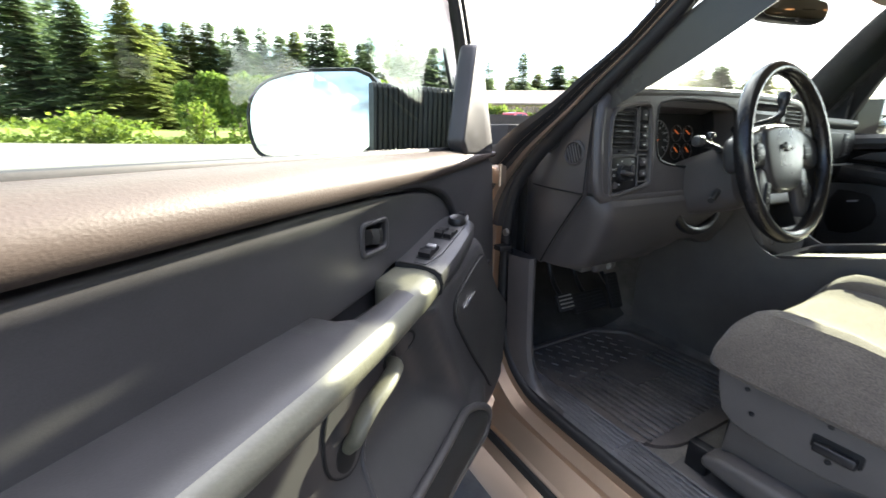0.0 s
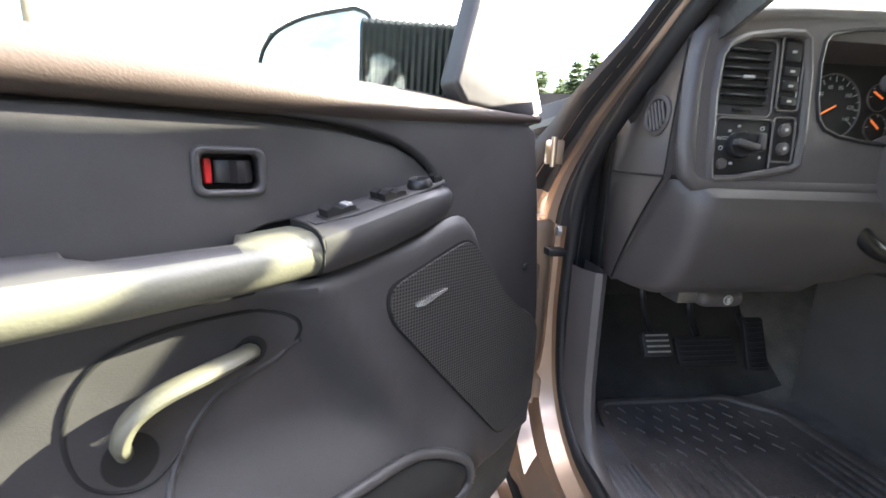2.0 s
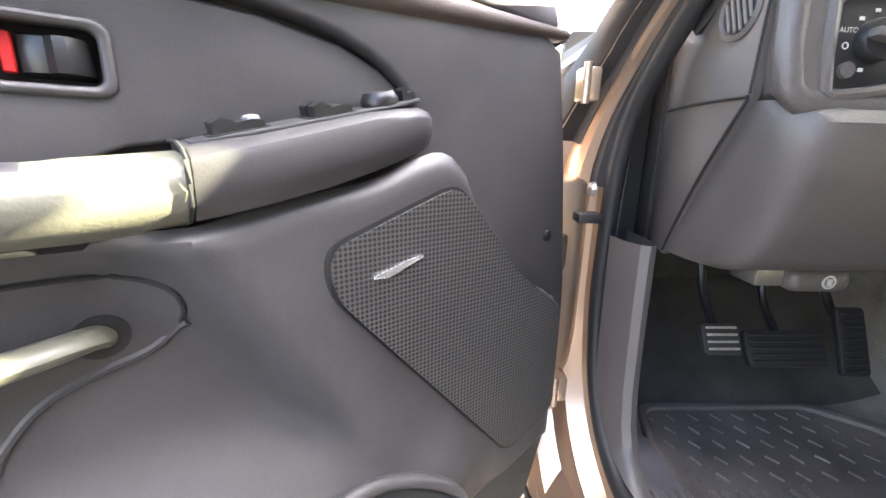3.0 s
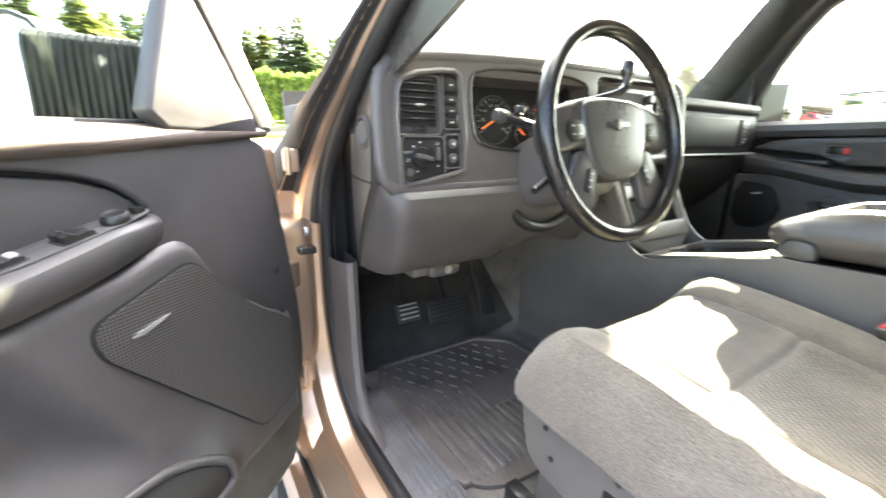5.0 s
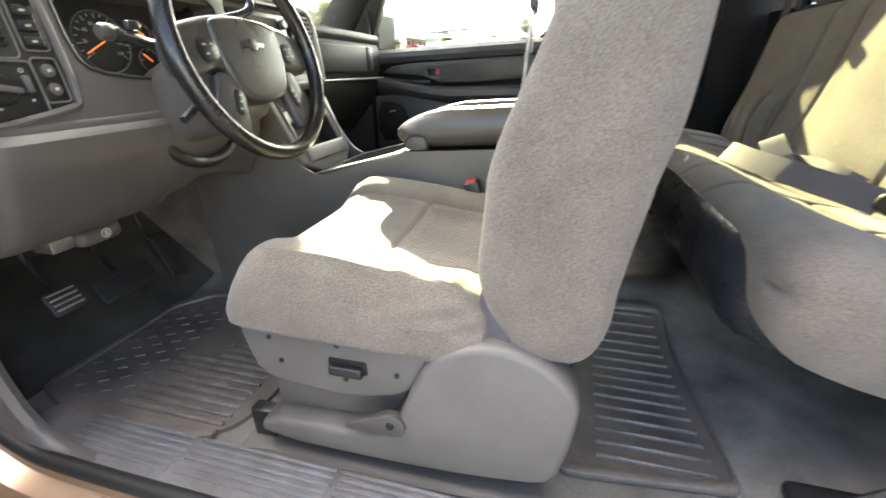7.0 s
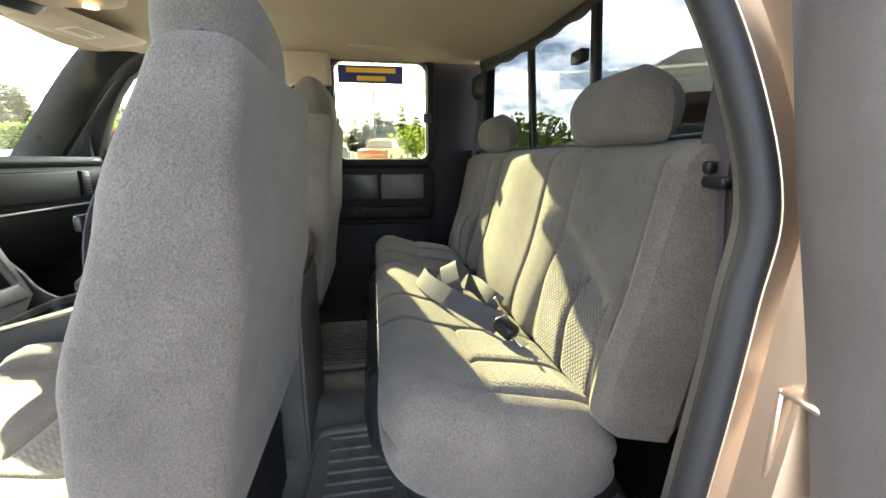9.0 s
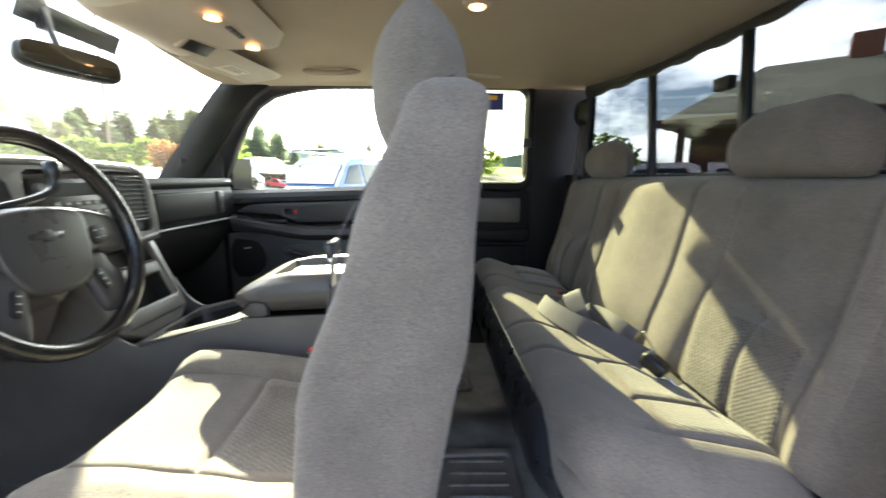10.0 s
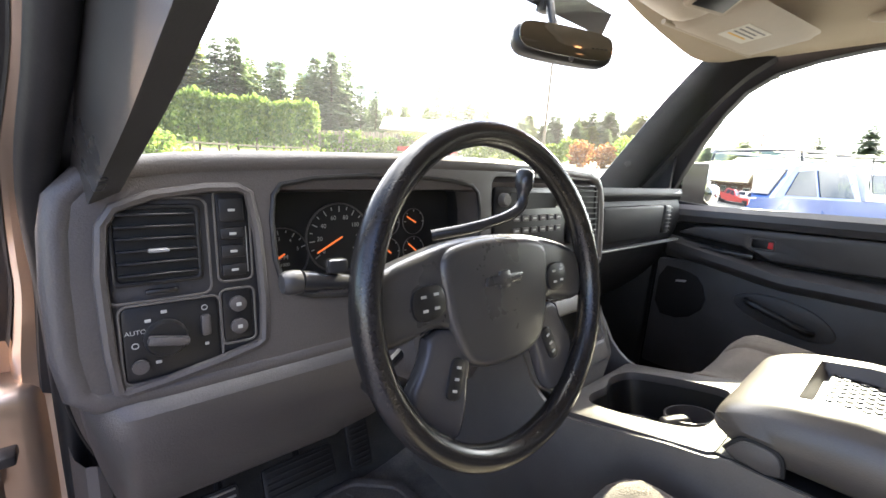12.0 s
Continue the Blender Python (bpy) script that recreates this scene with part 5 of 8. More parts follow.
part("bin_frame", sweep([LS @ Vector((x, y, 0.001)) for x, y in rrect(0.0, -0.005, 0.232, 0.182, 0.014)], circle(0, 0, 0.004, 8), (0, -1, 0.4), closed=True), M["trim"], lsf, "lighter grey frame round the bins")

# ---- steering column and wheel ----
WC = Vector((-0.40, 0.688, 1.403))
WT = radians(14)
WM = axes(WC, (1, 0, 0), (0, math.sin(WT), math.cos(WT)))  # z of this frame points at the driver
col = thing("steering_column", (-0.40, 0.85, 1.33), "black plastic steering column cowl with levers", "steering column")
part("cowl", loft([[WM @ Vector((p[0], p[1] - 0.03 + dy, z)) for p in rrect(0, 0, w, h, min(w, h) * 0.3, 4)] for z, w, h, dy in ((-0.045, 0.11, 0.11, 0.01), (-0.07, 0.17, 0.145, 0.0), (-0.13, 0.175, 0.15, -0.01), (-0.20, 0.16, 0.14, -0.015), (-0.26, 0.14, 0.12, -0.02))]), M["dash"], col)
part("lower_boot", tube(curve_pts([WM @ Vector((-0.10, -0.10, -0.20)), WM @ Vector((-0.06, -0.145, -0.20)), WM @ Vector((0.0, -0.16, -0.20)), WM @ Vector((0.06, -0.145, -0.20)), WM @ Vector((0.10, -0.10, -0.20))], 5), 0.012, 10), M["black"], col)
part("ignition", lathe([(0.016, 0), (0.016, 0.015), (0.0, 0.018)], 18, axes((-0.325, 0.79, 1.335), (0, 1, 0.2), (0, 0, 1))), M["black"], col)
tip = Vector((-0.612, 0.757, 1.426))
turn = part("turn_lever", tube(curve_pts([(-0.455, 0.80, 1.402), (-0.50, 0.775, 1.409), (-0.557, 0.762, 1.417), (-0.598, 0.759, 1.423), tip], 4), [0.007] * 9 + [0.0085] * 3 + [0.0105] * 5, 14), M["gloss"], col, "glossy turn lever with knurled end")
part("end_cap", lathe([(0.0110, 0), (0.0116, 0.006), (0.0112, 0.013), (0.009, 0.017), (0.0, 0.018)], 18, axes(tip, (0, 0, 1), (0, 1, 0))), M["spoke"], turn)
part("lever_tab", box((-0.585, 0.752, 1.430), (-0.565, 0.764, 1.444), 0.003, 2), M["gloss"], turn)
part("tilt_lever", tube([WM @ Vector((-0.085, -0.065, -0.10)), WM @ Vector((-0.125, -0.085, -0.095))], 0.007, 8), M["black"], col)
gear = part("gear_lever", tube(curve_pts([(-0.43, 0.79, 1.452), (-0.38, 0.765, 1.464), (-0.325, 0.757, 1.478), (-0.303, 0.755, 1.492), (-0.298, 0.757, 1.512), (-0.294, 0.76, 1.533), (-0.292, 0.761, 1.541)], 4), [0.0075] * 12 + [0.008] * 4 + [0.010, 0.0125, 0.0135, 0.0135, 0.0135, 0.013, 0.012, 0.009, 0.003], 12), M["gloss"], col, "black column gear lever with knob")

wheel = thing("steering_wheel", WC, "black leather four-spoke steering wheel, worn and stitched", "steering wheel")
rimp = [WM @ Vector((0.181 * math.cos(2 * math.pi * k / 72), 0.181 * math.sin(2 * math.pi * k / 72), 0)) for k in range(72)]
zw = WM.to_3x3() @ Vector((0, 0, 1))
part("rim", sweep(rimp, circle(0, 0, 0.0145, 14, 0.0165), tuple(zw), closed=True), M["leather"], wheel)
st = B()
for k in range(60):
    a = radians(-70 + 190 * k / 60)
    p = WM @ Vector((0.1695 * math.cos(a), 0.1695 * math.sin(a), 0.004))
    add(st, box((-0.0022, -0.0007, -0.0007), (0.0022, 0.0007, 0.0007), 0, 1, axes(p, WM.to_3x3() @ Vector((-math.sin(a), math.cos(a), 0.5)), zw)))
part("stitching", st, M["trim"], wheel)
mirror2 = lambda pts: pts + [(-x, y) for x, y in reversed(pts) if x > 1e-6]
# arched cover that runs from rim to rim, the padded hub in front of it, two lower spokes
arch = part("spoke_cover", plate(smooth_poly(mirror2([(0.0, 0.067), (0.060, 0.064), (0.105, 0.055), (0.146, 0.044), (0.172, 0.030), (0.176, -0.022), (0.160, -0.036), (0.128, -0.032), (0.098, -0.024), (0.080, -0.030), (0.060, -0.050), (0.0, -0.060)]), 2), 0.040, bev=0.013, seg=4, m=WM @ Matrix.Translation((0, 0, -0.005))), M["spoke"], wheel, "grey plastic spoke cover")
hubp = smooth_poly(mirror2([(0.0, 0.0635), (0.055, 0.061), (0.088, 0.051), (0.091, 0.030), (0.086, -0.012), (0.074, -0.052), (0.058, -0.074), (0.030, -0.083), (0.0, -0.085)]), 2)
hub = part("hub", plate(hubp, 0.050, bev=0.012, seg=5, m=WM @ Matrix.Translation((0, 0, 0.001))), M["spoke"], wheel, "charcoal hub cover with raised emblem")
part("emblem", plate([(-0.028, 0.005), (-0.009, 0.005), (-0.009, 0.010), (0.009, 0.010), (0.009, 0.005), (0.032, 0.005), (0.028, -0.005), (0.009, -0.005), (0.009, -0.010), (-0.009, -0.010), (-0.009, -0.005), (-0.032, -0.005)], 0.006, bev=0.0015, m=WM @ Matrix.Translation((0, 0.014, 0.0040))), M["spoke"], hub)
for sx in (-1, 1):
    low = smooth_poly([(0.060, -0.030), (0.108, -0.026), (0.117, -0.055), (0.142, -0.086), (0.124, -0.122), (0.084, -0.152), (0.068, -0.120), (0.061, -0.085), (0.050, -0.060)], 1)
    part("lower_spoke", plate([(sx * x, y) for x, y in (low if sx < 0 else low[::-1])], 0.022, bev=0.008, seg=3, m=WM @ Matrix.Translation((0, 0, -0.006))), M["gloss_grey"], wheel, "satin grey lower spoke")
    cx, cy = sx * 0.108, 0.004
    bt = part("button_pad", plate(smooth_poly([(cx - 0.021, cy + 0.016), (cx + 0.012, cy + 0.019), (cx + 0.022, cy + 0.006), (cx + 0.019, cy - 0.014), (cx - 0.008, cy - 0.020), (cx - 0.022, cy - 0.012)], 2), 0.006, bev=0.002, m=WM @ Matrix.Translation((0, 0, -0.0012))), M["black"], arch)
    for bx, by in ((-0.008, 0.007), (0.008, 0.008), (-0.007, -0.007), (0.008, -0.006)):
        part("mark", box((cx + bx - 0.0032, cy + by - 0.0014, -0.0014), (cx + bx + 0.0032, cy + by + 0.0014, -0.0006), 0, 1, WM), M["white"], arch)
    sm_ = WM @ Matrix.Translation((sx * 0.082, -0.080, -0.003)) @ Matrix.Rotation(sx * radians(22), 4, "Z")
    bs = part("button_strip", plate(rrect(0, 0, 0.019, 0.044, 0.008, 4), 0.006, bev=0.002, m=sm_), M["black"], wheel)
    for k in (-1, 0, 1):
        part("mark", box((-0.003, k * 0.012 - 0.0014, 0), (0.003, k * 0.012 + 0.0014, 0.0006), 0, 1, sm_), M["white"], bs)

# ---- pedals ----
for name, c, w, h, tz, lab, mt in (("parking_brake_pedal", (-0.635, 1.045, 0.968), 0.062, 0.050, 30, "small ribbed parking brake pedal with worn metal", M["steel"]), ("brake_pedal", (-0.485, 1.085, 0.930), 0.140, 0.062, 32, "wide black rubber brake pedal", M["rubber"]), ("accelerator_pedal", (-0.350, 1.10, 0.935), 0.052, 0.120, 22, "long black accelerator pedal", M["rubber"])):
    o = thing(name, c, lab, "pedal")
    pm = Matrix.Translation(c) @ Matrix.Rotation(radians(90 - tz), 4, "X")
    p = part("pad", plate(rrect(0, 0, w, h, 0.008), 0.012, bev=0.003, m=pm), M["rubber"], o)
    for k in range(int(h / 0.011)):
        y = -h / 2 + 0.008 + 0.011 * k
        part("rib", box((-w / 2 + 0.006, y, 0), (w / 2 - 0.006, y + 0.004, 0.0035), 0.001, 1, pm), mt, p)
    part("arm", tube(curve_pts([Vector(c) + Vector((0, 0.012, 0)), Vector(c) + Vector((0.01, 0.08, 0.06)), Vector(c) + Vector((0.01, 0.13, 0.22))], 4), 0.007, 8), M["black"], o)
pb = thing("parking_brake_release", (-0.56, 0.99, 1.06), "black parking brake release handle with white symbol", "handle")
part("grip", box((-0.622, 0.965, 1.074), (-0.535, 1.002, 1.110), 0.017, 5), M["dash_low"], pb)
part("bracket", box((-0.66, 0.98, 1.080), (-0.62, 1.03, 1.115), 0.004), M["steel"], pb)
part("symbol", plate(circle(0, 0, 0.0095, 18), 0.001, [circle(0, 0, 0.007, 18)], 0, m=axes((-0.573, 0.9638, 1.092), (1, 0, 0), (0, 0, 1))), M["white"], pb)
part("symbol_bar", box((-0.576, 0.9625, 1.087), (-0.570, 0.9645, 1.097), 0, 1), M["white"], pb)

# ---- centre console ----
con = thing("centre_console", (0.015, 0.45, 0.73), "grey plastic centre console with cup holders and padded lid", "console")
TOP = [(0.06, 1.205), (0.50, 1.184), (0.525, 1.172), (0.755, 1.112), (0.80, 1.135), (0.86, 1.22), (0.95, 1.32)]


def con_side(u, v):
    y = 0.06 + 1.10 * u
    zt_ = piece(TOP, y)
    return (-0.139 - 0.006 * math.sin(math.pi * v), y, 0.74 + (zt_ - 0.74) * v)


part("left_side", sheet(con_side, 48, 8, 0.008), M["trim"], con)
part("right_side", sheet(lambda u, v: (0.165 - con_side(u, v)[0] - 0.139, *con_side(u, v)[1:]), 48, 8, -0.008), M["trim"], con)
part("rear_panel", box((-0.138, 0.052, 0.74), (0.164, 0.066, 1.20), 0.005), M["trim"], con)
part("inner_box", box((-0.130, 0.07, 0.90), (0.155, 0.515, 1.178), 0.004), M["hole"], con)
part("seam", tube(curve_pts([(-0.1395, 0.506, 1.178), (-0.1425, 0.525, 1.128), (-0.1445, 0.57, 1.102), (-0.1450, 0.66, 1.092), (-0.1452, 0.78, 1.080), (-0.1450, 0.838, 1.078), (-0.1445, 0.856, 1.10), (-0.1420, 0.875, 1.18)], 6), 0.0016, 6), M["hole"], con)
part("seam", tube([(-0.1405, 0.51 - 0.03 * k, 1.1825 + 0.0014 * k) for k in range(15)], 0.0022, 6), M["hole"], con)
CT = axes((0.012, 0.64, 1.1395), (1, 0, 0), (0, 1, -0.25))
well = [(-0.098, -0.085), (-0.105, 0.02), (-0.098, 0.085), (-0.06, 0.105), (-0.02, 0.098), (0.0, 0.10), (0.04, 0.118), (0.095, 0.11), (0.108, 0.06), (0.105, -0.06), (0.085, -0.098), (-0.06, -0.105)]
wellp = smooth_poly(well, 2)
cup = part("cup_tray", plate(rrect(0.0, 0.0, 0.302, 0.262, 0.012), 0.016, [wellp], 0.006, 3, CT @ Matrix.Translation((0, 0, 0.008))), M["dash_low"], con, "grey cup holder tray")
part("cup_well", loft([[CT @ Vector((x * 1.01, y * 1.01, 0.0)) for x, y in wellp], [CT @ Vector((x * 0.94, y * 0.94, -0.085)) for x, y in wellp]], caps=False), M["black"], cup)
part("well_floor", plate(rrect(0.0, 0.0, 0.24, 0.24, 0.04), 0.004, bev=0, m=CT @ Matrix.Translation((0, 0, -0.082))), M["black"], cup)
for x, y, r in ((-0.045, 0.035, 0.040), (0.052, -0.03, 0.043)):
    part("cup_ring", lathe([(r, 0), (r, 0.045), (r - 0.004, 0.045), (r - 0.004, 0)], 24, CT @ Matrix.Translation((x, y, -0.080))), M["dash"], cup)
part("divider", box((-0.004, -0.018, -0.08), (0.050, 0.006, -0.030), 0.008, 3, CT @ Matrix.Rotation(radians(-35), 4, "Z")), M["dash_low"], cup, "grey divider between the cups")
LX, LY = fill_steps([-0.142, 0.172], 0.009, (-0.07, 0.105)), fill_steps([0.04, 0.528], 0.012, (0.44, 0.522))
tray = lambda x, y: -0.022 * max(0, min(1, min(x + 0.078, 0.112 - x, y - 0.02, 0.452 - y) / 0.012))
lid_z = lambda v: 1.226 + 0.05 * (0.525 - v)
lid = part("lid", pad(LX, LY, lambda u, v, w: (u, v, lid_z(v) + w), lambda u, v: 0.052 + tray(u, v) - 0.014 * max(0, (v - 0.40) / 0.1), lambda u, v: 0.040, 0.042, (0.03, 0.085), 0.08, 0.9), M["lid"], con, "padded vinyl lid with a ribbed tray")
TM = axes((0.017, 0.255, lid_z(0.255) + 0.0315), (1, 0, 0), (0, 1, -0.05))
tray_mat = part("tray_mat", box((-0.080, -0.18, -0.003), (0.080, 0.18, 0.0), 0.001, 1, TM), M["black"], lid, "black studded tray mat")
studs = B()
for i in range(17):
    for j in range(38):
        if (i + j) % 2:
            add(studs, box((-0.0032, -0.0032, 0.0), (0.0032, 0.0032, 0.0018), 0, 1, TM @ Matrix.Translation((-0.074 + 0.0092 * i, -0.172 + 0.0093 * j, 0.0)) @ Matrix.Rotation(math.pi / 4, 4, "Z")))
part("stud_grid", studs, M["black"], lid, smooth=0)["kind"] = "stuff"
part("latch", plate(smooth_poly([(0.442, 1.186), (0.446, 1.212), (0.455, 1.220), (0.482, 1.220), (0.492, 1.212), (0.505, 1.190)], 1), 0.006, bev=0.002, m=Matrix(((0, 0, -1, -0.139), (1, 0, 0, 0), (0, 1, 0, 0), (0, 0, 0, 1))) @ Matrix.Translation((0, 0, 0.005))), M["dash_low"], con, "dark lid latch")
part("latch_gap", plate(smooth_poly([(0.438, 1.184), (0.442, 1.214), (0.453, 1.224), (0.484, 1.224), (0.496, 1.215), (0.510, 1.190)], 1), 0.006, bev=0.001, m=Matrix(((0, 0, -1, -0.139), (1, 0, 0, 0), (0, 1, 0, 0), (0, 0, 0, 1))) @ Matrix.Translation((0, 0, 0.0025))), M["hole"], con)

# ---- seats ----


def front_seat(sx, name, label, back=0.0):
    """sx = -1: the driver's side. Built on that side's own x."""
    xo, xi = sx * 0.668, sx * 0.165
    seat = thing(name, (sx * 0.41, 0.35, 0.74), label, "truck seat")
    xc = (xo + xi) / 2
    # cushion: u across from outboard (0) to inboard (0.5), v from the back to the front
    W_ = 0.505
    us = fill_steps([-0.006, W_], 0.022, (0.006, 0.115, W_ - 0.105, W_ - 0.015))
    vs = fill_steps([0.190, 0.640], 0.022, (0.40, 0.63))

    def top(u, v):
        b = bump1(u, 0.055, 0.065, 0.030) + bump1(u, W_ - 0.05, 0.06, 0.040)
        dish = -0.018 * math.exp(-((v - 0.27) / 0.12) ** 2)
        front = 0.004 * math.exp(-((v - 0.52) / 0.08) ** 2)
        s = seam(u, 0.115) + seam(u, W_ - 0.105) + (seam(v, 0.40, deep=0.006) if 0.11 < u < W_ - 0.10 else 0)
        crease = 0.005 * math.sin(95 * v + 14 * u) * math.exp(-((u - 0.03) / 0.05) ** 2) * math.exp(-((v - 0.26) / 0.09) ** 2) + 0.0025 * math.sin(48 * v - 30 * u) * math.exp(-((v - 0.40) / 0.12) ** 2) * math.exp(-((u - 0.08) / 0.06) ** 2)
        return 0.094 + b + dish + front + s + crease

    put = lambda u, v, w: (xo - sx * u, v, 0.990 + 0.012 * (v - 0.165) / 0.467 + w)
    cb_ = pad(us, vs, put, top, lambda u, v: 0.02, (0.055, 0.055), (0.075, 0.085), 0.05)
    side = [e for e in cb_.edges if all(abs(q.co.x) > 0.575 and q.co.y < 0.50 for q in e.verts)]
    bmesh.ops.subdivide_edges(cb_, edges=side, cuts=2, use_grid_fill=True)
    cb_.normal_update()
    for q in cb_.verts:
        y, z = q.co.y, q.co.z
        k = math.exp(-((y - 0.25) / 0.10) ** 2) * max(0, min(1, (abs(q.co.x) - 0.585) / 0.03))
        fold = math.sin(230 * z + 70 * y + 1.2 * math.sin(31 * y)) + 0.5 * math.sin(150 * z - 60 * y + 1.3)
        q.co += q.normal * (0.0015 * k * fold)
    part("cushion", cb_, M["fabric"], seat, "grey velour seat cushion with worn folds")
    part("patterned_panel", inlay(0.122, W_ - 0.112, 0.240, 0.392, us, vs, put, top, (0.055, 0.055), (0.075, 0.085)), M["fabric_dark"], seat, "diamond-patterned velour panel")
    # backrest: u across, v up
    us = fill_steps([0, W_], 0.022, (0.012, 0.105, W_ - 0.105, W_ - 0.012))
    vs = fill_steps([1.005, 1.625], 0.022, (1.02, 1.32, 1.612))
    mid = lambda z: piece([(1.0, 0.118), (1.12, 0.135), (1.25, 0.125), (1.45, 0.078), (1.62, 0.036)], z) + back
    hf = lambda z: piece([(1.0, 0.075), (1.14, 0.092), (1.25, 0.092), (1.45, 0.070), (1.62, 0.046)], z)
    hb = lambda z: piece([(1.0, 0.070), (1.15, 0.090), (1.3, 0.100), (1.45, 0.072), (1.62, 0.046)], z)

    def front_(u, v):
        dish = -0.062 * math.exp(-((u - W_ / 2) / 0.165) ** 4) * piece([(1.0, 1.0), (1.42, 1.0), (1.58, 0.35), (1.62, 0.2)], v)
        s = seam(u, 0.105) + seam(u, W_ - 0.105) + (seam(v, 1.32, deep=0.006) if 0.1 < u < W_ - 0.1 else 0)
        return hf(v) + dish + s

    narrow = lambda v: 1 - 0.10 * max(0, (v - 1.40) / 0.22) ** 2
    putb = lambda u, v, w: (xo - sx * (W_ / 2 + (u - W_ / 2) * narrow(v)), mid(v) + w, v)
    part("backrest", pad(us, vs, putb, front_, lambda u, v: hb(v) + seam(u, 0.03, 0.004, 0.004) + seam(u, W_ - 0.03, 0.004, 0.004), 0.03, (0.09, 0.03), 0.03, 0.6), M["fabric"], seat, "grey velour backrest")
    part("patterned_panel", inlay(0.112, W_ - 0.112, 1.06, 1.312, us, vs, putb, front_, 0.03, (0.09, 0.03)), M["fabric_dark"], seat, "diamond-patterned velour panel")
    hu, hv = fill_steps([0, 0.27], 0.018, (0.010, 0.260)), fill_steps([1.53, 1.752], 0.016, (1.740,))
    part("headrest", pad(hu, hv, lambda u, v, w: (xc - sx * (u - 0.135) * (1 - 0.24 * max(0, (v - 1.66) / 0.11) ** 2), 0.074 + back + w, v), lambda u, v: 0.068, lambda u, v: 0.070, 0.09, 0.10, 0.10), M["fabric"], seat)
    for dx in (-0.06, 0.06):
        part("headrest_post", tube([(xc + dx, 0.06 + back, 1.52), (xc + dx, 0.065 + back, 1.60)], 0.006, 8), M["black"], seat)
    # moulded covers on the outboard side
    FS = Matrix(((0, 0, sx, xo - sx * 0.018), (1, 0, 0, 0), (0, 1, 0, 0), (0, 0, 0, 1)))
    cover = part("side_cover", plate(smooth_poly([(0.617, 1.008), (0.612, 0.96), (0.592, 0.897), (0.52, 0.885), (0.42, 0.882), (0.33, 0.905), (0.288, 0.955), (0.282, 0.992), (0.30, 0.994), (0.45, 1.003)], 1), 0.03, bev=0.006, seg=3, m=FS @ Matrix.Translation((0, 0, 0.012))), M["trim"], seat, "grey plastic side cover")
    for y, z in ((0.560, 0.979), (0.545, 0.935), (0.438, 0.982), (0.342, 0.943), (0.43, 0.919)):
        part("screw", lathe([(0.0045, 0), (0.0045, 0.002), (0.002, 0.0025), (0.0, 0.001)], 10, FS @ Matrix.Translation((y, z, 0.0125))), M["black"], cover)
    part("switch_recess", plate(rrect(0.424, 0.945, 0.066, 0.026, 0.005), 0.002, bev=0.0005, m=FS @ Matrix.Translation((0, 0, 0.0135))), M["hole"], cover)
    part("seat_switch", box((0.396, 0.932, 0.012), (0.452, 0.949, 0.026), 0.004, 3, FS), M["black"], cover, "black seat switch")
    base = part("base_cover", plate(smooth_poly([(0.610, 0.765), (0.604, 0.812), (0.48, 0.818), (0.385, 0.824), (0.345, 0.86), (0.318, 0.93), (0.288, 0.990), (0.245, 1.018), (0.20, 1.032), (0.155, 1.026), (0.112, 1.004), (0.074, 0.962), (0.080, 0.88), (0.098, 0.800), (0.14, 0.785), (0.30, 0.768)], 1), 0.06, bev=0.018, seg=4, m=FS @ Matrix.Translation((0, 0, 0.029))), M["trim"], seat, "grey plastic seat base cover")
    part("skirt", plate([(0.592, 0.79), (0.585, 0.91), (0.33, 0.91), (0.36, 0.80)], 0.02, bev=0.004, m=FS @ Matrix.Translation((0, 0, -0.014))), M["trim"], seat)
    lev = part("recline_lever", plate(smooth_poly([(0.428, 0.838), (0.430, 0.848), (0.38, 0.868), (0.352, 0.884), (0.326, 0.872), (0.328, 0.842), (0.36, 0.838)], 2), 0.016, bev=0.004, m=FS @ Matrix.Translation((0, 0, 0.036))), M["dash_low"], seat, "recline lever")
    part("pivot", lathe([(0.007, 0), (0.006, 0.003), (0.0, 0.002)], 14, FS @ Matrix.Translation((0.350, 0.862, 0.0362))), M["hole"], lev)
    part("slide_rail", box((xo + sx * -0.012 if sx < 0 else xo - 0.04, 0.60, 0.735), (xo + 0.04 if sx < 0 else xo + 0.012, 0.645, 0.80), 0.004), M["black"], seat)
    # near-black block paints the shade below the cushion
    part("frame", box((min(xo, xi) + 0.05, 0.10, 0.74), (max(xo, xi) - 0.03, 0.60, 0.98), 0.01), M["hole"], seat)
    return seat


front_seat(-1, "driver_seat", "worn grey velour bucket seat beside the open driver's door")
front_seat(1, "passenger_seat", "grey velour bucket seat on the passenger's side", -0.068).location += Vector((0, 0.055, 0.008))

# rear bench
bench = thing("rear_bench", (0.0, -0.35, 0.74), "grey velour three-place rear bench seat", "bench seat")
us = fill_steps([-0.635, -0.53, 0.56, 0.665], 0.02, (-0.629, -0.613, -0.565, -0.45, -0.30, -0.142, 0.192, 0.35, 0.50, 0.61, 0.643, 0.659))
vs = fill_steps([-0.50, -0.125], 0.018, (-0.492, -0.29, -0.148, -0.133))


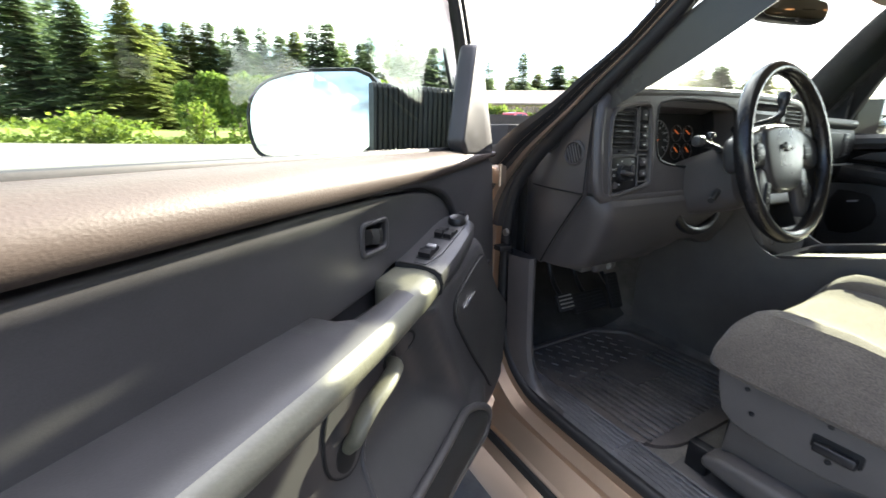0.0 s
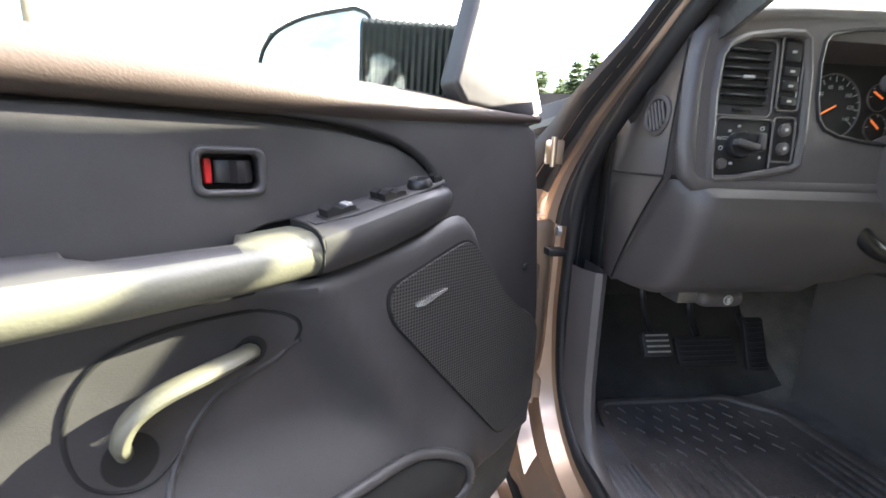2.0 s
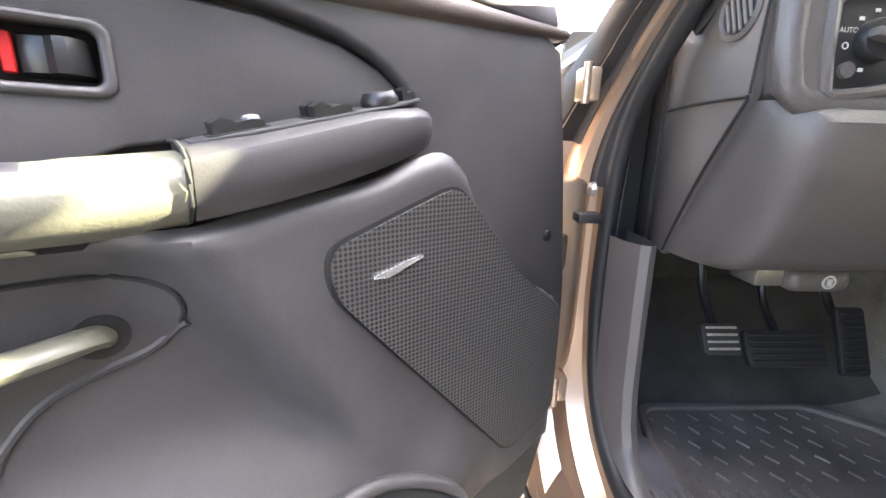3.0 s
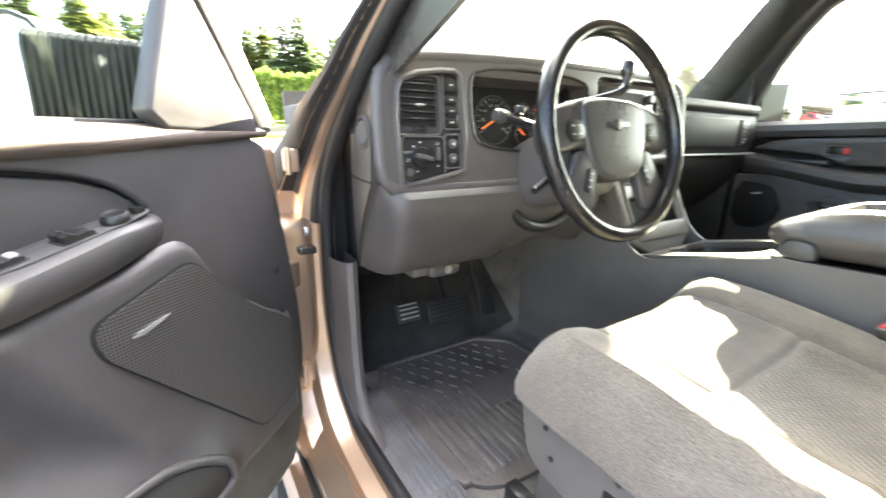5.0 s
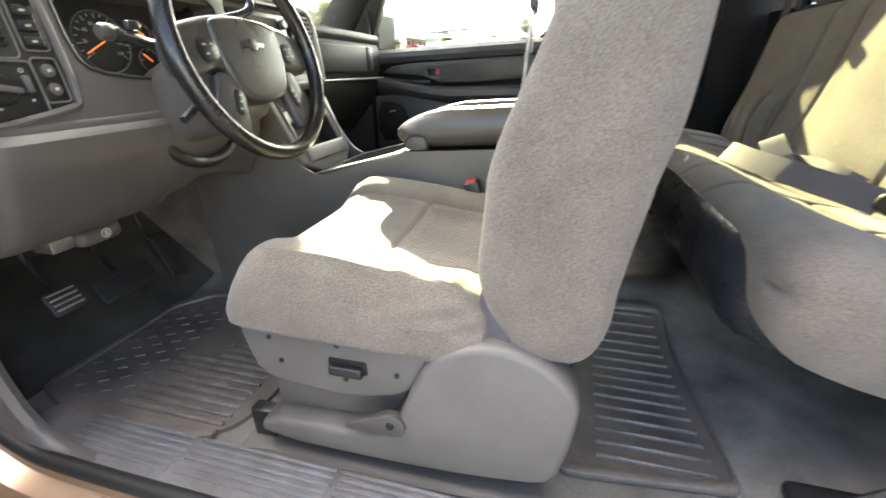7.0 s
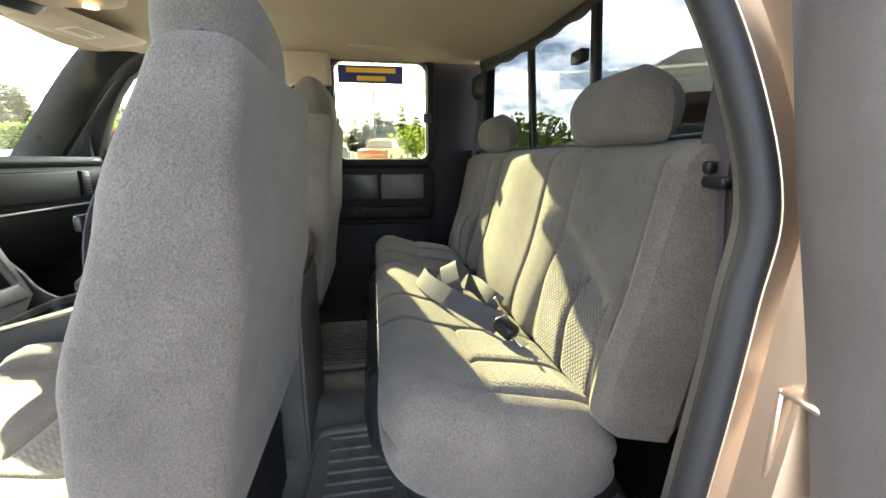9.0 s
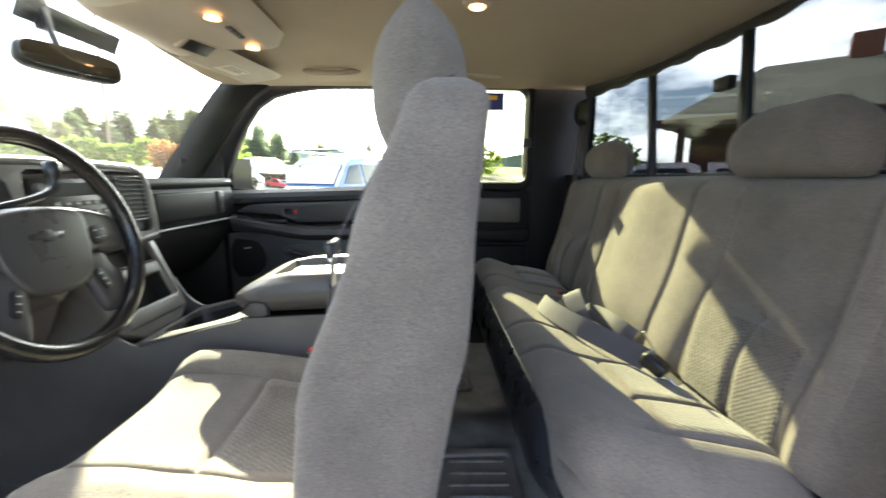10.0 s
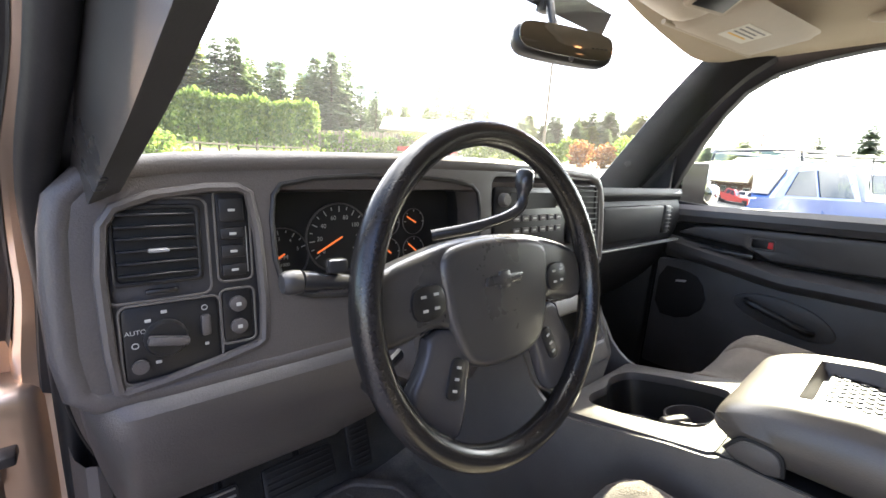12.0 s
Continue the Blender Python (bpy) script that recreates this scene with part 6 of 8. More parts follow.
def bt_top(u, v):
    b = bump1(u, -0.55, 0.09, 0.012) + bump1(u, 0.58, 0.09, 0.012)
    s = sum(seam(u, a) for a in (-0.30, -0.142, 0.192, 0.35)) + sum(seam(u, a, deep=0.006) for a in (-0.565, 0.61)) * max(0, min(1, (-0.20 - v) / 0.05))
    if -0.565 < u < -0.30 or 0.35 < u < 0.61:
        s += seam(v, -0.29, deep=0.007) + (seam(u, -0.45) + seam(u, 0.50)) * max(0, min(1, (-0.285 - v) / 0.01))
        s += 0.005 * math.sin(math.pi * min(1, max(0, (v + 0.50) / 0.21)))
    return 0.062 + b + s + 0.012 * math.exp(-((v + 0.18) / 0.06) ** 2)


part("cushion", pad(us, vs, lambda u, v, w: (u, v, 1.045 + 0.20 * (v + 0.5) + w), bt_top, lambda u, v: 0.085 + 0.035 * math.sin((v + 0.5) * 8), 0.075, 0.085, 0.10, 0.8), M["fabric"], bench, "grey velour bench cushion")
bput = lambda u, v, w: (u, v, 1.045 + 0.20 * (v + 0.5) + w)
for u0, u1 in ((-0.557, -0.458), (-0.442, -0.308), (0.358, 0.492), (0.508, 0.602)):
    part("patterned_panel", inlay(u0, u1, -0.44, -0.298, us, vs, bput, bt_top, 0.075, 0.085), M["fabric_dark"], bench, "diamond-patterned velour panel")
part("front_valance", loft([[(x, -0.19 + (y + 0.19) * s, 1.08 + (z - 1.08) * s) for y, z in ((-0.165, 1.150), (-0.128, 1.148), (-0.110, 1.125), (-0.102, 1.085), (-0.108, 1.04), (-0.140, 0.995), (-0.19, 0.975), (-0.26, 0.985), (-0.26, 1.10))] for x, s in ((-0.56, 0.45), (-0.545, 0.75), (-0.52, 0.92), (-0.48, 1.0), (-0.2, 1.0), (0.2, 1.0), (0.62, 1.0), (0.64, 0.9))]), M["vinyl_dark"], bench, "dark vinyl front edge")
BACK_SEAMS, BACK_MID = (-0.565, -0.302, -0.165, 0.215, 0.352, 0.615), (-0.438, 0.490)
us = fill_steps([-0.652, 0.665], 0.03, BACK_SEAMS + BACK_MID)
vs = fill_steps([1.082, 1.53], 0.012)
bmid = lambda z: -0.525 - 0.20 * (z - 1.05)


def bk_front(u, v):
    s = sum(seam(u + 0.10 * max(0, 1.40 - v) ** 2 * (1 if u > 0 else -1), a) for a in BACK_SEAMS)
    for m_, a, b in ((-0.438, -0.565, -0.302), (0.490, 0.352, 0.615)):
        if a < u < b:
            zs = 1.288 + 0.32 * abs(u - m_)
            s += seam(v, zs, 0.008, 0.008) + (seam(u, m_) if v < zs else 0)
            s += 0.010 * math.exp(-((v - zs + 0.07) / 0.05) ** 2)
    bol = bump1(u, -0.605, 0.04, 0.026) + bump1(u, 0.635, 0.04, 0.026) + bump1(u, 0.025, 0.13, 0.016) + bump1(u, -0.235, 0.05, 0.010) + bump1(u, 0.285, 0.05, 0.010)
    lum = 0.014 * math.exp(-((v - 1.17) / 0.09) ** 2)
    return 0.062 + s + bol + lum


part("backrest", pad(us, vs, lambda u, v, w: (u, bmid(v) + w, v), bk_front, lambda u, v: 0.05, 0.05, 0.045, 0.03), M["fabric"], bench, "grey velour bench back")
for u0, u1 in ((-0.540, -0.446), (-0.430, -0.318), (0.368, 0.482), (0.498, 0.592)):
    part("patterned_panel", inlay(u0, u1, 1.11, 1.275, us, vs, lambda u, v, w: (u, bmid(v) + w, v), bk_front, 0.05, 0.045), M["fabric_dark"], bench, "diamond-patterned velour panel")
for cx in (-0.375, 0.40):
    hu, hv = fill_steps([-0.145, 0.145], 0.018), fill_steps([1.525, 1.655], 0.014)
    part("headrest", pad(hu, hv, lambda u, v, w: (cx + u * (1 - 0.5 * max(0, (v - 1.58) / 0.075) ** 2), -0.585 + w, v), lambda u, v: 0.050, lambda u, v: 0.050, 0.07, 0.06, 0.05), M["fabric"], bench)
part("side_bracket", tube([(-0.61, -0.30, 0.80), (-0.61, -0.50, 0.98)], 0.008, 8), M["black"], bench, "black folding bracket")
part("side_bracket", tube([(-0.60, -0.35, 0.785), (-0.60, -0.54, 0.955)], 0.006, 8), M["black"], bench)
part("bracket_foot", box((-0.635, -0.38, 0.745), (-0.555, -0.25, 0.775), 0.012, 3), M["rubber"], bench, "black plastic bracket foot")
part("leg", box((-0.1, -0.34, 0.74), (-0.06, -0.30, 1.0), 0.006), M["black"], bench)

# ---- fittings in the cab ----


def ribbon(path, width, across, thick=0.0016):
    """A flat strap: across gives the way of its width, one vector or one a point."""
    rings = []
    for i, p in enumerate(path):
        a = Vector(across[i] if isinstance(across, list) else across).normalized() * width / 2
        d = (Vector(path[min(i + 1, len(path) - 1)]) - Vector(path[max(i - 1, 0)])).normalized()
        n = d.cross(a).normalized() * thick / 2
        p = Vector(p)
        rings.append([p - a - n, p + a - n, p + a + n, p - a + n])
    return loft(rings)


# interior mirror
mir = thing("interior_mirror", (-0.03, 0.95, 1.90), "black dimming rear-view mirror on a stalk", "mirror")
mc = Vector((-0.062, 0.878, 1.772))
mM = axes(mc, (0.89, -0.45, -0.04), (0.05, 0.12, 1))
MS = smooth_poly([(-0.105, 0.012), (-0.09, 0.032), (0.09, 0.032), (0.105, 0.010), (0.10, -0.022), (0.06, -0.030), (-0.06, -0.030), (-0.10, -0.022)], 2)
part("shell", plate(MS, 0.035, bev=0.012, seg=4, m=mM), M["black"], mir)
part("mirror_glass", plate([(x * 0.93, y * 0.86 + 0.003) for x, y in MS], 0.003, bev=0.0005, m=mM @ Matrix.Translation((0, 0, 0.0025))), M["mirror_dim"], mir, "grey dimming glass")
part("button", lathe([(0.005, 0), (0.005, 0.003), (0.0, 0.003)], 12, mM @ Matrix.Translation((0.01, -0.0265, 0.001))), M["dash"], mir)
part("stalk", tube(curve_pts([mc + Vector((0.0, 0.02, 0.0)), mc + Vector((0.01, 0.05, 0.06)), mc + Vector((0.03, 0.08, 0.13))], 4), 0.008, 10), M["black"], mir)
part("wire_cover", box((-0.045, 0.955, 1.85), (-0.015, 0.975, 1.93), 0.004), M["black"], mir)
mono("shade_band", sheet(lambda u, v: Vector((-0.10 + 0.30 * u, 0.95 + 0.02 * v, 1.905 - 0.045 * v)), 6, 3, 0.003), M["black"], "dark tint patch behind the mirror mount", "tint patch")

# overhead console
ohc = thing("overhead_console", (0.10, 0.70, 1.93), "tan overhead console with a dark display and map lamps", "overhead console")
us, vs = fill_steps([-0.10, 0.30], 0.025), fill_steps([0.50, 0.885], 0.025)
part("shell", pad(us, vs, lambda u, v, w: (u, v, 1.945 - w), lambda u, v: 0.050 + 0.022 * math.exp(-((v - 0.80) / 0.07) ** 2), lambda u, v: 0.01, 0.06, 0.07, 0.12), M["liner_trim"], ohc)
om = axes((0.185, 0.725, 1.882), (1, -0.35, 0), (0.3, 0.8, -0.42))
if (om.to_3x3() @ Vector((0, 0, 1))).z > 0:
    om = om @ Matrix.Diagonal((1, -1, -1, 1))
part("display", box((-0.055, -0.032, -0.012), (0.055, 0.032, 0.004), 0.006, 3, om), M["liner_trim"], ohc)
part("display_screen", box((-0.044, -0.022, 0.002), (0.044, 0.022, 0.0055), 0.002, 2, om), M["black"], ohc, "dark display screen")
for x, y in ((-0.026, 0.575), (0.20, 0.575)):
    part("map_lamp", lathe([(0.0, 0), (0.016, 0.0), (0.018, 0.006), (0.0, 0.010)], 18, Matrix.Translation((x, y, 1.890)) @ Matrix.Rotation(math.pi, 4, "X")), M["lamp"], ohc, "lit amber map lamp")
for k in range(4):
    part("button", box((0.045 + 0.022 * k, 0.565, 1.886), (0.060 + 0.022 * k, 0.580, 1.894), 0.002, 1), M["dash"], ohc)
dome = thing("dome_lamp", (-0.01, -0.05, 1.95), "small lit amber dome lamp in the headliner", "lamp")
part("lens", lathe([(0.0, -0.010), (0.018, -0.008), (0.022, 0.0), (0.022, 0.006), (0.0, 0.006)], 20, Matrix.Translation((-0.009, -0.056, 1.936))), M["lamp"], dome)
part("bezel", lathe([(0.022, -0.004), (0.034, 0.0), (0.036, 0.008), (0.022, 0.008)], 20, Matrix.Translation((-0.009, -0.056, 1.936))), M["liner_trim"], dome)

# sun visors
def visor(name, cx, cy, turn_, lab):
    v = thing(name, (cx, cy, 1.89), lab, "sun visor")
    vm_ = Matrix.Translation((cx, cy, 1.893)) @ Matrix.Rotation(radians(turn_), 4, "Z") @ Matrix.Rotation(radians(-6), 4, "X")
    us_, vs_ = fill_steps([-0.19, 0.19], 0.025), fill_steps([-0.085, 0.085], 0.02)
    part("panel", pad(us_, vs_, lambda u, w_, h: vm_ @ Vector((u, w_, -h)), lambda u, w_: 0.012, lambda u, w_: 0.010, 0.02, 0.02, 0.08), M["liner_trim"], v)
    part("label", box((-0.06, -0.03, -0.0135), (0.05, 0.035, -0.0122), 0, 1, vm_), M["label"], v, "printed paper warning label")
    for k in range(4):
        part("print_bar", box((-0.05, -0.022 + 0.012 * k, -0.0142), (0.04 - 0.015 * (k % 2), -0.018 + 0.012 * k, -0.0136), 0, 1, vm_), M["yellow"] if k == 3 else M["dash"], v)
    part("hinge_rod", tube([vm_ @ Vector((-0.2, 0.08, 0)), vm_ @ Vector((0.2, 0.08, 0))], 0.006, 8), M["liner_trim"], v)
    return v


visor("sun_visor", 0.44, 0.74, -10, "tan sun visor folded up with a white warning label")
visor("sun_visor", -0.37, 0.52, 24, "tan sun visor folded up on the driver's side")


def grab(name, a, b, lab):
    g = thing(name, a, lab, "grab handle")
    a, b = Vector(a), Vector(b)
    n_ = Vector((-0.045, 0, -0.024))
    part("bar", tube(curve_pts([a, a.lerp(b, 0.12) + n_, a.lerp(b, 0.5) + n_ * 1.25, a.lerp(b, 0.88) + n_, b], 5), 0.012, 10), M["liner_trim"], g)
    for p in (a, b):
        part("foot", box(p - Vector((0.012, 0.022, 0.014)), p + Vector((0.02, 0.022, 0.012)), 0.006, 3), M["liner_trim"], g)
    return g


grab("grab_handle", (0.66, 0.56, 1.945), (0.67, 0.34, 1.95), "tan roof grab handle over the front passenger window")
grab("grab_handle", (0.685, -0.035, 1.962), (0.695, -0.245, 1.955), "tan roof grab handle over the rear window")

# pillar between the passenger's windows
bp = thing("side_pillar", (0.80, 0.11, 1.5), "side pillar with shade in its colour and a tan upper cover", "pillar", kind="structure")
part("lower_cover", box((0.775, 0.035, 1.47), (0.832, 0.19, 1.82), 0.012, 3), M["dash_shaded"], bp)
part("upper_cover", box((0.755, 0.03, 1.80), (0.832, 0.215, 1.945), 0.016, 3), M["liner_trim"], bp, "tan cover")

# window sticker
stick = thing("window_sticker", (0.848, -0.16, 1.86), "dark blue dealer sticker with yellow bars", "sticker")
part("film", box((0.846, -0.277, 1.828), (0.849, 0.006, 1.902), 0, 1), M["blue_sign"], stick)
part("print_bar", box((0.8445, -0.245, 1.872), (0.8465, -0.030, 1.892), 0, 1), M["yellow"], stick)
part("print_bar", box((0.8445, -0.200, 1.838), (0.8465, -0.075, 1.858), 0, 1), M["yellow"], stick)
stk2 = thing("window_sticker", (0.848, 0.21, 1.83), "narrow dark blue sticker edge in the window", "sticker")
part("film", box((0.846, 0.19, 1.78), (0.849, 0.222, 1.87), 0, 1), M["blue_sign"], stk2)

# passenger's front door trim
pd = thing("passenger_door", (0.81, 0.6, 0.74), "closed dark vinyl passenger door trim", "truck door")
PW = Matrix(((0, 0, -1, 0.812), (1, 0, 0, 0), (0, 1, 0, 0), (0, 0, 0, 1)))


def pplate(name, pts, v, depth, material, lab="", bev=0.004, rounds=0, holes=(), parent=None):
    return part(name, plate(smooth_poly(pts, rounds) if rounds else pts, depth, holes, bev, 2, PW @ Matrix.Translation((0, 0, v))), material, parent or pd, lab)


part("upper_pad", loft([[(0.83 - v, y, z + 0.03 * (0.98 - y) / 0.8) for v, z in ((0.0, 1.452), (0.03, 1.455), (0.05, 1.440), (0.055, 1.42), (0.045, 1.40), (0.02, 1.393), (0.0, 1.39))] for y in (0.17, 0.4, 0.7, 0.95, 1.0)]), M["door"], pd)
pplate("insert_panel", [(0.93, 1.362), (0.88, 1.388), (0.80, 1.400), (0.20, 1.425), (0.20, 1.335), (0.50, 1.318), (0.66, 1.315), (0.74, 1.345)], 0.028, 0.03, M["door"], bev=0.008, holes=[rrect(0.688, 1.362, 0.060, 0.030, 0.006, 3)])
pl = pplate("lock_bezel", rrect(0.688, 1.362, 0.066, 0.036, 0.008, 3), 0.029, 0.006, M["door"], "", 0.002, holes=[rrect(0.688, 1.362, 0.054, 0.025, 0.006, 3)])
pplate("lock_recess", rrect(0.688, 1.362, 0.06, 0.03, 0.006, 3), 0.016, 0.004, M["black"], parent=pl)
pplate("lock_tab", rrect(0.668, 1.362, 0.014, 0.020, 0.002, 2), 0.024, 0.006, M["red"], parent=pl, bev=0.001)
part("armrest", loft([[(0.812 - v * k, y, z) for v, z in ((0.0, 1.318 + s), (0.04, 1.312 + s), (0.062, 1.300 + s), (0.066, 1.28 + s), (0.055, 1.262 + s), (0.0, 1.24 + s))] for y, k, s in ((0.96, 0.4, 0.03), (0.90, 0.8, 0.024), (0.80, 1.0, 0.01), (0.66, 1.0, -0.012), (0.62, 1.15, -0.016), (0.4, 1.2, -0.012), (0.17, 1.2, -0.008))]), M["door"], pd)
part("switch_plate", box((0.765, 0.70, 1.312), (0.795, 0.85, 1.3265), 0.004, 2, Matrix.Translation((0, 0, 0.002))), M["black"], pd)
pplate("lower_panel", [(0.98, 1.26), (0.98, 0.86), (0.17, 0.86), (0.17, 1.25), (0.62, 1.24), (0.80, 1.275)], 0.020, 0.03, M["door"], bev=0.01)
pplate("speaker_grille", smooth_poly([(0.965, 1.24), (0.965, 1.06), (0.86, 1.06), (0.80, 1.13), (0.83, 1.215), (0.88, 1.235)], 1), 0.030, 0.012, M["dash_shaded"], bev=0.004)
pplate("badge", [(0.905, 1.197), (0.872, 1.203), (0.874, 1.195), (0.905, 1.190)], 0.033, 0.002, M["silver"], bev=0.0005)
pplate("handle_recess", smooth_poly([(0.72, 1.20), (0.74, 1.17), (0.66, 1.12), (0.50, 1.10), (0.47, 1.14), (0.54, 1.20), (0.66, 1.215)], 2), 0.028, 0.02, M["door"])
part("pull_handle", tube(curve_pts([(0.775, 0.695, 1.185), (0.757, 0.68, 1.182), (0.752, 0.60, 1.158), (0.757, 0.545, 1.138), (0.775, 0.53, 1.132)], 4), 0.010, 8), M["black"], pd)
# outside mirror seen through that window
pm2 = thing("door_mirror", (0.95, 0.95, 1.45), "large black passenger door mirror with a round blind-spot glass", "side mirror")
q0 = axes((1.067, 0.884, 1.527), (0.206, -0.098, 0), (0, 0.06, 1))
PO = smooth_poly([(-0.125, -0.090), (0.105, -0.092), (0.128, -0.05), (0.122, 0.065), (0.09, 0.088), (-0.09, 0.088), (-0.125, 0.06)], 2)
part("housing", plate(PO, 0.09, bev=0.02, seg=3, m=q0), M["black"], pm2)
part("mirror_glass", plate([(x * 0.93, y * 0.92) for x, y in PO], 0.004, bev=0.0005, m=q0 @ Matrix.Translation((0, 0, 0.003))), M["mirror"], pm2, "reflecting glass")
part("spot_glass", lathe([(0.036, -0.003), (0.036, 0.0), (0.024, 0.008), (0.0, 0.012)], 24, q0 @ Matrix.Translation((-0.072, -0.034, 0.004))), M["mirror"], pm2, "round convex spot glass")
part("arm", loft([[(x, y + dy, z) for dy, z in ((-0.03, 1.445), (-0.03, 1.60), (0.05, 1.60), (0.05, 1.445))] for x, y in ((0.87, 1.0), (0.90, 0.985), (0.945, 0.965), (0.965, 0.955))]), M["black"], pm2)

# rear access door on the passenger's side
rd = thing("rear_passenger_door", (0.81, -0.18, 0.74), "closed rear access door trim with storage pocket, shade in its colour", "truck door")


def rplate(name, pts, v, depth, material, lab="", bev=0.004, holes=(), rounds=0):
    return part(name, plate(smooth_poly(pts, rounds) if rounds else pts, depth, holes, bev, 2, PW @ Matrix.Translation((0, 0, v))), material, rd, lab)


rplate("window_surround", rrect(-0.178, 1.712, 0.47, 0.485, 0.06), 0.012, 0.02, M["dash_shaded"], "", 0.006, [rrect(-0.178, 1.712, 0.405, 0.42, 0.042)])
rplate("trim_panel", rrect(-0.178, 1.345, 0.46, 0.24, 0.02), 0.010, 0.02, M["dash_shaded"], "", 0.006)
rplate("pocket_flap", rrect(-0.262, 1.377, 0.195, 0.112, 0.008), 0.020, 0.012, M["dash_low"], "grey pocket flap", 0.004)
rplate("pocket_back", rrect(-0.06, 1.377, 0.18, 0.112, 0.008), 0.014, 0.006, M["black"], "", 0.002)
rplate("armrest_bar", rrect(-0.18, 1.262, 0.43, 0.055, 0.02), 0.040, 0.04, M["dash_shaded"], "", 0.012)
part("release", tube(curve_pts([(0.765, -0.05, 1.295), (0.76, -0.05, 1.262), (0.76, -0.078, 1.255), (0.762, -0.09, 1.29)], 4), 0.008, 8), M["black"], rd, "black release handle")
rplate("lower_panel", [(0.06, 1.21), (-0.40, 1.21), (-0.42, 0.80), (0.10, 0.80)], 0.014, 0.02, M["dash_shaded"], "", 0.01)
part("window_latch", box((0.785, -0.395, 1.66), (0.808, -0.36, 1.70), 0.006, 3), M["black"], rd)

# driver's side rear door, swung open behind the opening
RD = thing("rear_driver_door", (-0.9, -0.5, 0.7), "open rear access door with dark grey trim", "truck door")
r0, rdir = Vector((-0.845, -0.44, 0)), Vector((-0.957, -0.29, 0))
rn = Vector((0.29, -0.957, 0)) * -1
RM = Matrix(((rdir.x, rn.x, 0, r0.x), (rdir.y, rn.y, 0, r0.y), (0, 0, 1, 0), (0, 0, 0, 1)))
part("trim_panel", loft([[RM @ Vector((u, v - 0.02, z)) for u, v in ((0.02 + s, -0.06), (0.0 + s, -0.03), (0.0 + s, -0.012), (0.02 + s, 0.004), (0.07 + s, 0.012), (0.25, 0.014), (0.62, 0.012), (0.64, -0.06))] for z, s in ((0.68, 0.09), (0.9, 0.08), (1.15, 0.05), (1.35, 0.014), (1.5, -0.016), (1.7, -0.05), (1.9, -0.07), (1.93, -0.06))]), M["dash_low"], RD)
part("outer_shell", box((0.03, -0.16, 0.64), (0.66, -0.075, 1.95), 0.02, 3, RM), M["gold"], RD, "pewter-gold painted shell")
part("door_seal", tube([RM @ Vector((0.012, -0.07, z)) for z in (0.7, 1.0, 1.3, 1.6, 1.9)], 0.012, 8), M["rubber"], RD)
hb_ = thing("door_hinge_bracket", (-0.84, -0.48, 1.20), "pewter-gold stamped steel hinge bracket on the pillar", "hinge")
for z in (1.155, 1.255):
    part("leaf", box((-0.872, -0.520, z + 0.045), (-0.838, -0.470, z + 0.051), 0.002, 1), M["gold"], hb_)
part("web", box((-0.842, -0.520, 1.200), (-0.836, -0.470, 1.306), 0.002, 1), M["gold"], hb_)
for z in (1.162, 1.262):
    part("bolt", lathe([(0.009, 0), (0.008, 0.006), (0.0, 0.007)], 8, Matrix.Translation((-0.858, -0.492, z + 0.044))), M["steel"], hb_)
strk = thing("door_check", (-0.86, 1.06, 1.16), "dark door check strap on the hinge pillar", "door check")
part("strap", box((-0.885, 1.045, 1.150), (-0.85, 1.075, 1.164), 0.003, 2), M["black"], strk)
part("bolt", lathe([(0.010, 0), (0.009, 0.007), (0.0, 0.008)], 8, axes((-0.868, 1.045, 1.20), (0, 0, 1), (0, 1, 0))), M["steel"], strk)
for z in (0.87, 1.34):
    hg = part("hinge", box((-0.895, 1.055, z - 0.022), (-0.87, 1.09, z + 0.022), 0.004, 2), M["gold"], body)
    part("pin", tube([(-0.892, 1.052, z - 0.026), (-0.892, 1.052, z + 0.026)], 0.0055, 10), M["gold"], hg)

# seat belts
for sx, lab in ((-1, "grey seat belt hanging on the driver's backrest"), (1, "grey seat belt on the passenger's backrest")):
    sb_ = thing("seat_belt", (sx * 0.655, 0.2, 1.0), lab, "seat belt")
    pth = curve_pts([(sx * 0.600, 0.035, 1.628), (sx * 0.600, 0.080, 1.607), (sx * 0.600, 0.119, 1.531), (sx * 0.600, 0.170, 1.440), (sx * 0.608, 0.180, 1.36), (sx * 0.618, 0.188, 1.25), (sx * 0.632, 0.200, 1.15), (sx * 0.645, 0.204, 1.08), (sx * 0.652, 0.198, 1.02)], 5)
    part("webbing", ribbon(pth, 0.046, [Vector((1, 0.15, 0)).lerp(Vector((0.25 * -sx, 1, 0)), max(0, (i - 28) / 12)) for i in range(len(pth))]), M["belt"], sb_)
    part("tongue", box((sx * 0.601 - 0.026, 0.170, 1.424), (sx * 0.601 + 0.026, 0.179, 1.442), 0.004, 2), M["black"], sb_, "black belt tongue")
    part("tongue_blade", box((sx * 0.601 - 0.011, 0.174, 1.385), (sx * 0.601 + 0.011, 0.1765, 1.426), 0.002, 1), M["chrome"], sb_)
    bk = thing("belt_buckle", (sx * 0.19, 0.33, 1.05), "black belt buckle with a red button beside the console", "buckle")
    bm_ = Matrix.Translation((sx * 0.20, 0.31, 1.10)) @ Matrix.Rotation(radians(-18), 4, "X")
    part("case", box((-0.014, -0.018, -0.06), (0.014, 0.018, 0.032), 0.005, 3, bm_), M["black"], bk)
    part("button", box((-0.011, -0.013, 0.028), (0.011, 0.013, 0.036), 0.003, 2, bm_), M["red"], bk, "red release button")
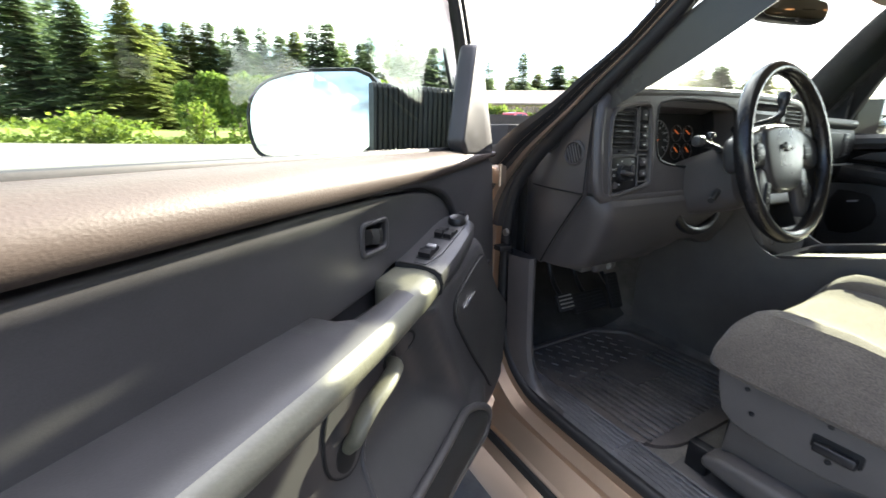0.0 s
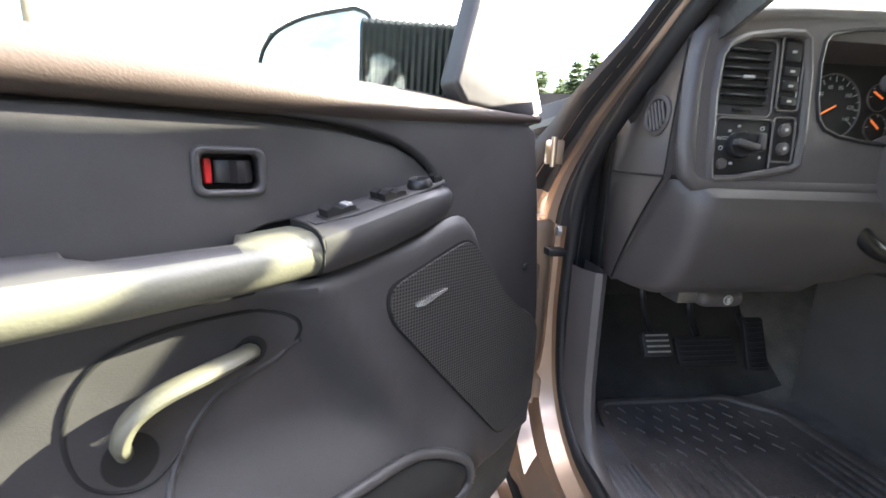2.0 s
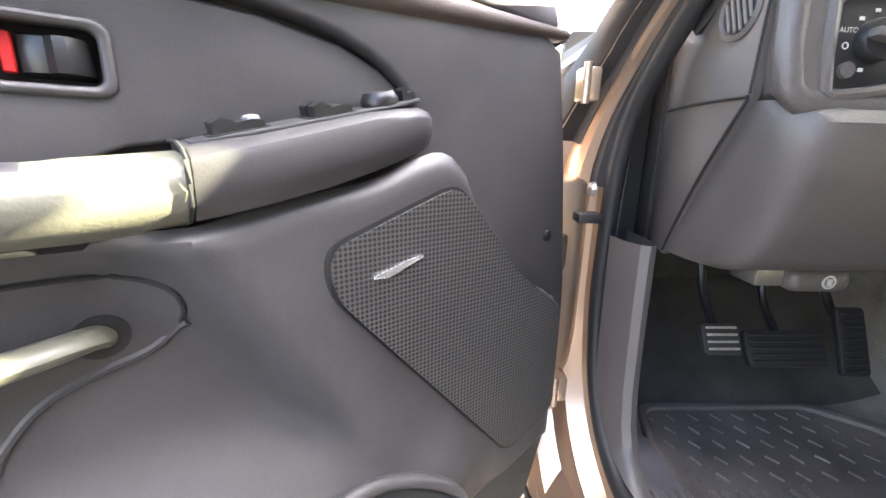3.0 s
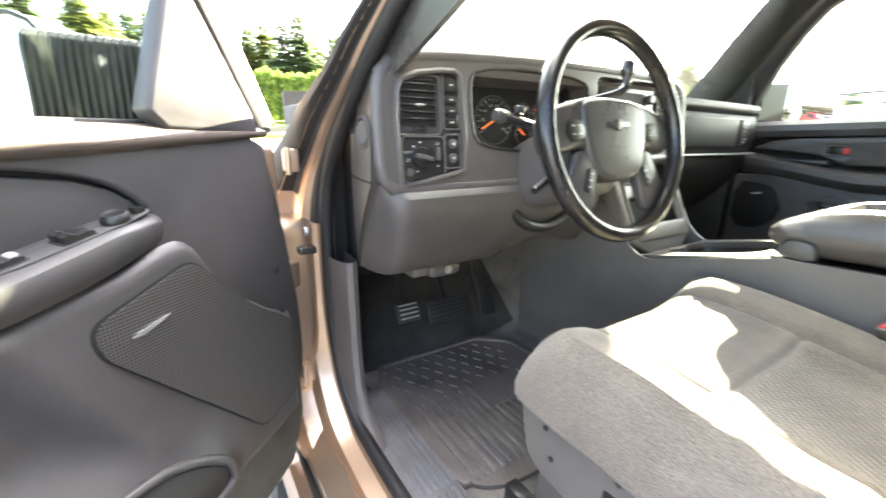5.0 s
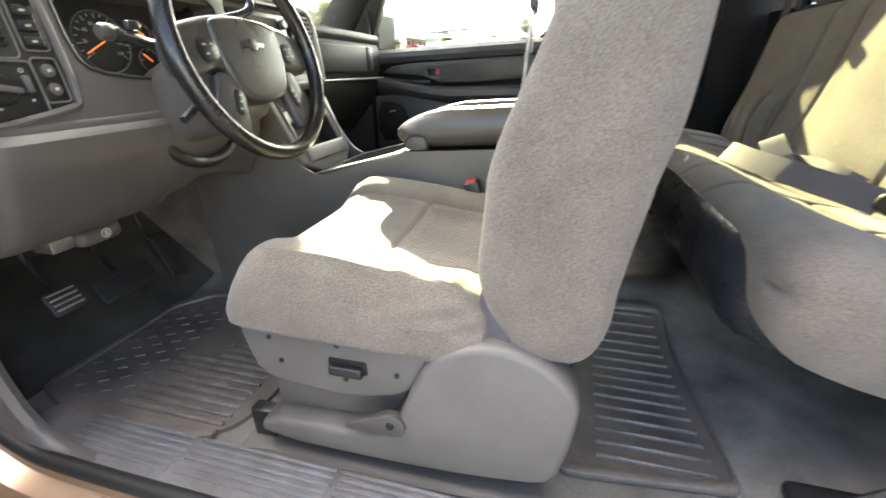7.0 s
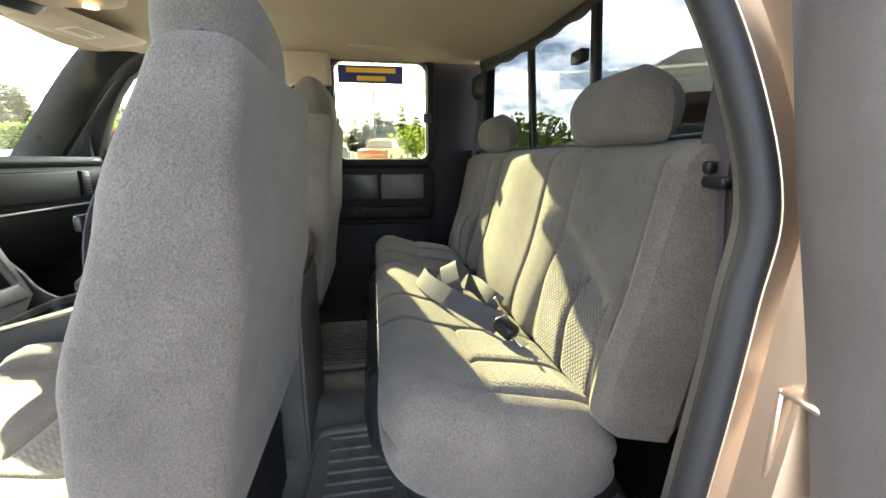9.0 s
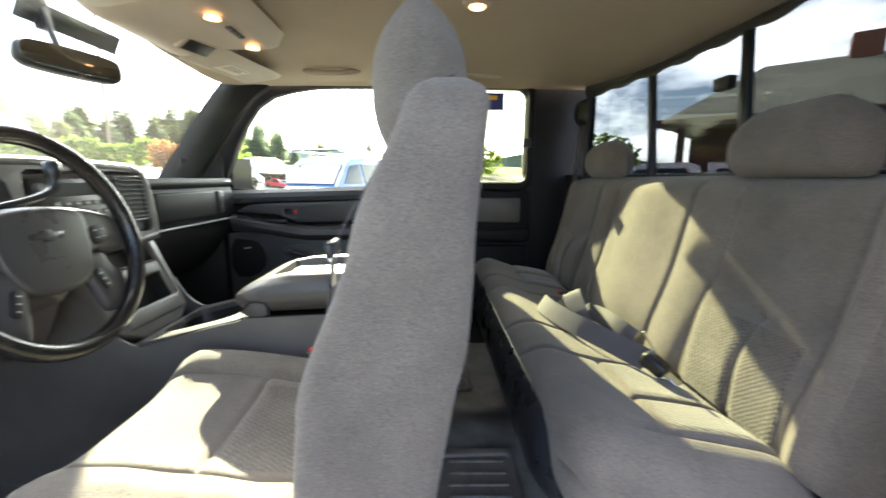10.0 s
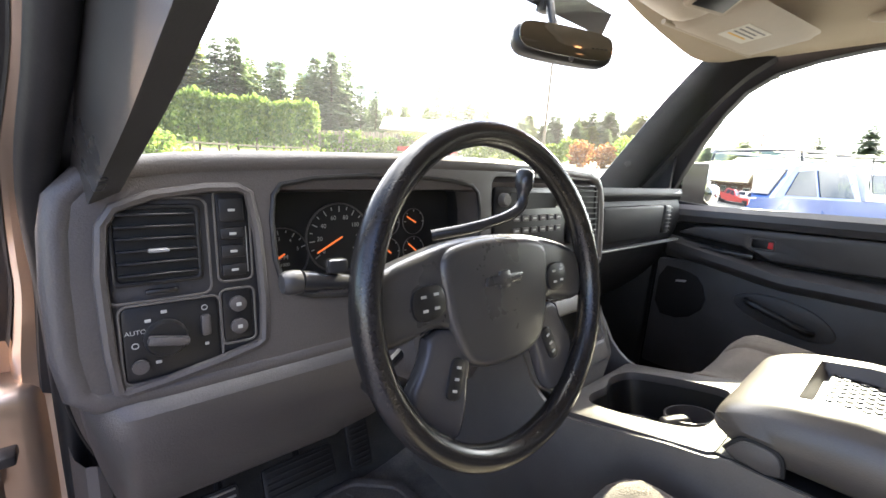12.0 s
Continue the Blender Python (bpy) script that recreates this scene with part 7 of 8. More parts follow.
for x, sx, lab in ((-0.625, -1, "grey-violet rear seat belt with guide and tag"), (0.70, 1, "grey rear seat belt beside the bench")):
    rb = thing("rear_seat_belt", (x, -0.57, 1.1), lab, "seat belt")
    part("webbing", ribbon(curve_pts([(x, -0.60, 1.80), (x, -0.585, 1.67), (x, -0.57, 1.48), (x + 0.01 * sx, -0.575, 1.33), (x + 0.01 * sx, -0.57, 1.12)], 5), 0.047, (1, 0.1, 0)), M["belt"], rb)
    part("shoulder_cover", pad(fill_steps([-0.05, 0.05], 0.012), fill_steps([-0.055, 0.055], 0.012), lambda u, v, w: (x + u, -0.595 + w, 1.80 + v), lambda u, v: 0.035, lambda u, v: 0.02, 0.04, 0.045), M["black"], rb, "black shoulder cover")
    if sx < 0:
        part("guide", box((x - 0.040, -0.572, 1.462), (x + 0.036, -0.552, 1.478), 0.006, 3), M["black"], rb, "black belt guide")
        part("guide_clip", box((x - 0.014, -0.568, 1.480), (x + 0.014, -0.552, 1.497), 0.005, 3), M["black"], rb)
        part("cord", tube(curve_pts([(x + 0.005, -0.545, 1.49), (x + 0.03, -0.535, 1.46), (x + 0.02, -0.535, 1.41), (x - 0.005, -0.54, 1.375)], 5), 0.0025, 6), M["belt"], rb)
        part("tag", box((x + 0.004, -0.560, 1.350), (x + 0.017, -0.556, 1.362), 0, 1), M["yellow"], rb, "yellow warning tag")
        part("tag_print", box((x + 0.004, -0.561, 1.330), (x + 0.017, -0.5565, 1.349), 0, 1), M["black"], rb)
        for k in range(3):
            part("print_bar", box((x + 0.006, -0.5562, 1.333 + 0.005 * k), (x + 0.015, -0.5557, 1.335 + 0.005 * k), 0, 1), M["white"], rb)
cb = thing("centre_belt", (-0.08, -0.40, 1.13), "grey centre lap belt lying folded on the bench", "seat belt")
part("webbing", ribbon(curve_pts([(0.02, -0.300, 1.165), (0.005, -0.258, 1.182), (-0.05, -0.252, 1.186), (-0.12, -0.268, 1.183), (-0.19, -0.300, 1.177), (-0.26, -0.342, 1.168), (-0.325, -0.384, 1.158)], 6), 0.047, (0.11, -0.33, 0.47)), M["belt"], cb)
part("webbing_fold", ribbon(curve_pts([(-0.14, -0.325, 1.160), (-0.09, -0.322, 1.190), (-0.035, -0.325, 1.216), (-0.005, -0.345, 1.205), (0.0, -0.375, 1.172)], 6), 0.047, (-0.08, -0.60, 0.30)), M["belt"], cb)
part("webbing_end", ribbon(curve_pts([(0.0, -0.375, 1.160), (-0.06, -0.392, 1.166), (-0.13, -0.402, 1.164), (-0.19, -0.425, 1.150)], 6), 0.044, (0.1, -0.35, 0.45)), M["belt"], cb)
bm_ = Matrix.Translation((-0.340, -0.392, 1.156)) @ Matrix.Rotation(radians(35), 4, "Z") @ Matrix.Rotation(radians(-25), 4, "Y")
part("buckle", box((-0.026, -0.018, -0.014), (0.026, 0.018, 0.016), 0.010, 4, bm_), M["black"], cb, "black buckle")
part("tongue_blade", box((-0.055, -0.012, -0.002), (-0.02, 0.012, 0.002), 0.001, 1, bm_), M["chrome"], cb, "bright metal tongue")
part("adjuster", tube([bm_ @ Vector((-0.005, -0.020, 0.0)), bm_ @ Vector((0.050, 0.006, 0.045))], 0.0025, 8), M["chrome"], cb)
for x, y in ((0.20, -0.43), (0.27, -0.42)):
    rbk = thing("belt_buckle", (x, y, 1.12), "dark belt buckle with a red button on the bench", "buckle")
    part("case", box((x - 0.014, y - 0.03, 1.115), (x + 0.014, y + 0.03, 1.135), 0.005, 3), M["black"], rbk)
    part("button", box((x - 0.010, y + 0.022, 1.130), (x + 0.010, y + 0.033, 1.1365), 0.002, 1), M["red"], rbk)

# rubber floor mats
def floor_mat(name, pts, z, lab, ribs, thick=0.010):
    mt = thing(name, (sum(p[0] for p in pts) / len(pts), sum(p[1] for p in pts) / len(pts), z), lab, "floor mat")
    outline = round_corners(pts, 0.025)
    cx, cy = mt.location.x, mt.location.y
    inner = [(cx + (x - cx) * 0.93, cy + (y - cy) * 0.945) for x, y in outline]

    def drape(bm):
        for k in range(-18, 20):
            bmesh.ops.bisect_plane(bm, geom=bm.verts[:] + bm.edges[:] + bm.faces[:], plane_co=(0.04 * k, 0, 0), plane_no=(1, 0, 0))
        for q in bm.verts:
            q.co.z += bump1(q.co.x, 0.02, 0.17, 0.075)
        return bm

    part("rim", drape(plate(outline, thick + 0.006, [inner], 0.004, m=Matrix.Translation((0, 0, z + thick + 0.006)))), M["mat"], mt)
    part("sheet", drape(plate(inner, thick, bev=0, m=Matrix.Translation((0, 0, z + thick - 0.002)))), M["mat"], mt)
    for lo, hi in ribs:
        part("rib", box((lo[0], lo[1], z + thick - 0.004), (hi[0], hi[1], z + thick + 0.0045), 0.002, 1, Matrix.Translation((0, 0, bump1(lo[0], 0.02, 0.17, 0.075)))), M["mat_rib"], mt)
    return mt


ribs = [((-0.655 + 0.0225 * k, 0.725), (-0.645 + 0.0225 * k, 0.985 if not 8 <= k <= 14 else 0.885)) for k in range(20)]
fm = floor_mat("floor_mat", [(-0.690, 0.735), (-0.704, 0.95), (-0.695, 1.09), (-0.66, 1.205), (-0.30, 1.205), (-0.215, 1.12), (-0.20, 0.70), (-0.25, 0.665), (-0.60, 0.672), (-0.66, 0.695)], 0.724, "dark ribbed rubber floor mat with tread pattern in the driver's footwell", ribs)
part("heel_pad", box((-0.49, 0.885, 0.730), (-0.35, 0.995, 0.7385), 0.002, 1), M["mat"], fm)
for i in range(9):
    for j in range(5):
        x, y = -0.655 + 0.046 * i + 0.023 * (j % 2), 1.012 + 0.038 * j
        part("tread", box((-0.0105, -0.0013, 0), (0.0105, 0.0013, 0.0045), 0.0008, 1, Matrix.Translation((x, y, 0.7315)) @ Matrix.Rotation(radians(-62 + 6 * math.sin(3 * i + 5 * j)), 4, "Z")), M["mat_rib"], fm)
floor_mat("floor_mat", [(-0.600, 0.088), (-0.572, -0.205), (-0.080, -0.170), (-0.085, 0.040)], 0.724, "dark ribbed rubber mat on the rear floor", [((-0.550 + 0.031 * k, -0.172 + 0.0022 * k), (-0.5435 + 0.031 * k, 0.020 - 0.0012 * k)) for k in range(15)])
floor_mat("floor_mat", [(0.330, 0.110), (0.330, -0.110), (0.795, -0.085), (0.795, 0.140)], 0.724, "dark ribbed rubber mat on the far rear floor", [((0.380 + 0.026 * k, -0.085), (0.386 + 0.026 * k, 0.095)) for k in range(15)])

# ---- outside ----
asphalt = mat("asphalt", (0.15, 0.145, 0.138), 0.85, var=0.18, grain=30, bump=0.3, blotch=0.4, dist=0.01)
road_m = mat("road_asphalt", (0.17, 0.162, 0.145), 0.8, var=0.12, grain=12, bump=0.2, blotch=0.3, dist=0.01)
line_m = mat("road_paint", (0.72, 0.70, 0.62), 0.6, var=0.1, bump=0)
grass_m = mat("grass", (0.15, 0.22, 0.04), 0.9, var=0.35, grain=5, bump=0.6, blotch=0.2, dist=0.05, tint=(0.24, 0.29, 0.06))
bark_m = mat("bark", (0.12, 0.085, 0.06), 0.9, var=0.4, grain=12, bump=0.8, blotch=2, dist=0.03)
fir_m = leaf_mat("fir_needles", (0.072, 0.118, 0.055), (0.24, 0.31, 0.15))
# fir needles again, lighter and yellower: sunlight put into the colour
fir2_m = leaf_mat("sun_painted_fir_needles", (0.095, 0.14, 0.035), (0.31, 0.34, 0.10))
hedge_m = leaf_mat("cedar_leaf", (0.075, 0.145, 0.022), (0.24, 0.32, 0.055))
bush_m = leaf_mat("spring_leaf", (0.08, 0.14, 0.018), (0.27, 0.34, 0.05))
red_leaf = leaf_mat("russet_leaf", (0.17, 0.065, 0.02), (0.33, 0.15, 0.045))
twig_m = leaf_mat("pale_twig", (0.20, 0.17, 0.10), (0.36, 0.31, 0.20))


def slope(x, y):
    a = math.degrees(math.atan2(x, y))
    return piece([(-180, 0.03), (-100, 0.03), (-30, 0.031), (-5, 0.032), (15, 0.036), (32, 0.050), (60, 0.062), (90, 0.050), (130, 0.03), (180, 0.03)], a)


def gz(x, y):
    """Height of the ground: the lot lies a little below the land round it."""
    r = math.hypot(x, y)
    return slope(x, y) * (max(0.0, min(r, 110.0) - 6.0)) - 0.0 if r > 6 else 0.0


rs = [0.5, 3, 6, 8, 10, 13, 16, 20, 25, 30, 36, 44, 55, 70, 90, 110, 150, 250, 500, 1500]
gb = loft([[(r * math.cos(2 * math.pi * k / 96), r * math.sin(2 * math.pi * k / 96), gz(r * math.cos(2 * math.pi * k / 96), r * math.sin(2 * math.pi * k / 96))) for k in range(96)] for r in rs], caps=False)
mono("ground", gb, grass_m, "wide field of bright spring grass", "ground", kind="structure")


def strip(x0, x1, y0, y1, lift, nx, ny):
    bm = B()
    g = [[bm.verts.new((x0 + (x1 - x0) * i / nx, y0 + (y1 - y0) * j / ny, gz(x0 + (x1 - x0) * i / nx, y0 + (y1 - y0) * j / ny) + lift)) for j in range(ny + 1)] for i in range(nx + 1)]
    for i in range(nx):
        for j in range(ny):
            bm.faces.new((g[i][j], g[i + 1][j], g[i + 1][j + 1], g[i][j + 1]))
    return bm


mono("pavement", strip(-50, 50, -40, 11.5, 0.05, 50, 30), asphalt, "grey asphalt car lot", "pavement", kind="structure")
mono("road", strip(-90, 90, 11.5, 26.5, 0.10, 90, 15), road_m, "two-lane asphalt road past the lot", "road", kind="structure")
for y, w in ((14.0, 0.16), (19.5, 0.14), (24.5, 0.16)):
    mono("road_line", strip(-90, 90, y, y + w, 0.13, 90, 1), line_m, "pale painted road line", "road marking", kind="structure")


def leaf_quads(bm, p, n, size, spread, rnd, flat=0.5):
    for _ in range(n):
        c = p + Vector((rnd.gauss(0, spread), rnd.gauss(0, spread), rnd.gauss(0, spread * flat)))
        a = Vector((rnd.uniform(-1, 1), rnd.uniform(-1, 1), rnd.uniform(-0.6, 0.6))).normalized() * size * rnd.uniform(0.6, 1.3)
        b = a.cross(Vector((rnd.uniform(-1, 1), rnd.uniform(-1, 1), rnd.uniform(-1, 1)))).normalized() * size * rnd.uniform(0.35, 0.8)
        bm.faces.new([bm.verts.new(q) for q in (c - a, c + b * 0.9, c + a, c - b)])


def conifer_crown(h, r, seed, bare=0.1, dense=1.0):
    """Drooping whorls of boughs, thin at the top, with gaps between them."""
    rnd = random.Random(seed)
    bm = B()
    z = h * bare
    while z < h * 0.985:
        f = (z - h * bare) / (h * (1 - bare))
        reach = r * (1 - f) ** 0.6 * rnd.uniform(0.6, 1.12) + 0.2
        n = max(5, int((14 - 7 * f) * dense))
        a0 = rnd.uniform(0, 6.3)
        for k in range(n):
            if rnd.random() < 0.10:
                continue
            a = a0 + 6.283 * k / n + rnd.uniform(-0.3, 0.3)
            L = reach * rnd.uniform(0.65, 1.15)
            droop = rnd.uniform(0.15, 0.45)
            tip = Vector((math.cos(a) * L, math.sin(a) * L, z - droop * L * 0.55))
            root = Vector((math.cos(a) * 0.1, math.sin(a) * 0.1, z))
            side = Vector((-math.sin(a), math.cos(a), 0))
            m_ = 5
            for s in range(m_):
                t0 = (s + 0.4) / m_
                c = root.lerp(tip, t0) + Vector((0, 0, 0.12 * L * math.sin(3.14 * t0)))
                w = (0.36 * L * (1.15 - t0) + 0.10) * rnd.uniform(0.7, 1.2)
                ln = L / m_ * 0.95
                d = (tip - root).normalized()
                for sg in (-1, 1):
                    e = c + side * sg * w + d * ln * 0.5 + Vector((0, 0, -0.28 * w))
                    bm.faces.new([bm.verts.new(q) for q in (c - d * ln * 0.5, e - d * 0.25 * ln + Vector((0, 0, rnd.uniform(-0.1, 0.1))), e + d * 0.3 * ln, c + d * ln * 0.6)])
        z += h * rnd.uniform(0.018, 0.031) * (1.15 - 0.45 * f)
    return bm


def taper(h, r0, seed):
    rnd = random.Random(seed)
    pts = [Vector((rnd.uniform(-1, 1) * 0.02 * h * (k / 6) * 0.3, rnd.uniform(-1, 1) * 0.006 * h, h * k / 6)) for k in range(7)]
    return tube(pts, [r0 * (1 - 0.92 * k / 6) for k in range(7)], 8)


def conifer(seed, h, r, material, lab, dense=1.0, bare=0.08):
    t_ = thing("conifer", (0, 0, 0), lab, "tree", "conifers across the road")
    part("trunk", taper(h * 0.97, 0.010 * h, seed), bark_m, t_)
    part("crown", conifer_crown(h, r, seed, bare, dense), material, t_, smooth=0)
    return t_


protos = [conifer(3, 14.0, 3.51, fir_m, "tall dark fir with drooping boughs"), conifer(5, 14.0, 2.97, fir_m, "slender dark fir with open boughs", 0.8), conifer(8, 14.0, 4.05, fir2_m, "broad sunlit yellow-green conifer", 1.2, 0.05), conifer(13, 14.0, 2.29, fir_m, "thin ragged dark fir tree", 0.65, 0.2), conifer(21, 14.0, 3.65, fir2_m, "sunlit fir at the wood's edge", 1.0)]
LINE = [(-15.0, 13.5, 66, 0), (-12.9, 12.4, 74, 1), (-11.2, 13.1, 62, 0), (-7.3, 13.0, 56, 2), (-5.2, 11.0, 60, 2), (-3.2, 11.3, 72, 0), (-1.5, 11.7, 70, 4), (0.5, 11.9, 70, 0), (2.2, 11.1, 72, 1), (3.8, 11.9, 68, 0), (6.0, 12.0, 70, 1), (8.0, 11.3, 72, 0), (9.8, 12.0, 70, 4), (11.7, 12.9, 66, 1), (13.6, 13.2, 66, 0), (15.4, 11.3, 72, 4),
        (17.6, 11.2, 70, 0), (18.6, 12.0, 66, 1), (21.0, 10.4, 70, 4), (22.6, 12.3, 66, 0), (24.6, 13.3, 64, 0), (26.5, 12.9, 66, 1), (28.4, 10.5, 66, 3), (30.3, 10.0, 64, 3), (34.0, 9.4, 66, 3), (38.2, 10.6, 60, 1), (-27.1, 5.7, 78, 1), (-30.0, 4.2, 86, 4), (-33.5, 5.0, 82, 0), (-36.0, 4.4, 84, 2), (-23.0, 4.0, 88, 4), (-18.0, 6.0, 84, 2)]  # bearing, height angle, distance
SPOTS = [(d_ * math.sin(radians(a_)), d_ * math.cos(radians(a_)), 1.48 + d_ * math.tan(radians(e_)), k_) for a_, e_, d_, k_ in LINE]
SPOTS += [(47, 50.7, 12.4, 0), (53, 45, 10.0, 1), (56, 41, 10.4, 0), (58.5, 37.6, 10.5, 4), (60.5, 34.2, 11.4, 0), (62.3, 30.6, 10.6, 1), (64, 26, 10.0, 4), (58.8, 2.2, 8.0, 1), (59.2, 0.6, 7.3, 0), (58.8, -1.1, 8.4, 0), (58.8, -2.6, 7.6, 4), (58.7, -4.2, 9.2, 1), (58.5, -6.3, 7.7, 0),
         (95, 14, 11.5, 1), (96, 8, 12.5, 0), (92, 33, 11, 0), (90, 24, 9.5, 4), (66, 17, 8.5, 3)]
for k in range(44):  # the wood behind closes the gaps
    a_ = radians(-10 + 1.5 * k + 0.8 * math.sin(k * 2.7))
    SPOTS.append((84 * math.sin(a_), 84 * math.cos(a_), 12.6 + 1.9 * math.sin(k * 1.9) + (1.2 if k < 13 else 0.0) - 0.04 * k, (0, 4, 1, 0, 2, 4)[k % 6]))
for k in range(26):  # dense firs at the far corner of the lot
    a_, d_ = radians(46 + 1.02 * k + 0.5 * math.sin(k * 3.3)), 66 + 5 * math.sin(k * 1.7)
    SPOTS.append((d_ * math.sin(a_), d_ * math.cos(a_), 1.5 + d_ * math.tan(radians(5.6 + 1.3 * math.sin(k * 2.2) + (1.0 if 8 < k < 20 else 0))), (0, 1, 0, 4, 3)[k % 5]))
used = set()
for k, (x, y, top, kind_) in enumerate(SPOTS):
    h = (top - gz(x, y)) / 14.0
    m_ = Matrix.Translation((x, y, gz(x, y) - 0.2)) @ Matrix.Rotation(k * 1.7, 4, "Z") @ Matrix.Diagonal((h * (2.1 if x > 40 else 1.35), h * (2.1 if x > 40 else 1.35), h, 1))
    if kind_ not in used:
        used.add(kind_)
        o = protos[kind_]
    else:
        o = protos[kind_].copy()
        scene.collection.objects.link(o)
        for c_ in protos[kind_].children:
            d_ = c_.copy()
            scene.collection.objects.link(d_)
            d_.parent = o
    o.matrix_basis = m_

# cedar hedge: single trees clipped into a row
def hedge_crown(w, d, h, z0, seed, n=900):
    rnd = random.Random(seed)
    bm = B()
    for _ in range(n):
        f = rnd.random()
        a = rnd.uniform(0, 6.283)
        k = (0.80 + 0.22 * math.sin(3.14 * min(1, f * 1.1))) * rnd.uniform(0.86, 1.06)
        top = z0 + (h - z0) * f
        if rnd.random() < 0.25:
            k *= math.sqrt(rnd.random())
            top = h - 0.25 * rnd.random()
        p = Vector((math.cos(a) * w * k, math.sin(a) * d * k, top + rnd.uniform(-0.15, 0.25)))
        leaf_quads(bm, p, 2, 0.17, 0.07, rnd, 1.0)
    return bm


hp = thing("hedge_tree", (0, 0, 0), "clipped yellow-green cedar in a tall hedge row", "hedge", "cedar hedge by the road")
part("trunk", tube([(0, 0, 0), (0.03, 0, 0.6), (0.0, 0.02, 1.6)], [0.11, 0.09, 0.06], 8), bark_m, hp)
part("crown", hedge_crown(0.95, 0.8, 2.95, 0.75, 4), hedge_m, hp, smooth=0)
for k in range(13):
    x = -2.0 + 1.26 * k
    y = 36.2 - 0.18 * k
    m_ = Matrix.Translation((x, y, gz(x, y) - 0.1)) @ Matrix.Rotation(k * 2.1, 4, "Z") @ Matrix.Diagonal((1, 1, 1.18 + 0.04 * math.sin(k * 2.3), 1))
    if k == 0:
        hp.matrix_basis = m_
    else:
        copy_thing(hp, m_)
hp2 = thing("hedge_tree", (0, 0, 0), "lower clipped cedar hedge beyond the fence", "hedge", "low hedge by the road")
part("crown", hedge_crown(1.0, 0.8, 1.9, 0.1, 9, 500), hedge_m, hp2, smooth=0)
for k in range(16):
    x, y = 15.0 + 1.55 * k, 33.5 - 0.62 * k
    m_ = Matrix.Translation((x, y, gz(x, y) - 0.1)) @ Matrix.Rotation(k * 1.3, 4, "Z") @ Matrix.Diagonal((1, 1, 1 + 0.15 * math.sin(k * 1.9), 1))
    if k == 0:
        hp2.matrix_basis = m_
    else:
        copy_thing(hp2, m_)

# rough growth along the far verge, and leafy bushes
rnd = random.Random(7)
vb = B()
for _ in range(5200):
    x = rnd.uniform(-45, 14)
    y = rnd.uniform(27.2, 29.5)
    hmax = 0.75 + 0.35 * math.sin(x * 0.7) + 0.25 * math.sin(x * 2.3)
    leaf_quads(vb, Vector((x, y, gz(x, y) + abs(rnd.gauss(0, 0.5)) * hmax)), 1, 0.16, 0.05, rnd, 1.0)
mono("verge_growth", vb, bush_m, "bright green scrub and tall grass along the verge", "scrub", kind="stuff", smooth=0)
fb = B()
for _ in range(2600):
    x, y = rnd.uniform(-60, -5), rnd.uniform(38, 74)
    leaf_quads(fb, Vector((x, y, gz(x, y) + rnd.uniform(0, 0.7))), 1, 0.28, 0.1, rnd, 1.0)
mono("field_growth", fb, bush_m, "tall yellow-green meadow growth in the field", "meadow", kind="stuff", smooth=0)


def bush(name, x, y, h, w, material, lab, n=420, size=0.16, seed=1):
    r_ = random.Random(seed)
    t_ = thing(name, (x, y, gz(x, y)), lab, "bush")
    for k in range(4):
        a = 1.6 * k + seed
        part("stem", tube(curve_pts([(x, y, gz(x, y)), (x + 0.2 * w * math.cos(a), y + 0.2 * w * math.sin(a), gz(x, y) + 0.4 * h), (x + 0.45 * w * math.cos(a), y + 0.45 * w * math.sin(a), gz(x, y) + 0.85 * h)], 3), 0.012 * h + 0.01, 6), bark_m, t_)
    bm = B()
    for _ in range(n):
        d = Vector((r_.gauss(0, 1), r_.gauss(0, 1), r_.gauss(0, 1))).normalized() * (r_.random() ** 0.4)
        leaf_quads(bm, Vector((x + d.x * w * 0.6, y + d.y * w * 0.6, gz(x, y) + h * 0.52 + d.z * h * 0.5)), 2, size, 0.08, r_, 1.0)
    part("crown", bm, material, t_, smooth=0)
    return t_


bush("bush", -1.6, 28.4, 2.4, 1.5, bush_m, "fresh yellow-green sapling bush on the verge", 260, 0.15, 2)
bush("bush", 1.9, 28.2, 1.7, 2.4, hedge_m, "round dark green shrub on the verge", 420, 0.15, 3)
bush("bush", -6.5, 28.4, 1.6, 3.0, bush_m, "leafy green shrub by the road", 420, 0.15, 5)
bush("bush", 30.5, 19.6, 2.3, 1.8, red_leaf, "russet-leaved shrub beside the lot", 420, 0.17, 6)
bush("bush", 31.8, 18.2, 2.0, 1.5, red_leaf, "orange-leaved shrub beside the lot", 360, 0.17, 8)
bush("bush", 34.0, 17.0, 2.8, 3.5, hedge_m, "dark green shrub beside the lot", 420, 0.2, 9)
bush("bush", 23.0, -9.6, 3.6, 4.0, bush_m, "bright green tree beyond the building", 420, 0.22, 10)
bush("bush", 42, -4.5, 3.2, 5.0, bush_m, "bright green bushes beyond the lot", 420, 0.25, 11)
for k, (x, y, h) in enumerate(((-29, 78, 9.0), (-26, 79, 10.0), (-32, 76, 7.6), (-23.5, 80, 8.6))):
    bush("bare_tree", x, y, h - 1.5, 4.2, twig_m, "pale leafless tree at the field's far edge", 300, 0.3, 20 + k)

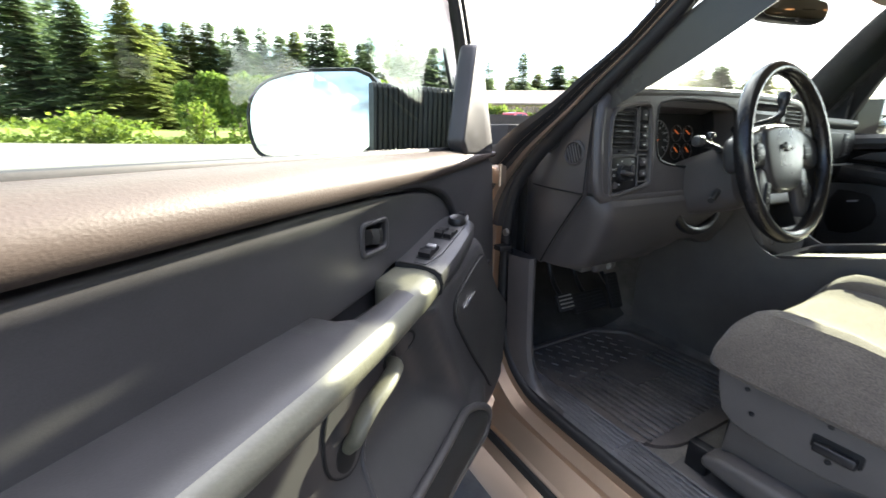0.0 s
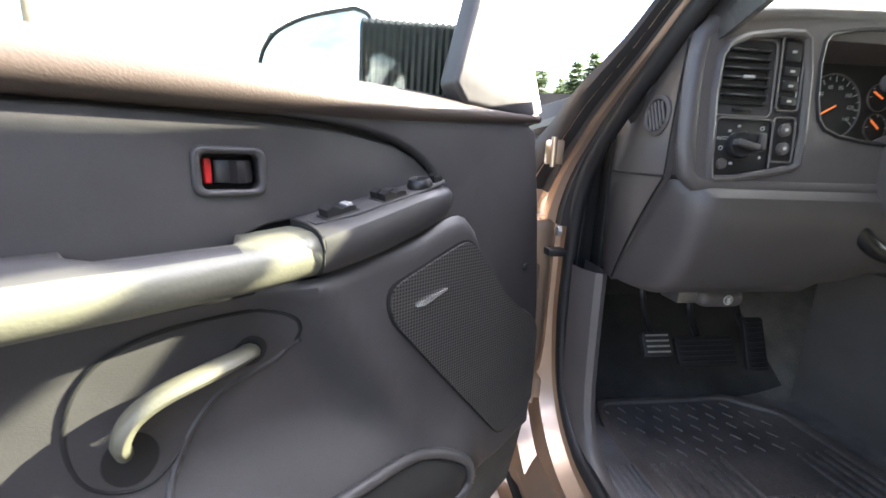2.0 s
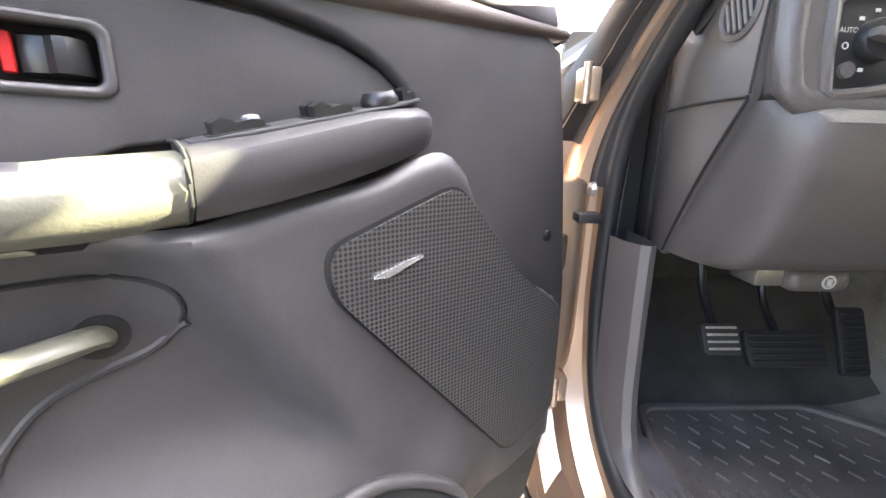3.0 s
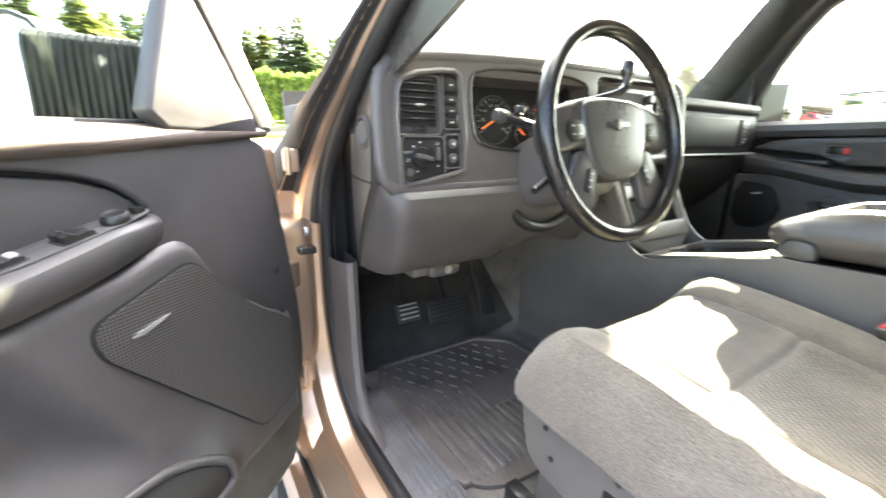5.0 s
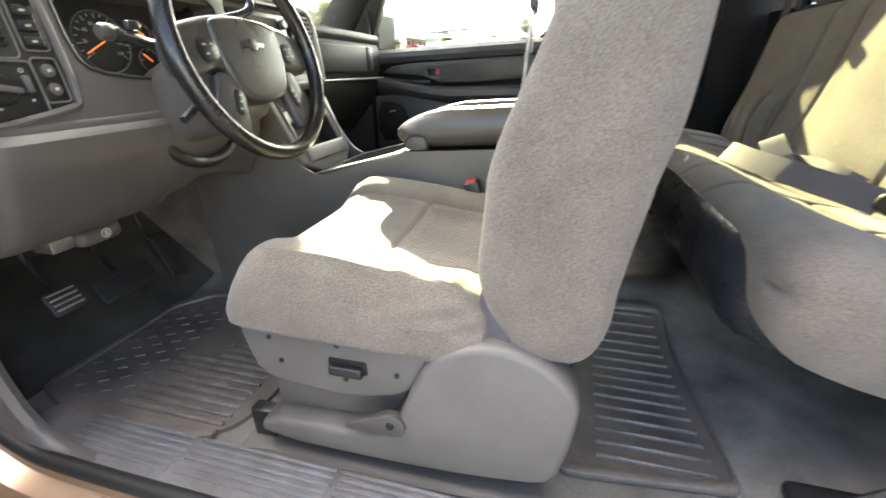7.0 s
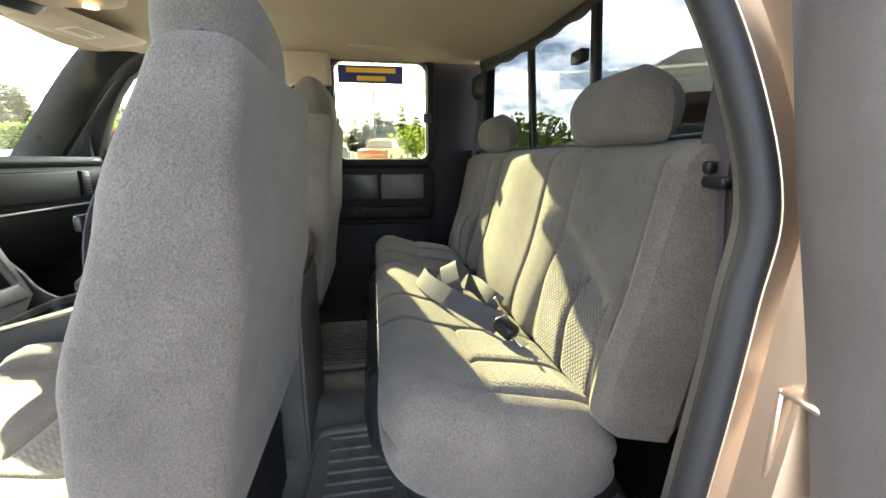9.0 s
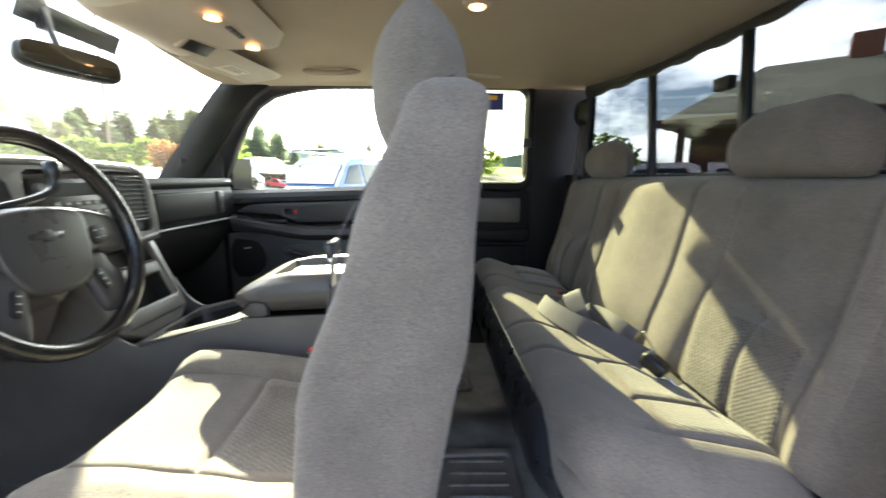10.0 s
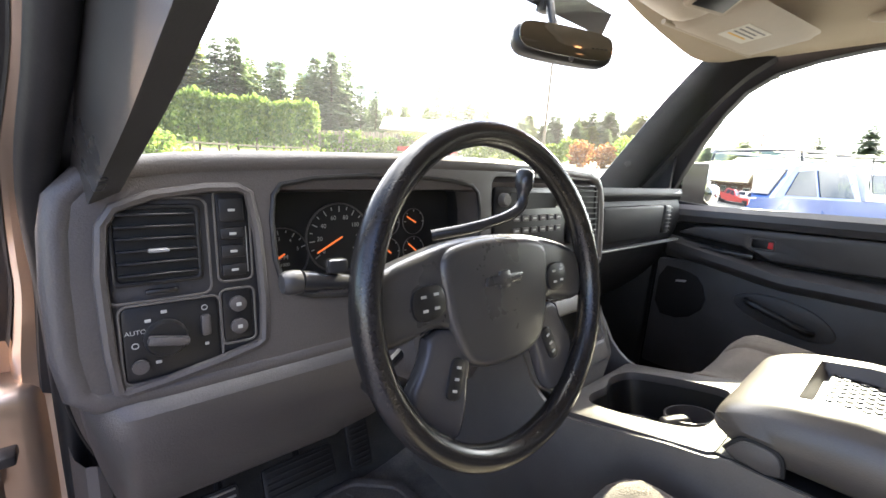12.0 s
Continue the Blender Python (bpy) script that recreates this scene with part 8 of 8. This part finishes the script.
# fence, houses, poles
wood_m = mat("weathered_wood", (0.20, 0.16, 0.12), 0.85, var=0.3, grain=20, bump=0.4, blotch=3, dist=0.01)
fence = thing("fence", (6, 30.5, gz(6, 30.5)), "low weathered wooden rail fence by the verge", "fence")
for k in range(7):
    x = 0.6 + 1.9 * k
    part("post", box((x - 0.06, 30.4, gz(x, 30.4) - 0.1), (x + 0.06, 30.52, gz(x, 30.4) + 1.15), 0.01, 1), wood_m, fence)
    if k < 6:
        part("rail", box((x, 30.42, gz(x, 30.4) + 0.95), (x + 1.9, 30.48, gz(x, 30.4) + 1.05), 0.01, 1), wood_m, fence)
board = thing("board_fence", (20, 31, gz(20, 31)), "tall brown board fence behind the hedge end", "fence")
for k in range(44):
    x, y = 12.6 + 0.30 * k, 33.8 - 0.10 * k
    part("board", box((x, y, gz(x, y)), (x + 0.27, y + 0.04, gz(x, y) + 2.3 + 0.05 * math.sin(k * 3.1)), 0.006, 1), wood_m, board)
wall_m = mat("painted_siding", (0.50, 0.42, 0.34), 0.7, var=0.1, grain=40, bump=0.15, blotch=1)
roof_m = mat("asphalt_shingle", (0.24, 0.20, 0.17), 0.9, var=0.25, grain=14, bump=0.5, blotch=1.2, dist=0.02)
green_roof = mat("mossy_shingle", (0.27, 0.26, 0.19), 0.9, var=0.25, grain=10, bump=0.5, blotch=0.8, dist=0.02)
dark_wood = mat("dark_stained_wood", (0.10, 0.055, 0.035), 0.7, var=0.3, grain=30, bump=0.2, blotch=2)
pane_m = mat("dark_window_pane", (0.03, 0.035, 0.04), 0.1, var=0.1, bump=0)


def house(name, x, y, turn_, w, d, h, rise, wallm, roofm, lab, hip=0.0):
    z = gz(x, y)
    m_ = Matrix.Translation((x, y, z)) @ Matrix.Rotation(radians(turn_), 4, "Z")
    t_ = thing(name, (x, y, z), lab, "building")
    part("wall", box((-w / 2, -d / 2, -0.3), (w / 2, d / 2, h), 0.02, 1, m_), wallm, t_)
    e = 0.7
    for s in (-1, 1):
        part("roof", loft([[m_ @ Vector((q, s * (d / 2 + e), h - 0.12)), m_ @ Vector((q - math.copysign(hip, q), 0, h + rise)), m_ @ Vector((q - math.copysign(hip, q), 0, h + rise + 0.16)), m_ @ Vector((q, s * (d / 2 + e), h + 0.05))] for q in (-w / 2 - e, w / 2 + e)]), roofm, t_)
    for s in (-1, 1):
        if hip:
            x1, x2 = s * (w / 2 + e), s * (w / 2 + e - hip)
            part("hip_end", loft([[m_ @ Vector((x1, -d / 2 - e, h - 0.12 + o)), m_ @ Vector((x2, 0, h + rise + o)), m_ @ Vector((x1, d / 2 + e, h - 0.12 + o))] for o in (0, 0.17)]), roofm, t_)
            continue
        part("gable", plate([(-d / 2, h - 0.02), (d / 2, h - 0.02), (0, h + rise)], 0.1, bev=0, m=m_ @ axes((s * w / 2, 0, 0), (0, 1, 0), (0, 0, 1))), wallm, t_)
    for k in range(int(w / 3)):
        px = -w / 2 + 1.5 + 3 * k
        wi = part("window", box((px - 0.65, -d / 2 - 0.04, 1.0), (px + 0.65, -d / 2 + 0.02, 2.1), 0.02, 1, m_), M["white"], t_)
        part("pane", box((px - 0.55, -d / 2 - 0.06, 1.1), (px + 0.55, -d / 2 - 0.03, 2.0), 0.01, 1, m_), pane_m, wi)
    return t_, m_


house("house", 29.5, 37.0, -38, 11, 7, 2.4, 1.5, wall_m, roof_m, "low house with a brown shingle roof behind the hedge")
house("house", -34.0, 73, 8, 5.5, 5, 1.7, 1.4, dark_wood, roof_m, "small brown house at the field's edge")
house("house", 57.0, -2.6, 80, 4.6, 3.6, 1.0, 1.0, wall_m, roof_m, "small far house below the conifers")
shop, sm = house("lot_office", 10.3, -15.7, 48, 13.4, 8, 2.9, 2.1, dark_wood, green_roof, "dark wooden lot office with mossy shingle roof and porch", 2.1)
for k in range(6):
    for s in (1,):
        part("post", box((-6.9 + 2.7 * k, 5.3, 0), (-6.72 + 2.7 * k, 5.48, 2.85), 0.01, 1, sm), dark_wood, shop)
part("porch_roof", box((-7.4, 3.9, 2.72), (7.4, 5.9, 2.84), 0.03, 1, sm), green_roof, shop)
part("fascia", box((-7.4, 5.85, 2.60), (7.4, 5.95, 2.83), 0.01, 1, sm), dark_wood, shop)
for k in range(4):
    wi = part("window", box((-5.6 + 3.2 * k, 3.98, 0.9), (-3.9 + 3.2 * k, 4.08, 2.2), 0.02, 1, sm), M["white"], shop)
    part("pane", box((-5.5 + 3.2 * k, 4.05, 1.0), (-4.0 + 3.2 * k, 4.12, 2.1), 0.01, 1, sm), pane_m, wi)
part("chimney", box((2.45, -0.4, 4.4), (3.2, 0.4, 5.75), 0.03, 1, sm), mat("brick_red", (0.30, 0.12, 0.08), 0.85, var=0.25, grain=20, bump=0.3), shop)


def pole(x, y, h, lab, r=0.15, lean=0.0):
    z = gz(x, y)
    t_ = thing("utility_pole", (x, y, z), lab, "utility pole")
    part("mast", tube([(x, y, z - 0.3), (x + lean * 0.5, y, z + h / 2), (x + lean, y, z + h)], [r, r * 0.85, r * 0.7], 10), wood_m, t_)
    part("cross_arm", box((x + lean - 1.1, y - 0.06, z + h - 1.0), (x + lean + 1.1, y + 0.06, z + h - 0.85), 0.01, 1), wood_m, t_)
    for s in (-0.9, 0.0, 0.9):
        part("insulator", lathe([(0.04, 0), (0.05, 0.06), (0.03, 0.14), (0.0, 0.15)], 8, Matrix.Translation((x + lean + s, y, z + h - 0.85))), M["silver"], t_)
    return t_


pole(35.0, 26.8, 13.5, "tall grey-brown wooden utility pole by the road")
pole(-8.75, 10.9, 9.5, "wooden utility pole on the near verge")
guy = thing("guy_wire", (-7.8, 10.4, gz(-7.8, 10.4)), "steel guy wire with a yellow guard beside the pole", "guy wire")
part("wire", tube([(-7.75, 10.45, gz(-7.75, 10.45)), (-8.75, 10.9, 8.6)], 0.008, 6), M["steel"], guy)
part("guard", tube([(-7.75, 10.45, gz(-7.75, 10.45) + 0.05), (-7.94, 10.535, 1.75)], 0.03, 8), M["yellow"], guy, "yellow plastic guard tube")
pole(42.5, 10.2, 9.0, "thin dark sign pole beyond the lot", 0.09)
pole(33.0, -0.35, 6.6, "dark post standing beyond the lot", 0.09)
lines = thing("power_line", (35, 26.8, 14), "thin dark power lines strung along the road", "cable")
for s in (-0.9, 0.0, 0.9):
    part("wire", tube([(-60, 23 + s, gz(-60, 23) + 12.0), (-14, 22.6 + s, gz(-14, 22.6) + 9.2), (10, 24 + s, 10.6), (35, 26.8 + s, gz(35, 26.8) + 12.8), (80, 30 + s, gz(80, 30) + 12)], 0.012, 5), M["black"], lines)
    part("wire", tube([(35 + s, 26.8, gz(35, 26.8) + 12.8), (40 + s, 16, 11.8), (44 + s, 9, 10.8), (60 + s, -30, 12)], 0.012, 5), M["black"], lines)

# parked vehicles
paint = lambda n, c: mat(n, c, 0.3, var=0.05, grain=800, bump=0.02, coat=0.8, blotch=2)
blue_p, white_p, red_p, orange_p = paint("blue_paint", (0.03, 0.10, 0.35)), paint("white_paint", (0.75, 0.75, 0.74)), paint("red_paint", (0.45, 0.03, 0.03)), paint("orange_paint", (0.65, 0.14, 0.03))
tyre_m = mat("tyre_rubber", (0.02, 0.02, 0.02), 0.8, var=0.2, bump=0.1)


def pickup(x, y, turn_, material, lab, canopy=None, rack=False):
    """A pickup, front at its own +x."""
    z = gz(x, y) + 0.05
    m_ = Matrix.Translation((x, y, z)) @ Matrix.Rotation(radians(turn_), 4, "Z")
    t_ = thing("pickup_truck", (x, y, z), lab, "vehicle", "vehicles on the lot")
    body_ = B()
    for prof in ([(2.6, 0.45), (2.65, 0.75), (2.55, 0.98), (1.55, 1.08), (0.95, 1.12), (-2.6, 1.12), (-2.65, 0.55), (-2.6, 0.42)],):
        add(body_, bevel_all(loft([[m_ @ Vector((px, s * 0.93, pz)) for px, pz in prof] for s in (-1, 1)]), 0.06, 3))
    part("body", body_, material, t_)
    cab = [(1.0, 1.10), (0.45, 1.62), (0.25, 1.72), (-0.75, 1.74), (-0.95, 1.66), (-1.05, 1.10)]
    part("cab", bevel_all(loft([[m_ @ Vector((px, s * (0.88 - 0.18 * max(0, pz - 1.1) / 0.6), pz)) for px, pz in cab] for s in (-1, 1)]), 0.05, 3), material, t_)
    for s in (-1, 1):
        k = lambda px, pz: m_ @ Vector((px, s * (0.895 - 0.18 * max(0, pz - 1.1) / 0.6), pz))
        for q in ([(0.72, 1.16), (0.38, 1.55), (0.02, 1.60), (0.02, 1.16)], [(-0.06, 1.16), (-0.06, 1.60), (-0.72, 1.61), (-0.86, 1.16)]):
            part("side_window", loft([[k(a, b) for a, b in q], [k(a, b) + (m_.to_3x3() @ Vector((0, -s * 0.03, 0))) for a, b in q]]), pane_m, t_)
    fr_ = [(0.96, 1.16, 0.78), (0.52, 1.58, 0.66)]
    part("windshield", loft([[m_ @ Vector((px + o, s * w, pz)) for px, pz, w in fr_ for s in ((-1, 1) if px == 0.96 else (1, -1))] for o in (0.02, -0.02)]), pane_m, t_)
    for px in (1.7, -1.6):
        for s in (-1, 1):
            w_ = part("wheel", lathe([(0.28, -0.11), (0.37, -0.09), (0.38, 0.0), (0.37, 0.09), (0.28, 0.11)], 24, m_ @ Matrix.Translation((px, s * 0.86, 0.38)) @ Matrix.Rotation(math.pi / 2, 4, "X")), tyre_m, t_)
            part("rim", lathe([(0.0, -0.02), (0.24, 0.02), (0.26, 0.0), (0.0, -0.05)], 16, m_ @ Matrix.Translation((px, s * 0.95, 0.38)) @ Matrix.Rotation(-s * math.pi / 2, 4, "X")), M["silver"], w_)
    if canopy:
        part("canopy", bevel_all(loft([[m_ @ Vector((px, s * (0.90 - 0.14 * max(0, pz - 1.1) / 0.6), pz)) for px, pz in [(-1.1, 1.13), (-1.12, 1.72), (-2.5, 1.72), (-2.62, 1.13)]] for s in (-1, 1)]), 0.05, 3), canopy, t_, "white fibreglass canopy")
        for s in (-1, 1):
            q = rrect(-1.85, 1.43, 1.15, 0.34, 0.06, 3)
            part("canopy_window", loft([[m_ @ Vector((a, s * (0.915 - 0.14 * (b - 1.1) / 0.6), b)) for a, b in q], [m_ @ Vector((a, s * (0.88 - 0.14 * (b - 1.1) / 0.6), b)) for a, b in q]]), pane_m, t_)
    if rack:
        rk = part("ladder_rack", tube([m_ @ Vector((0.6, -0.8, 1.88)), m_ @ Vector((-2.6, -0.8, 1.88))], 0.025, 8), M["steel"], t_, "steel ladder rack")
        part("rack_rail", tube([m_ @ Vector((0.6, 0.8, 1.88)), m_ @ Vector((-2.6, 0.8, 1.88))], 0.025, 8), M["steel"], rk)
        for px in (0.5, -1.2, -2.5):
            part("rack_bar", tube([m_ @ Vector((px, -0.85, 1.12 if px < 0 else 1.7)), m_ @ Vector((px, -0.8, 1.9)), m_ @ Vector((px, 0.8, 1.9)), m_ @ Vector((px, 0.85, 1.12 if px < 0 else 1.7))], 0.025, 8), M["black"], rk)
    part("headlight", box((2.58, 0.55, 0.75), (2.66, 0.85, 0.95), 0.02, 2, m_), M["silver"], t_)
    part("headlight", box((2.58, -0.85, 0.75), (2.66, -0.55, 0.95), 0.02, 2, m_), M["silver"], t_)
    part("bumper", box((-2.78, -0.9, 0.5), (-2.6, 0.9, 0.72), 0.03, 2, m_), M["chrome"], t_)
    part("tail_light", box((-2.68, 0.78, 0.75), (-2.6, 0.92, 1.05), 0.01, 1, m_), M["red"], t_)
    part("tail_light", box((-2.68, -0.92, 0.75), (-2.6, -0.78, 1.05), 0.01, 1, m_), M["red"], t_)
    return t_


pickup(8.9, 2.35, 154, blue_p, "blue pickup with a white canopy and ladder rack on the lot", white_p, True)
pickup(15.5, 3.9, 160, white_p, "white pickup parked on the lot")
pickup(20.5, 2.6, 160, white_p, "white pickup far down the row on the lot")
pickup(27.0, -0.8, 165, orange_p, "orange-red pickup far down the row")
pickup(5.5, -6.4, 60, red_p, "red pickup parked by the office")
pickup(9.2, -5.6, 55, white_p, "white pickup with canopy parked by the office", white_p)
pickup(21.5, 28.6, 5, red_p, "red pickup on the far side of the road")
# hills far behind, the haze of distance painted in as blue
hill_m = mat("haze_blue_hill", (0.10, 0.14, 0.19), 0.95, var=0.1, grain=0.05, bump=0, blotch=0.01)
hb2 = loft([[(900 + 60 * math.sin(k), -500 + 60 * k, 10 + 55 * abs(math.sin(k * 0.31 + 0.6)) * f) for k in range(20)] for f in (0, 1)], caps=False, closed=False)
mono("backdrop", hb2, hill_m, "distant wooded hills with blue haze put into their colour", "hills", kind="structure")

# the rest of the truck's own body: hood, fenders, bed and wheels
hood = sheet(lambda u, v: (-0.80 + 1.60 * u, 1.50 + 1.05 * v, 1.20 + 0.05 * math.sin(math.pi * u) - 0.05 * v - 0.10 * max(0, v - 0.85) ** 2 * 20), 14, 12, 0.02)
part("hood", hood, M["gold"], body)
for sx in (-1, 1):
    fen = [(1.14, 0.60), (1.30, 0.60), (1.36, 0.78), (1.52, 0.92), (1.72, 0.95), (1.92, 0.92), (2.08, 0.78), (2.14, 0.55), (2.60, 0.55), (2.62, 1.00), (2.45, 1.15), (1.46, 1.215), (1.14, 1.21)]
    part("fender", plate(fen, 0.12, bev=0.03, seg=3, m=Matrix(((0, 0, sx, sx * 0.945), (1, 0, 0, 0), (0, 1, 0, 0), (0, 0, 0, 1)))), M["gold"], body)
    bed = [(-0.76, 0.55), (-1.05, 0.55), (-1.12, 0.78), (-1.28, 0.92), (-1.48, 0.95), (-1.68, 0.92), (-1.84, 0.78), (-1.90, 0.55), (-2.70, 0.58), (-2.72, 1.22), (-0.76, 1.24)]
    part("bed_side", plate(bed, 0.12, bev=0.03, seg=3, m=Matrix(((0, 0, sx, sx * 0.955), (1, 0, 0, 0), (0, 1, 0, 0), (0, 0, 0, 1)))), M["gold"], body)
    for y in (1.72, -1.48):
        w_ = part("wheel", lathe([(0.24, -0.12), (0.36, -0.12), (0.385, -0.08), (0.39, 0.0), (0.385, 0.08), (0.36, 0.12), (0.24, 0.12)], 32, Matrix.Translation((sx * 0.82, y, 0.39)) @ Matrix.Rotation(math.pi / 2, 4, "Y")), tyre_m, body, "black rubber tyre")
        part("rim", lathe([(0.0, 0.02), (0.10, 0.03), (0.20, 0.01), (0.245, 0.04), (0.25, -0.10), (0.0, -0.10)], 28, Matrix.Translation((sx * 0.90, y, 0.39)) @ Matrix.Rotation(sx * math.pi / 2, 4, "Y")), M["silver"], w_, "silver wheel rim")
part("front_panel", box((-0.86, 2.55, 0.55), (0.86, 2.66, 1.02), 0.04, 3), M["gold"], body)
part("bed_floor", box((-0.86, -2.70, 0.78), (0.86, -0.76, 0.84), 0.01), M["black"], body)
part("tailgate", box((-0.86, -2.74, 0.70), (0.86, -2.66, 1.22), 0.02, 2), M["gold"], body)
part("chassis", box((-0.45, -2.6, 0.42), (0.45, 2.5, 0.58), 0.02), M["hole"], body)
